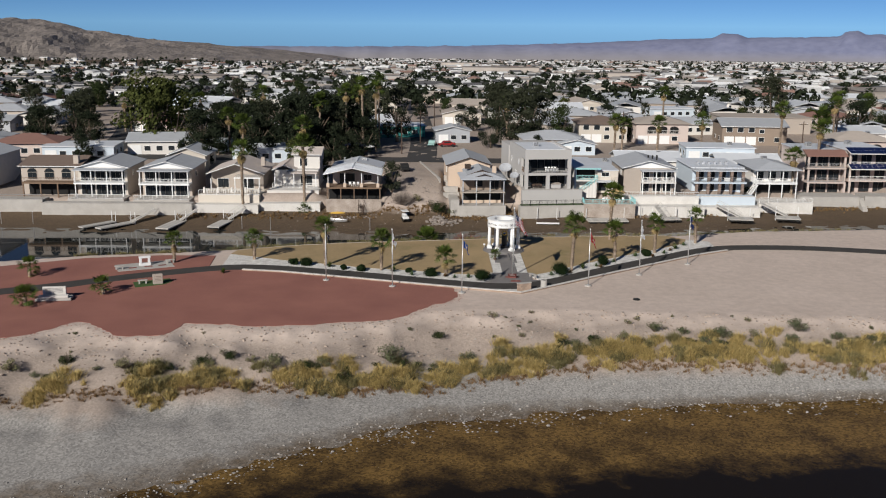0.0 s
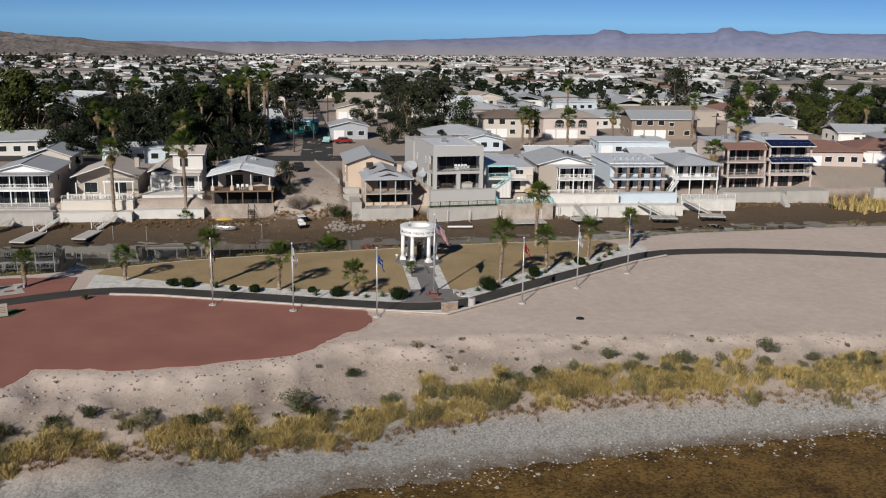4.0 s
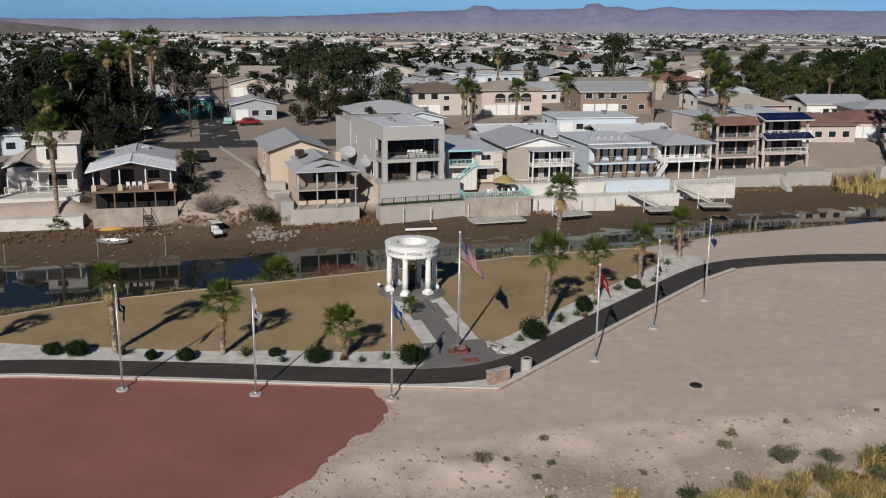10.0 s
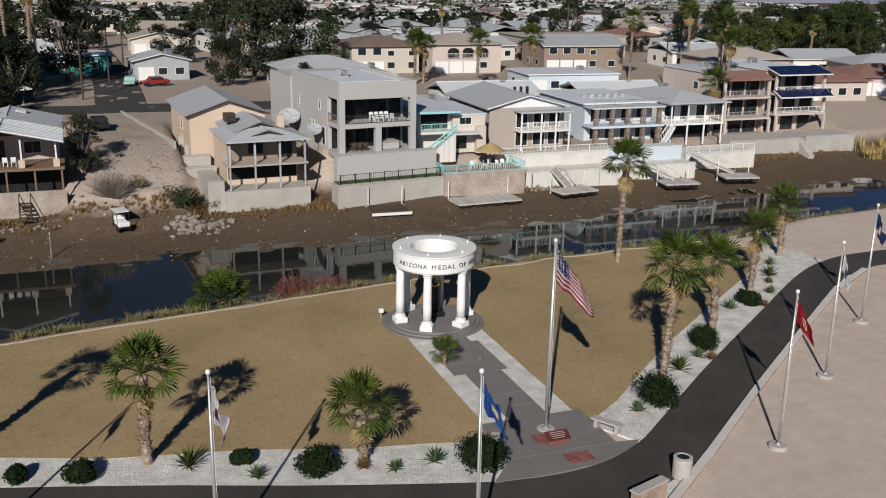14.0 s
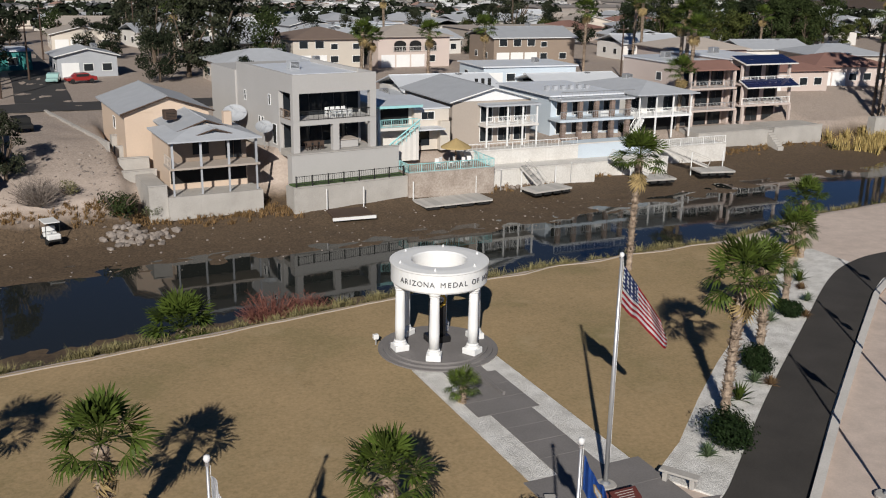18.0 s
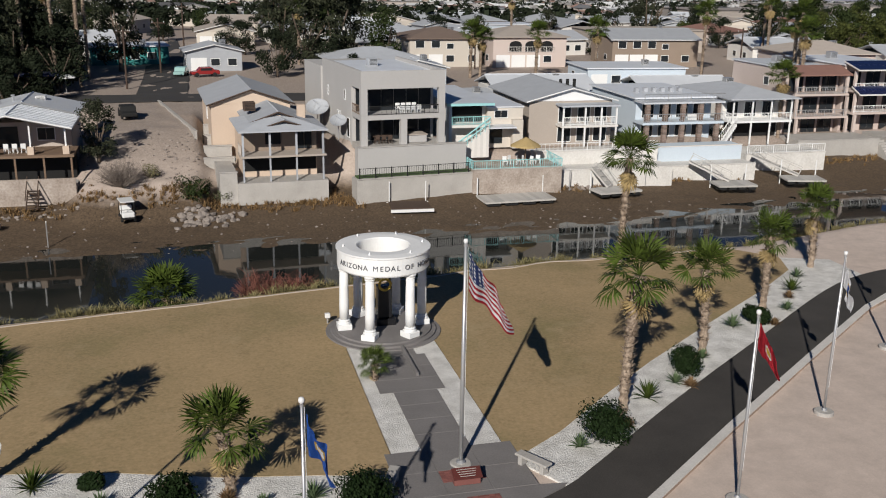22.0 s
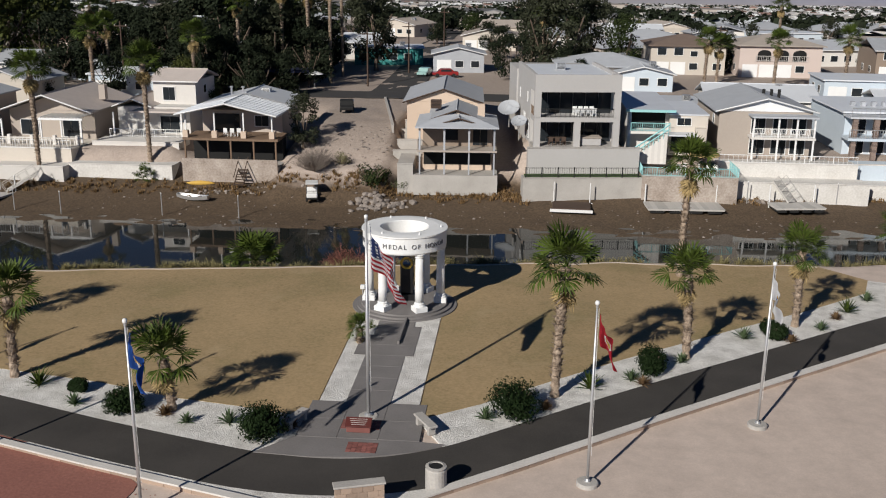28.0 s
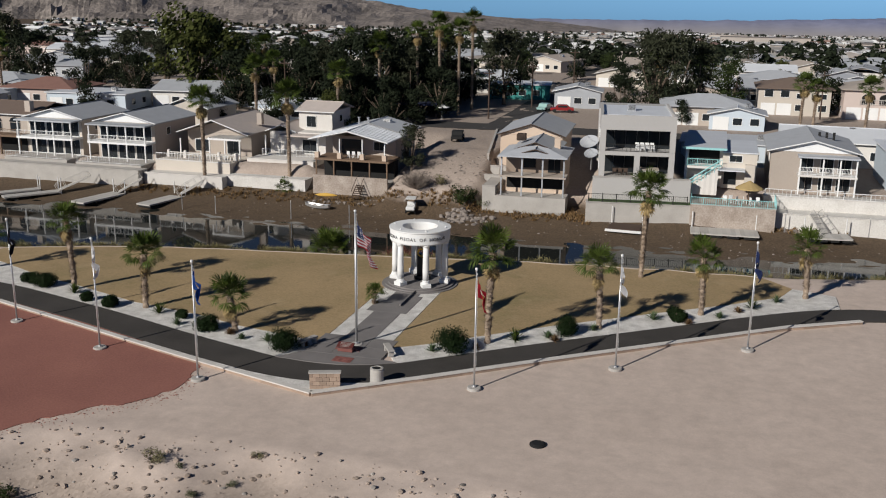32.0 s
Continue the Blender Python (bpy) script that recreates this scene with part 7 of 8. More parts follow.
SPOTS = [(-39.5, 98, 0, 0, 1.6), (-34, 106, 0, 0, 1.5), (-46, 103, 0, 0, 1.5), (-33.5, 87, 0, 3, 1.3), (-38, 88, 0, 0, 0.95), (-44, 92, 0, 3, 1.3), (-18.6, 56.2, 0, 4, 0.52), (-80, 104, 0, 2, 2.5), (-75, 107, 0, 2, 2.1), (-104, 118, 0, 4, 1.0), (-110, 112, 0, 0, 1.0), (-98, 112, 0, 0, 0.9), (-47, 100, 0, 0, 1.1), (-42, 106, 0, 0, 1.15), (-52, 108, 0, 4, 1.0), (-20, 122, 0, 4, 1.2), (-32, 118, 0, 4, 1.25), (-40, 126, 0, 0, 1.1), (14, 116, 0, 4, 1.25), (18, 122, 0, 4, 1.1), (8, 140, 0, 4, 1.2)]
SPOTS += [(-62, 112, 0, 0, 1.2), (110, 140, 0, 0, 1.1), (125, 145, 0, 2, 1.3), (140, 150, 0, 2, 1.3), (155, 150, 0, 0, 1.2), (95, 165, 0, 4, 1.3), (120, 128, 0, 2, 1.1), (134, 132, 0, 2, 1.2), (148, 135, 0, 1, 1.0), (165, 142, 0, 2, 1.3), (-130, 120, 0, 0, 1.3), (-145, 130, 0, 4, 1.3), (-62, 96, 0, 3, 1.2), (42, 128, 0, 3, 1.1), (-90, 84, 0, 3, 1.0), (-120, 80, 0, 3, 1.2)]
for k in range(30):
    SPOTS.append((rnd.uniform(-72, -26), rnd.uniform(96, 140), 0, rnd.choice((0, 0, 3, 4, 3)), rnd.uniform(0.7, 1.05)))
for k in range(18):
    SPOTS.append((rnd.uniform(-70, -26), rnd.uniform(86, 112), 0, rnd.choice((0, 0, 3)), rnd.uniform(0.85, 1.2)))
for k in range(10):
    SPOTS.append((rnd.uniform(-70, -20), rnd.uniform(68, 88), 0, rnd.choice((3, 2, 3)), rnd.uniform(0.6, 1.0)))
for k in range(12):
    SPOTS.append((rnd.uniform(-130, -80), rnd.uniform(110, 170), 0, rnd.choice((0, 4, 3)), rnd.uniform(0.6, 0.9)))
for k in range(26):
    x = rnd.uniform(112, 215)
    SPOTS.append((x, 128 + 0.1 * (x - 112) + rnd.uniform(0, 34), 0, rnd.choice((1, 2, 1, 0)), rnd.uniform(0.75, 1.15)))
SPOTS += [(9.8, 117, 0, 4, 1.15), (4.5, 112, 0, 0, 0.8), (13.5, 113, 0, 3, 1.0), (24, 121, 0, 1, 0.9), (16, 104, 0, 3, 0.7)]
for k in range(105):
    y = rnd.uniform(140, 245)
    x = rnd.uniform(-0.72 * y - 40, 0.72 * y + 60)
    if abs(x + 14) < 7 and y < 180:
        continue
    left = x < 20
    SPOTS.append((x, y, 0, rnd.choice((0, 0, 4, 1, 3) if left else (0, 2, 3, 3, 4)), rnd.uniform(0.55, 0.95) * (1.0 if left else 0.85)))
for x, y, _, k, s in SPOTS:
    copy_thing(TREES[k], Matrix.Translation((x, y, ground_z(x, y))) @ Matrix.Rotation(rnd.uniform(0, 6.28), 4, "Z") @ Matrix.Scale(s, 4))
for b in TREES:
    for o in (*b.children_recursive, b):
        bpy.data.objects.remove(o)

# ---------------------------------------------------------------- town behind the waterfront
def street(name, pts, w, m="street"):
    line = smooth_line(pts, 8)
    a, b = offset(line, w / 2), offset(line, -w / 2)
    bm = bmesh.new()
    A = [bm.verts.new((p[0], p[1], ground_z(p[0], p[1]) + 0.06)) for p in a]
    B = [bm.verts.new((p[0], p[1], ground_z(p[0], p[1]) + 0.06)) for p in b]
    for i in range(len(A) - 1):
        bm.faces.new((A[i], B[i], B[i + 1], A[i + 1]))
    bmesh.ops.recalc_face_normals(bm, faces=bm.faces[:])
    bmesh.ops.solidify(bm, geom=bm.faces[:], thickness=0.05)
    tagged(mesh_ob("road", bm, M[m]), "worn grey asphalt street between the houses", "road", kind="structure")


street("road", [(-140, 93), (-60, 91), (-25, 90), (-12, 90), (20, 89), (60, 94), (110, 99)], 7.5)
street("road", [(-13, 94), (-13, 130), (-16, 220), (-20, 400)], 7)
street("road", [(-90, 97), (-97, 140), (-125, 240), (-165, 400)], 8)


def plain_window(parent, x, z, w, h, rz=0, off=0.0):
    """Framed pane as one mesh, for houses that stay far off."""
    bm = bmesh.new()
    box(bm, -w / 2 - 0.08, w / 2 + 0.08, -0.04, 0.0, -0.08, h + 0.08)
    box(bm, -w / 2, w / 2, -0.055, -0.041, 0, h, mi=1)
    o = part("window", bm, [M["white"], M["glass"]], parent)
    o.matrix_basis = pose(x, 0, z) if not rz else pose(off, x, z, 0, 0, rz)


def town_house(W, D, H, m, rm, kind, label, garage=2, glazed=True):
    h = thing("house", label, "house", (0, -600, -40), group="houses in the town")
    part("wall", bbox(-W / 2, W / 2, 0, D, -0.8, H), M[m], h)
    if kind == "gable_x":
        gable(h, -W / 2, W / 2, 0, D, H + 0.05, D * 0.14, rm, False, 0.5)
    elif kind == "gable_y":
        gable(h, -W / 2, W / 2, 0, D, H + 0.05, W * 0.13, rm, True, 0.5)
        gable_end(h, -W / 2, W / 2, -0.02, H, W * 0.12, m)
    elif kind == "hip":
        hip(h, -W / 2, W / 2, 0, D, H + 0.05, 1.7, rm, 0.6)
    else:
        part("roof", bbox(-W / 2 - 0.3, W / 2 + 0.3, -0.3, D + 0.3, H, H + 0.2), M[rm], h)
    for k in range(garage):
        g = part("garage_door", bbox(-W / 2 + 0.6 + k * 2.9, -W / 2 + 3.2 + k * 2.9, -0.06, -0.01, 0, 2.2), M["white"], h, "white panelled garage door")
    x = -W / 2 + 1.2 + garage * 2.9
    while glazed and x < W / 2 - 1:
        plain_window(h, x + 0.5, 0.9, 1.4, 1.1)
        if H > 4.5 and "arched" not in label and int(x * 10) % 3:
            plain_window(h, x + 0.5, 3.2, 1.2, 0.9)
        x += 2.8 if H < 4.5 else 4.1
    if H > 4.5 and "arched" not in label:
        for k in range(garage):
            plain_window(h, -W / 2 + 1.9 + k * 2.9, 3.4, 1.5, 1.2)
    if "arched" in label:
        for k in range(3):
            x = -2.8 + 3.0 * k
            bm = bmesh.new()
            arc = [(x + 1.15, 2.75), (x + 1.15, 4.0)] + [(x + 1.15 * math.cos(math.pi * i / 8), 4.0 + 0.7 * math.sin(math.pi * i / 8)) for i in range(1, 8)] + [(x - 1.15, 4.0), (x - 1.15, 2.75)]
            A = [bm.verts.new((p, -0.09, q)) for p, q in arc]
            B = [bm.verts.new((p, -0.01, q)) for p, q in arc]
            bm.faces.new(A[::-1])
            for i in range(len(arc) - 1):
                bm.faces.new((A[i], A[i + 1], B[i + 1], B[i]))
            # flat arch on the wall; the loggia's shade is put into its colour
            part("arched_opening", bm, M["dark"], h, "dark arched panel painted as loggia shade")
        rail(h, (-4.2, -0.2), (4.6, -0.2), 2.75, 0.9, "offwhite", 0.3)
    for y in (D * 0.3, D * 0.7):
        plain_window(h, y, 1.0, 1.2, 1.0, -90, -W / 2)
        plain_window(h, y, 1.0, 1.2, 1.0, 90, W / 2)
    ac_unit(h, W * 0.2, D * 0.5, H + (0.2 if kind == "flat" else 0.9), 0.5, "steel")
    return h


TH = [
    town_house(14, 11, 3.2, "offwhite", "white_roof", "gable_x", "low white mobile home with pale metal roof", 0),
    town_house(15, 12, 3.3, "tan", "shingle", "hip", "tan single-storey house with grey hip roof", 2),
    town_house(12, 14, 3.2, "cream", "beige_roof", "gable_y", "cream single-storey house with beige tile roof", 2),
    town_house(16, 10, 3.0, "paleblue", "white_roof", "flat", "pale low house with flat white roof", 1),
    town_house(15, 12, 3.2, "pinkish", "red_roof", "hip", "pinkish house with red tile roof", 2),
    town_house(15, 11, 3.1, "offwhite", "shingle", "gable_x", "white house with grey shingle roof", 1),
    town_house(14, 12, 5.4, "pinkish", "beige_roof", "hip", "pinkish-beige two-storey house with arched loggia and garages", 3),
    town_house(13, 12, 5.0, "cream", "brown_roof", "hip", "cream two-storey house with brown roof", 2),
    town_house(17, 12, 4.9, "wood_tan", "shingle", "gable_x", "brown and cream house with three garage doors", 3),
    town_house(26, 14, 4.6, "tan", "tan", "flat", "large plain tan box building", 0, False),
    town_house(13, 9, 3.0, "teal", "white_roof", "flat", "long teal-green shed with pale roof", 0),
    town_house(9, 8, 2.6, "paleblue", "white_roof", "gable_y", "open pale carport with white gable roof", 1),
    town_house(9, 8, 3.2, "shingle", "shingle", "gable_y", "dark grey garage with white door", 1),
]
PLACED = [(35.5, 124, 7, 0), (51, 122, 6, 0), (75.5, 121, 8, -4), (88, 148, 9, 0), (104, 122, 0, -5), (124, 108, 5, -8), (96, 76, 4, -6), (-19, 132, 10, 8), (-5.0, 121, 12, 5), (20, 104, 1, 4), (25, 100, 11, 0), (112, 78, 4, -10), (126, 92, 1, -14)]
PLACED += [(58, 92, 3, -4), (-62, 101, 3, 5), (-45, 118, 0, 4), (-76, 96, 5, 8), (-106, 90, 4, 6), (-122, 96, 1, 4), (-118, 80, 3, 0), (-92, 86, 3, 5), (-48, 84, 3, 6), (25, 74, 3, 0), (38, 78, 0, -3), (62, 82, 0, -4), (90, 88, 6, -6)]
rnd = random.Random(31)
for j in range(7):
    y0 = 145 + j * 24
    x = -0.72 * y0 - 60
    while x < 0.72 * y0 + 90:
        x += rnd.uniform(17, 23)
        if min(abs(x + 13 + 0.02 * (y0 - 100)), abs(x + 90 + 0.24 * (y0 - 97))) < 11 or (70 < x < 108 and 130 < y0 < 172) or rnd.random() < 0.1:
            continue
        PLACED.append((x, y0 + rnd.uniform(-6, 6), rnd.choice((0, 0, 1, 3, 1, 5, 1, 2, 4, 5, 5, 0, 12, 2, 12)), rnd.choice((0, 90, 90, 12, -10, 80, 25, -20))))
for x, y, k, rz in PLACED:
    copy_thing(TH[k], pose(x, y, ground_z(x, y) + 0.05, 0, 0, rz))
def carport(x, y, w, d, rz, label):
    c = thing("carport", label, "carport", (x, y, ground_z(x, y)), rz)
    part("canopy", bbox(-w / 2, w / 2, -d / 2, d / 2, 2.6, 2.72, bev=0.02), M["navy"], c)
    part("valance", bbox(-w / 2, w / 2, -d / 2 - 0.04, -d / 2, 2.35, 2.72), M["navy"], c)
    for px in (-w / 2 + 0.15, 0.0, w / 2 - 0.15):
        for py in (-d / 2 + 0.15, d / 2 - 0.15):
            part("post", bbox(px - 0.05, px + 0.05, py - 0.05, py + 0.05, 0, 2.6), M["darkwood"], c)


M["navy"] = mat("navy_canvas", (0.022, 0.03, 0.075), (0.014, 0.019, 0.045), 0.6, 8, rough=0.8, bump=0.1)
carport(-31.0, 99.5, 8.2, 7.0, 4, "dark blue canvas carport under the dark trees")
um = thing("patio_umbrella", "white patio umbrella beside the tall palms", "umbrella", (-25.9, 97.0, ground_z(-25.9, 97)), 20)
part("pole", lathe([(0.03, 0), (0.03, 2.55)], 8), M["steel"], um)
part("canopy", lathe([(1.5, 2.12), (1.45, 2.2), (0.7, 2.5), (0.03, 2.62)], 8), M["white"], um)
part("base", lathe([(0.3, 0), (0.28, 0.08), (0.05, 0.1)], 12), M["concrete"], um)
for b in TH:
    for o in (*b.children_recursive, b):
        bpy.data.objects.remove(o)


def far_town():
    """The dense far town as one joined mesh of small houses with pitched or flat roofs."""
    rnd = random.Random(8)
    names = ["far_white", "far_tan", "far_tan", "far_white", "far_dark", "far_red", "far_tan", "far_white", "far_grey"]
    vs, fs, mi = [], [], []

    def add(x, y, z, w, d, h, rise, wm, rm, ang):
        k = len(vs)
        ca, sa = math.cos(ang), math.sin(ang)

        def P(px, py, pz):
            vs.append((x + px * ca - py * sa, y + px * sa + py * ca, z + pz))
        for pz in (-1.5, h):
            for px, py in ((-w, -d), (w, -d), (w, d), (-w, d)):
                P(px, py, pz)
        o = 0.5
        for px, py in ((-w - o, -d - o), (w + o, -d - o), (w + o, d + o), (-w - o, d + o)):
            P(px, py, h)
        P(-w - o, 0, h + rise)
        P(w + o, 0, h + rise)
        for q in ((0, 1, 5, 4), (1, 2, 6, 5), (2, 3, 7, 6), (3, 0, 4, 7)):
            fs.append([k + i for i in q])
            mi.append(wm)
        for q in ((8, 9, 13, 12), (10, 11, 12, 13), (9, 10, 13), (11, 8, 12)):
            fs.append([k + i for i in q])
            mi.append(rm)
        # dark openings on the front
        for wx in (-w * 0.55, w * 0.1, w * 0.6):
            kk = len(vs)
            for px, pz in ((wx - 0.6, 0.9), (wx + 0.6, 0.9), (wx + 0.6, 2.0), (wx - 0.6, 2.0)):
                P(px, -d - 0.05, pz)
            fs.append([kk, kk + 1, kk + 2, kk + 3])
            mi.append(9)

    y = 312.0
    while y < 3350:
        gx = 16 if y < 600 else 21 if y < 1200 else 34
        gy = 20 if y < 600 else 27 if y < 1200 else 48
        x = -0.72 * y - 120
        while x < 0.72 * y + 150:
            x += rnd.uniform(0.75, 1.35) * gx
            if rnd.random() < (0.12 if y < 1200 else 0.35) + (0.5 if x < -380 and y > 900 else 0):
                continue
            yy = y + rnd.uniform(-8, 8)
            if ground_z(x, yy) + FAR_SLOPE * (yy - 200) > 60:
                continue
            rm = rnd.choice((3, 7, 4, 8, 0, 6, 8, 5, 4, 4, 3, 7))
            add(x, yy, ground_z(x, yy), rnd.uniform(3.6, 7.5), rnd.uniform(3, 5), rnd.uniform(2.6, 3.4) if rnd.random() < 0.92 else 5, rnd.choice((0.1, 1.2, 1.6)), rnd.choice((0, 0, 1, 2, 7)), rm, rnd.choice((0, 0.15, 0.3, -0.2, 1.57, 1.4, 1.7)))
        y += gy
    # a few large flat buildings
    for x, y, w, d, h in ((230, 330, 42, 16, 6), (330, 420, 30, 14, 7), (60, 900, 40, 12, 8), (150, 760, 30, 12, 6), (-180, 520, 30, 12, 6), (430, 600, 40, 14, 7), (30, 1500, 28, 10, 7)):
        add(x, y, ground_z(x, y), w, d, h, 0.1, 1, 6, 0.02)
    me = bpy.data.meshes.new("far_houses")
    me.from_pydata(vs, [], fs)
    for n in names:
        me.materials.append(M[n])
    me.materials.append(M["dark"])
    me.polygons.foreach_set("material_index", mi)
    tagged(new("far_houses", me), "dense far town of low pale-roofed houses", "town", kind="stuff")


M["far_grey"] = mat("weathered_roof", (0.42, 0.40, 0.38), (0.30, 0.285, 0.27), 0.1, 1.0, bump=0.0, island=0.35)
M["far_white"] = mat("faded_white_roof", (0.74, 0.74, 0.74), (0.58, 0.58, 0.575), 0.1, 1.0, bump=0.0, island=0.3)
M["far_tan"] = mat("faded_tan_roof", (0.44, 0.39, 0.35), (0.32, 0.285, 0.255), 0.1, 1.0, bump=0.0, island=0.35)
M["far_dark"] = mat("dark_shingle_roof", (0.15, 0.15, 0.155), (0.09, 0.09, 0.095), 0.1, 1.0, bump=0.0, island=0.35)
M["far_red"] = mat("faded_red_roof", (0.30, 0.19, 0.155), (0.21, 0.135, 0.11), 0.1, 1.0, bump=0.0, island=0.3)
far_town()


def far_trees():
    rnd = random.Random(9)
    vs, fs = [], []
    n = 0
    while n < 6400:
        y = 238 + (rnd.random() ** 1.45) * 2950
        x = rnd.uniform(-0.72 * y - 100, 0.72 * y + 130)
        if noise.noise((x * 0.008, y * 0.008, 5)) + (0.2 if x < 0 else 0) < -0.05 and rnd.random() < 0.75:
            continue
        n += 1
        z = ground_z(x, y)
        h = rnd.uniform(3, 7.5)
        r = h * rnd.uniform(0.32, 0.55)
        for _ in range(56):
            d = Vector((rnd.gauss(0, 1), rnd.gauss(0, 1), rnd.gauss(0, 1))).normalized()
            p = Vector((x, y, z + h * 0.58)) + Vector((d.x * r, d.y * r, d.z * h * 0.45)) * rnd.uniform(0.5, 1.0)
            t = d.orthogonal().normalized()
            b = d.cross(t)
            s = r * rnd.uniform(0.16, 0.34)
            k = len(vs)
            vs += [tuple(p + t * s), tuple(p + b * s), tuple(p - t * s), tuple(p - b * s)]
            fs.append((k, k + 1, k + 2, k + 3))
    me = bpy.data.meshes.new("far_trees")
    me.from_pydata(vs, [], fs)
    me.materials.append(M["leaf_dark"])
    tagged(new("far_trees", me), "scattered dark trees across the far town", "trees", kind="stuff")


far_trees()

# ---------------------------------------------------------------- far mountains
def mountains():
    # bearing and height of the crest line above the eye's level, in degrees
    crest = [(-45, -1.2), (-20, -1.3), (-5.5, -1.3), (1, -1.22), (5, -1.1), (9, -0.95), (13, -0.72), (15.8, -0.62), (16.3, -0.36), (17.2, -0.36), (17.7, -0.58), (20.5, -0.50), (22.5, -0.44), (22.8, -0.17), (23.4, -0.13), (23.8, -0.38), (24.6, -0.28), (25.5, -0.48), (27.4, -0.28), (28.5, -0.40), (32, -0.36), (38, -0.33), (45, -0.6)]
    bm = bmesh.new()
    cols = []
    for i in range(460):
        b = -46 + 92 * i / 459
        e = lerp_table(b, crest) + 0.05 * noise.noise((b * 0.9, 0, 0)) + 0.03 * noise.noise((b * 3.1, 0, 4))
        zc = 30 + 4300 * math.tan(radians(e))
        col = []
        for j in range(15):
            t = j / 12
            r = 3500 + 66 * j
            x, y = r * math.sin(radians(b)), -110 + r * math.cos(radians(b))
            base = -150
            f = (0.25 * t + 0.75 * step(t, 0.45, 1)) if t <= 1 else 1 - 0.5 * (t - 1)
            mid = 1 - abs(2 * min(t, 1) - 1)
            ridge = 1 - 2 * abs(noise.noise((x * 0.004, y * 0.002, 2)))
            z = base + (zc - base) * f + mid * (14 * ridge + 8 * noise.noise((x * 0.012, y * 0.006, 6)))
            col.append(bm.verts.new((x, y, z)))
        cols.append(col)
    for a, b in zip(cols, cols[1:]):
        for j in range(14):
            bm.faces.new((a[j], b[j], b[j + 1], a[j + 1]))
    tagged(mesh_ob("mountains", bm, M["mountain"], smooth=True), "desert mountain range on the horizon with haze painted in as mauve", "mountains", kind="structure")


mountains()


def rocky_range():
    """Bare rocky range rising beyond the town's western edge."""
    ridge = [(-75, 40), (-55, 60), (-40, 64), (-32, 52), (-27, 30), (-24, 19), (-22, 15), (-20, -4), (-16.5, -21), (-12, -38), (-8, -52), (-4, -75)]
    bm = bmesh.new()
    cols = []
    for i in range(260):
        az = -75 + 71 * i / 259
        top = lerp_table(az, ridge) + 5 * noise.noise((az * 0.5, 0, 3))
        col = []
        for j in range(30):
            t = j / 22
            r = 1650 + 950 * t
            x, y = r * math.sin(radians(az)), -90 + r * math.cos(radians(az))
            crag = 1 - abs(noise.noise((x * 0.006, y * 0.006, 2))) * 2
            crag += 0.6 * (1 - abs(noise.noise((x * 0.016, y * 0.016, 5))) * 2) + 0.3 * noise.noise((x * 0.04, y * 0.04, 8))
            f = step(t, 0, 1) if t <= 1 else 1 - 0.8 * (t - 1)
            z = -70 + (top + 70) * f + crag * 22 * min(1, 3.0 * t * max(0.25, 1 - t)) * max(0, top + 70) / 100
            col.append(bm.verts.new((x, y, z)))
        cols.append(col)
    for a, b in zip(cols, cols[1:]):
        for j in range(29):
            bm.faces.new((a[j], b[j], b[j + 1], a[j + 1]))
    M["crag"] = mat("rocky_slope", (0.29, 0.25, 0.225), (0.125, 0.11, 0.10), 0.02, 0.12, bump=0.6, amount=1.3, dist=4.0)
    tagged(mesh_ob("mountains", bm, M["crag"]), "bare grey-brown rocky range beyond the town", "mountains", kind="structure")


rocky_range()


def car(x, y, rz, m, label, z=None, truck=False):
    z = ground_z(x, y) + 0.12 if z is None else z
    c = thing("car", label, "car", (x, y, z), rz, group="parked cars")
    bm = bmesh.new()
    prof = [(-2.2, 0.35), (-2.25, 0.75), (-1.3, 0.88), (-0.75, 1.42), (0.9, 1.45), (1.5, 0.95), (2.2, 0.9), (2.25, 0.35)]
    A = [bm.verts.new((px, -0.85, pz)) for px, pz in prof]
    B = [bm.verts.new((px, 0.85, pz)) for px, pz in prof]
    bm.faces.new(A)
    bm.faces.new(B[::-1])
    for i in range(8):
        bm.faces.new((A[i], B[i], B[(i + 1) % 8], A[(i + 1) % 8]))
    bmesh.ops.recalc_face_normals(bm, faces=bm.faces[:])
    bmesh.ops.bevel(bm, geom=bm.edges[:], offset=0.06, segments=1, affect="EDGES")
    part("body", bm, M[m], c)
    for s in (-0.87, 0.87):
        part("side_window", bbox(-0.8, 1.0, s - 0.02, s + 0.02, 0.95, 1.32), M["glass"], c)
    for wx in (-1.4, 1.4):
        for wy in (-0.8, 0.8):
            bm = bmesh.new()
            rod(bm, (wx, wy - 0.12, 0.32), (wx, wy + 0.12, 0.32), 0.33, 14)
            part("wheel", bm, M["rubber"], c)


for x, y, rz, m, lab in ((-6.8, 113.5, 10, "car_red", "red car parked by the dark garage"), (-10.5, 115.5, 80, "car_teal", "pale teal covered boat trailer by the garage"), (100, 112, 20, "car_white", "white car parked under the palms"), (94, 110, 25, "rubber", "black car parked under the palms"), (-83, 100, 80, "car_red", "red car on the side street"), (-16.5, 73, 100, "rubber", "black pickup parked on the empty lot"), (48, 98, 0, "car_white", "white car on a driveway"), (-104, 104, 10, "car_white", "white car on the side street")):
    car(x, y, rz, m, lab)


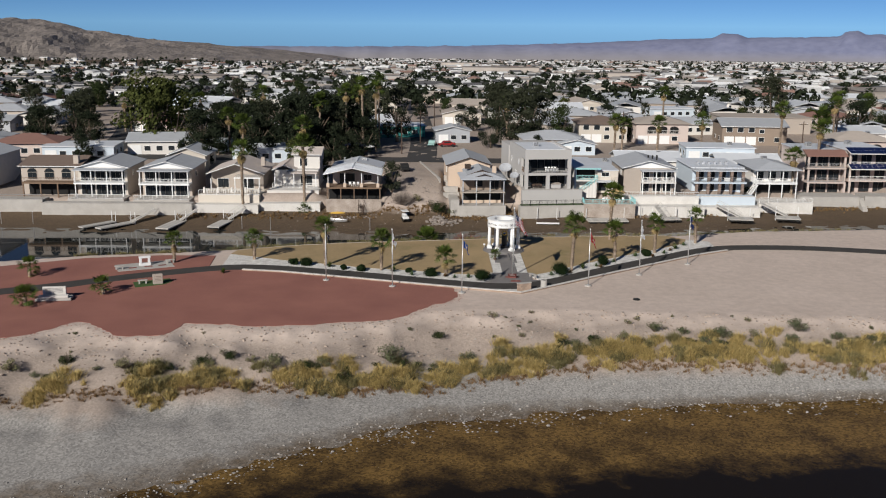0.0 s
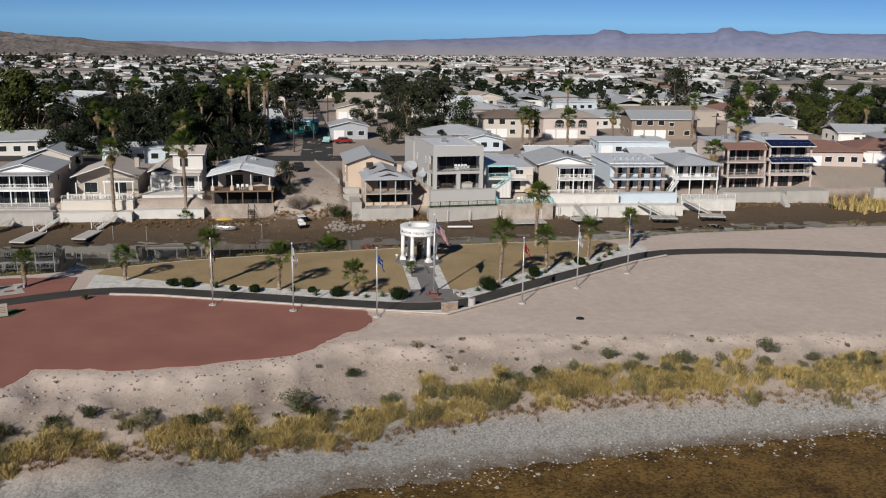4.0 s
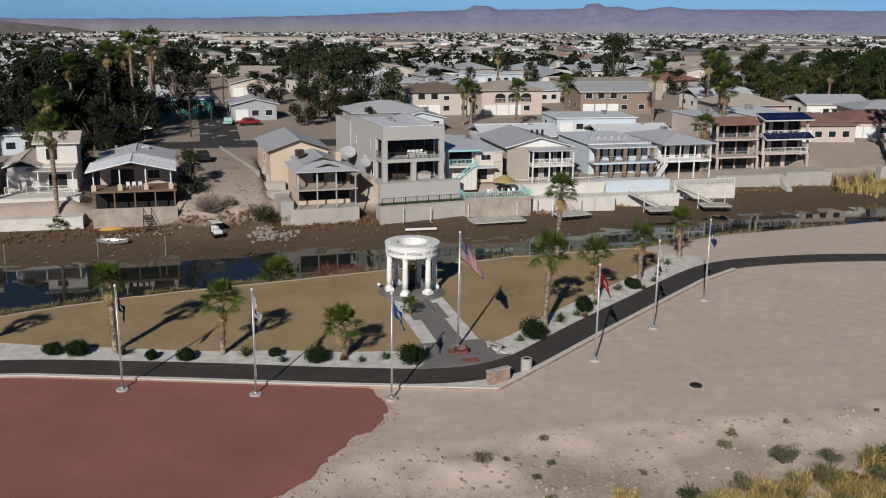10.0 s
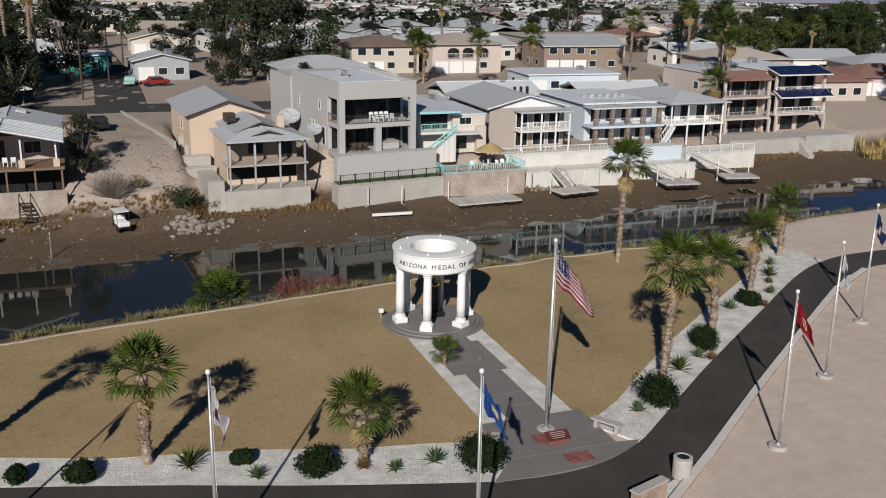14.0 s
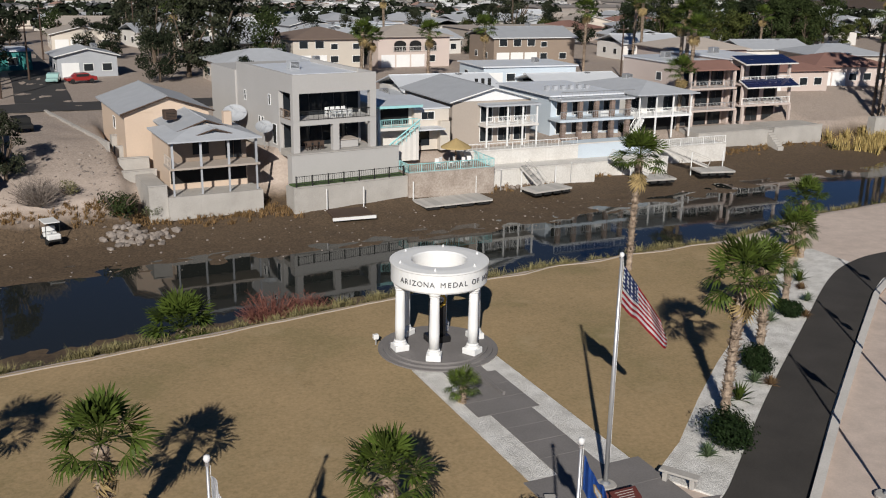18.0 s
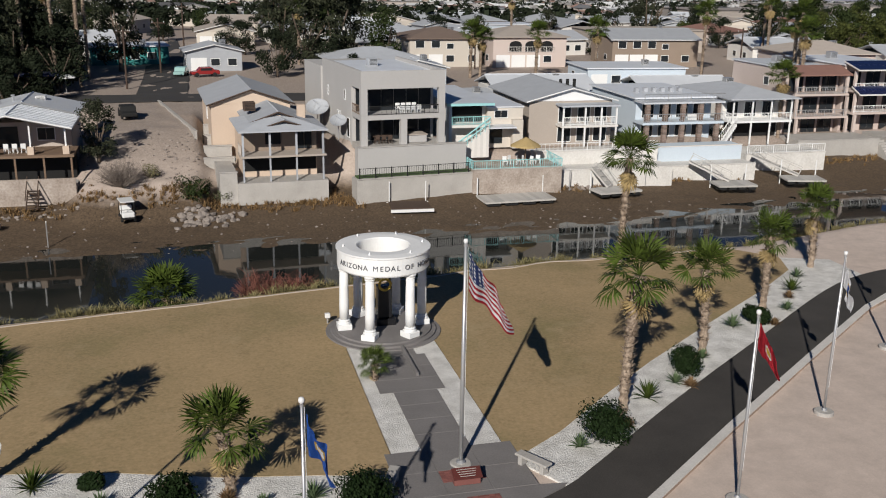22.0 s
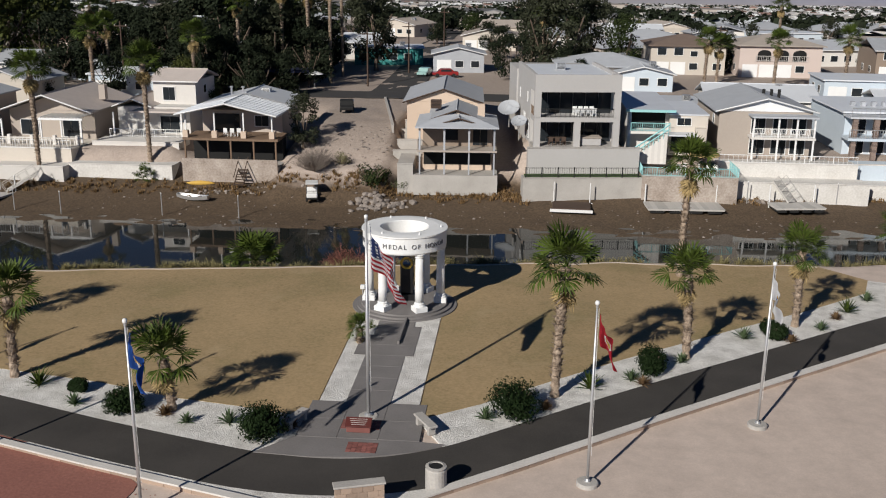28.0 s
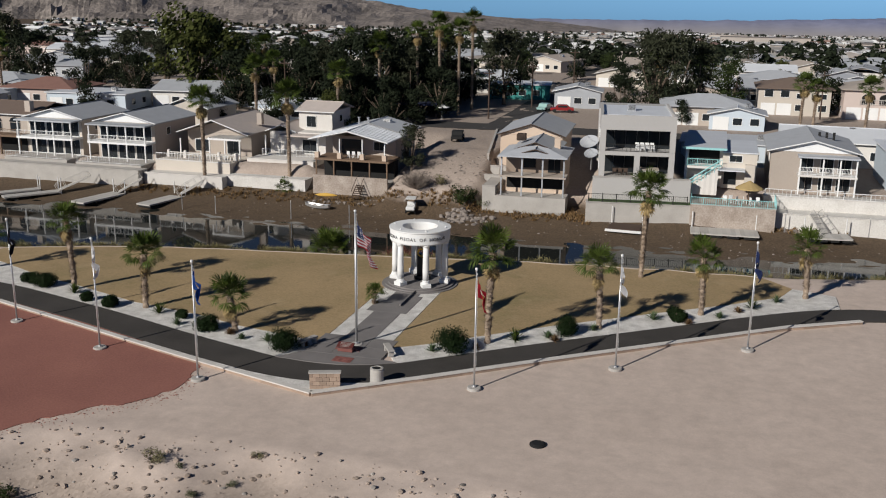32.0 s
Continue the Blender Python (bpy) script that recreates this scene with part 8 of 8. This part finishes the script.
def pole_line(x, y, h):
    p = thing("utility_pole", "wooden utility pole with crossarm among the houses", "utility pole", (x, y, ground_z(x, y) - 0.2), group="utility poles")
    part("pole", lathe([(0.16, 0), (0.11, h)], 8), M["darkwood"], p)
    part("crossarm", bbox(-1.1, 1.1, -0.07, 0.07, h - 0.8, h - 0.65), M["darkwood"], p)
    for k in (-0.9, 0, 0.9):
        part("insulator", lathe([(0.05, h - 0.65), (0.05, h - 0.45)], 6, k, 0), M["plastic_white"], p)


for x, y, h in ((-13.7, 119, 9), (-10, 150, 10), (-56, 96, 10), (-90, 120, 10), (40, 120, 9), (80, 99, 9), (-18, 100, 9), (10, 180, 10), (100, 170, 10)):
    pole_line(x, y, h)

# ---------------------------------------------------------------- canal side: docks, boats, golf cart
def dock(x, y, z, w, d, rz, label, gang=0.0, turn=0.0):
    k = thing("floating_dock", label, "dock", (x, y, z), rz, group="boat docks")
    part("frame", bbox(-w / 2, w / 2, -d / 2, d / 2, -0.17, 0.0, bev=0.02), M["dock_plank"], k)
    along = w >= d
    for i in range(4):
        u = (i - 1.5) / 4
        cx, cy = (u * w, 0) if along else (0, u * d)
        hx, hy = (w * 0.09, d * 0.46) if along else (w * 0.46, d * 0.09)
        part("float", bbox(cx - hx, cx + hx, cy - hy, cy + hy, -0.48, -0.172, bev=0.03), M["rubber"], k, "dark plastic float")
    n = max(3, int(w / 0.5))
    for i in range(n):
        a = -w / 2 + i * w / n
        part("plank", bbox(a + 0.01, a + w / n - 0.01, -d / 2 - 0.05, d / 2 + 0.05, 0.003, 0.05), M["dock_plank"], k)
    for s in (-w / 2 + 0.2, w / 2 - 0.2):
        part("mooring_pipe", lathe([(0.07, -1.4), (0.07, 1.9)], 8, s, d / 2 + 0.1), M["plastic_white"], k)
    if gang:
        g = new("gangway")
        g.parent = k
        g["label"] = "railed pale metal gangway"
        a0 = math.atan2(1.9, gang)
        g.matrix_basis = Matrix.Translation((0, d / 2 - 0.2, 0.12)) @ Matrix.Rotation(radians(turn), 4, "Z") @ Matrix.Rotation(a0, 4, "X")
        L = math.hypot(gang, 1.9)
        for s in (-0.62, 0.62):
            part("side_rail", bbox(s - 0.04, s + 0.04, 0, L, -0.12, 0.06), M["dock_plank"], g)
            part("handrail", bbox(s - 0.025, s + 0.025, 0, L, 0.86, 0.91), M["dock_plank"], g)
            for i in range(5):
                part("upright", bbox(s - 0.025, s + 0.025, L * i / 4 * 0.98, L * i / 4 * 0.98 + 0.05, 0.06, 0.9), M["dock_plank"], g)
        for i in range(10):
            part("tread", bbox(-0.58, 0.58, L * i / 10 + 0.02, L * (i + 1) / 10 - 0.02, -0.05, 0.0), M["dock_plank"], g)


M["dock_plank"] = mat("grey_dock_plank", (0.52, 0.50, 0.47), (0.40, 0.38, 0.355), 0.8, 10, bump=0.2, rand=0.12)
dock(23.6, 47.75, -4.98, 7.9, 3.2, 3, "long grey plank dock at the canal wall")
dock(35.3, 48.35, -4.75, 5.2, 2.6, 8, "grey dock with steep railed gangway", 2.2, 30)
dock(49.9, 48.7, -4.72, 4.6, 2.8, -6, "small grey floating dock with gangway", 4.6, 66)
dock(59.6, 49.8, -4.72, 4.6, 2.8, -12, "grey floating dock with slanting gangway", 5.6, 60)
dock(-50.4, 43.6, -5.35, 2.4, 7.0, -12, "long pale floating dock with gangway", 3.4, -50)
dock(-59.4, 42.2, -5.35, 2.6, 7.5, -12, "white floating dock lying on the mud", 3.4, -50)
dock(-69.6, 41.4, -5.35, 1.8, 7.5, -38, "narrow pale dock finger with gangway", 4.5, -20)
dock(-73.2, 42.0, -5.35, 1.6, 7.0, -38, "narrow pale dock finger", 0.0)
lf = thing("boat_lift", "white boat lift platform with two posts on the mud", "boat lift", (11.9, 46.8, -5.5), -3)
part("platform", bbox(-2.0, 2.0, -1.6, 1.6, 0.25, 0.5, bev=0.05), M["darkwood"], lf)
for y in (-1.65, 1.65):
    part("beam", bbox(-2.2, 2.2, y - 0.1, y + 0.1, 0.1, 0.4, bev=0.02), M["plastic_white"], lf)
for x in (-1.9, 1.9):
    part("post", lathe([(0.06, -0.2), (0.06, 2.6)], 8, x, 1.5), M["plastic_white"], lf)


def golf_cart(x, y, rz):
    g = thing("golf_cart", "white golf cart with roof parked on the canal bank", "golf cart", (x, y, ground_z(x, y)), rz)
    part("chassis", bbox(-0.6, 0.6, -1.2, 1.2, 0.3, 0.5, bev=0.04), M["rubber"], g)
    bm = bmesh.new()
    box(bm, -0.58, 0.58, -1.25, -0.6, 0.45, 0.95, bev=0.1)
    part("cowl", bm, M["plastic_white"], g)
    part("seat", bbox(-0.55, 0.55, 0.0, 0.5, 0.5, 0.85, bev=0.05), M["plastic_white"], g)
    part("backrest", bbox(-0.55, 0.55, 0.5, 0.62, 0.85, 1.3, bev=0.04), M["plastic_white"], g)
    part("roof", bbox(-0.66, 0.66, -0.85, 1.1, 1.85, 1.95, bev=0.04), M["plastic_white"], g)
    for px, py in ((-0.58, -0.75), (0.58, -0.75), (-0.58, 0.95), (0.58, 0.95)):
        part("roof_post", bbox(px - 0.025, px + 0.025, py - 0.025, py + 0.025, 0.5, 1.85), M["rubber"], g)
    for px in (-0.58, 0.58):
        for py in (-0.8, 0.8):
            bm = bmesh.new()
            rod(bm, (px - 0.1, py, 0.24), (px + 0.1, py, 0.24), 0.24, 12)
            part("wheel", bm, M["rubber"], g)


golf_cart(-15.6, 46.6, 12)
cn = thing("rowboat", "small grey rowboat stranded on the mud", "boat", (-28.5, 46.2, ground_z(-28.5, 46.2)), -14)
bm = bmesh.new()
secs = []
for i in range(9):
    u = i / 8
    w = 0.62 * math.sin(math.pi * (0.12 + 0.76 * u)) ** 0.8
    xx = -1.9 + 3.8 * u
    lift = 0.18 * (2 * u - 1) ** 2
    secs.append([bm.verts.new((xx, y, z + lift)) for y, z in ((-w, 0.5), (-w * 0.8, 0.12), (0, 0.02), (w * 0.8, 0.12), (w, 0.5))])
for a, b in zip(secs, secs[1:]):
    for k in range(4):
        bm.faces.new((a[k], a[k + 1], b[k + 1], b[k]))
bm.faces.new(secs[0])
bm.faces.new(secs[-1][::-1])
bmesh.ops.recalc_face_normals(bm, faces=bm.faces[:])
bmesh.ops.solidify(bm, geom=bm.faces[:], thickness=0.04)
part("hull", bm, M["steel"], cn)
for xx in (-0.7, 0.7):
    part("thwart", bbox(xx - 0.12, xx + 0.12, -0.5, 0.5, 0.4, 0.44), M["wood"], cn)
kb = thing("kayak", "yellow kayak under the deck house", "kayak", (-29.0, 50.3, ground_z(-29, 50.3) + 0.1), 4)
part("hull", lathe([(0.02, -1.6), (0.2, -1.0), (0.3, 0), (0.2, 1.0), (0.02, 1.6)], 10), M["yellow"], kb).rotation_euler = (0, math.pi / 2, 0)
for x, y in ((-46, 41.5), (-30, 41), (-22, 41), (-40.5, 40.5), (-86, 44), (-92, 44), (-98, 44), (30.6, 50.2), (40.2, 51.2)):
    mp = thing("mooring_post", "thin grey mooring post at the canal edge", "post", (x, y, ground_z(x, y) - 0.3), group="mooring posts")
    part("post", lathe([(0.06, 0), (0.05, 2.6)], 7), M["steel"], mp)
    part("tip", lathe([(0.07, 2.6), (0.02, 2.72)], 7), M["plastic_white"], mp)


def stones(name, label, spots, m, seed):
    """Loose stones, one joined mesh."""
    rnd = random.Random(seed)
    base = bmesh.new()
    bmesh.ops.create_icosphere(base, subdivisions=1, radius=1)
    bv = [v.co.copy() for v in base.verts]
    bf = [[v.index for v in f.verts] for f in base.faces]
    base.free()
    vs, fs = [], []
    for x, y, s in spots:
        z = ground_z(x, y)
        k = len(vs)
        sx, sy, sz = s * rnd.uniform(0.7, 1.4), s * rnd.uniform(0.7, 1.3), s * rnd.uniform(0.4, 0.8)
        a = rnd.uniform(0, 6.28)
        for c in bv:
            j = rnd.uniform(0.8, 1.15)
            px, py = c.x * sx * j, c.y * sy * j
            vs.append((x + px * math.cos(a) - py * math.sin(a), y + px * math.sin(a) + py * math.cos(a), z + c.z * sz * j + sz * 0.3))
        fs += [[k + i for i in f] for f in bf]
    me = bpy.data.meshes.new(name)
    me.from_pydata(vs, [], fs)
    me.materials.append(M[m])
    return tagged(new(name, me), label, "stones", kind="stuff")


rnd = random.Random(44)
M["clod"] = mat("sand_clod", (0.40, 0.325, 0.27), (0.28, 0.225, 0.185), 3, 12, bump=0.3, island=0.25)
M["pebble"] = mat("pale_pebble", (0.38, 0.35, 0.32), (0.22, 0.20, 0.18), 3, 12, bump=0.2, island=0.5)
sp = []
for k in range(5200):
    x = rnd.uniform(-62, 95)
    sh = lerp_table(x, SHORE)
    sp.append((x, sh + rnd.gauss(-0.2, 1.9), rnd.choice((0.03, 0.04, 0.05, 0.06, 0.08, 0.12))))
for k in range(260):
    x = rnd.uniform(-50, 70)
    sp.append((x, lerp_table(x, SHORE) - rnd.uniform(0, 9), rnd.choice((0.1, 0.12, 0.16, 0.22))))
for k in range(500):
    x = rnd.uniform(-60, 60)
    sp.append((x, lerp_table(x, BANK_TOP) - rnd.uniform(0, 9), rnd.choice((0.04, 0.06, 0.08, 0.14))))
stones("pebbles", "pale pebbles strewn along the river shore", sp, "pebble", 3)
sp = [(-8.2 + rnd.gauss(0, 1.6), 46.3 + rnd.gauss(0, 0.9), rnd.uniform(0.15, 0.5)) for k in range(90)]
sp += [(32.5 + rnd.gauss(0, 2.2), 51.0 + rnd.gauss(0, 0.4), rnd.uniform(0.1, 0.28)) for k in range(70)]
sp += [(rnd.uniform(-24, -8), 50.5 + rnd.uniform(-1, 12), rnd.uniform(0.05, 0.2)) for k in range(260)]
sp += [(rnd.uniform(-30, -17), 48.6 + rnd.gauss(0, 0.3), rnd.uniform(0.15, 0.3)) for k in range(30)]
sp += [(rnd.uniform(-40, 70), rnd.uniform(36.5, 47), rnd.choice((0.04, 0.06, 0.09, 0.13))) for k in range(360)]
stones("rubble", "grey broken rubble on the canal bank", sp, "stone", 4)
sp = [(rnd.uniform(-78, -34), 0, 0) for k in range(1600)]
sp = [(x, lerp_table(x, WATER_NEAR) + rnd.uniform(-7.5, 2.5), rnd.uniform(0.12, 0.3)) for x, _, _ in sp]
stones("riprap", "grey riprap stones along the water", sp, "stone", 5)

rnd = random.Random(91)
sp = []
for p, q in zip(RED, RED[1:]):
    for k in range(16):
        u = rnd.random()
        sp.append((p[0] + (q[0] - p[0]) * u + rnd.gauss(0, 0.5), p[1] + (q[1] - p[1]) * u - abs(rnd.gauss(0, 0.9)) + 0.35, rnd.choice((0.02, 0.025, 0.03, 0.045))))
stones("red_gravel", "loose red gravel spilling over the bank edge", sp, "red", 6)
rnd = random.Random(92)
sp = []
for k in range(3400):
    x = rnd.uniform(-62, 50)
    sp.append((x, lerp_table(x, BANK_TOP) - rnd.uniform(0.3, 10), rnd.choice((0.03, 0.04, 0.05, 0.07, 0.1, 0.16))))
stones("clods", "clods and stones on the eroded bank", sp, "clod", 7)
# ---------------------------------------------------------------- left memorials
ms = thing("memorial_wall", "white memorial wall with low curved bench on red gravel", "memorial", (-54.4, -26.6, 0.03), 8)
part("base", bbox(-2.0, 2.0, -0.9, 0.6, 0, 0.3, bev=0.03), M["concrete"], ms)
part("wall", bbox(-1.3, 1.3, 0.1, 0.4, 0.3, 1.45, bev=0.03), M["old_white"], ms)
part("bench", bbox(-1.7, 1.7, -0.8, -0.2, 0.302, 0.6, bev=0.05), M["old_white"], ms)
for k in range(5):
    part("writing", bbox(-0.95, 0.95, 0.09, 0.098, 0.68 + k * 0.14, 0.72 + k * 0.14), M["letter"], ms)
pd = thing("memorial_pad", "pale concrete pad with brick insets", "pad", (-48.6, -10.6, 0), 24, kind="structure")
part("slab", bbox(-3.6, 3.6, -1.9, 1.9, -0.2, 0.06, bev=0.02), M["concrete"], pd)
for x in (-1.6, 0.4, 2.2):
    part("brick_inset", bbox(x - 0.5, x + 0.5, -0.9, -0.3, 0.063, 0.07), M["brick"], pd)
bl = thing("memorial_marker", "small white framed memorial marker on the pad", "memorial", (-48.6, -10.4, 0.06), 24)
for x in (-0.55, 0.55):
    part("upright", bbox(x - 0.15, x + 0.15, -0.15, 0.15, 0, 1.0, bev=0.02), M["white"], bl)
part("lintel", bbox(-0.75, 0.75, -0.18, 0.18, 1.002, 1.25, bev=0.02), M["white"], bl)
part("sill", bbox(-0.75, 0.75, -0.2, 0.2, 0, 0.3, bev=0.02), M["white"], bl)
for x, y, rz in ((-51.3, -12.6, 24), (-45.6, -9.0, 24), (-46.2, -19.6, 20)):
    b = thing("granite_bench", "small grey granite bench", "bench", (x, y, 0.06), rz, group="granite benches")
    part("seat", bbox(-0.6, 0.6, -0.2, 0.2, 0.38, 0.48, bev=0.02), M["concrete"], b)
    for s in (-0.4, 0.4):
        part("leg", bbox(s - 0.08, s + 0.08, -0.16, 0.16, 0, 0.38), M["concrete"], b)
tagged(mesh_ob("turf", slab([(-47.6, -19.0), (-46.6, -21.4), (-43.4, -19.8), (-42.8, -18.2), (-43.6, -17.0)], -0.2, 0.055), M["green"]), "patch of green turf at the path", "turf", kind="structure")
gm = thing("stone_marker", "upright tan stone marker on the turf", "marker", (-44.3, -19.6, 0.05), 20)
part("stone", bbox(-0.6, 0.6, -0.22, 0.22, 0, 1.25, bev=0.04), M["tan"], gm)
for k in range(4):
    part("writing", bbox(-0.4, 0.4, -0.228, -0.221, 0.4 + k * 0.18, 0.45 + k * 0.18), M["brown_roof"], gm)
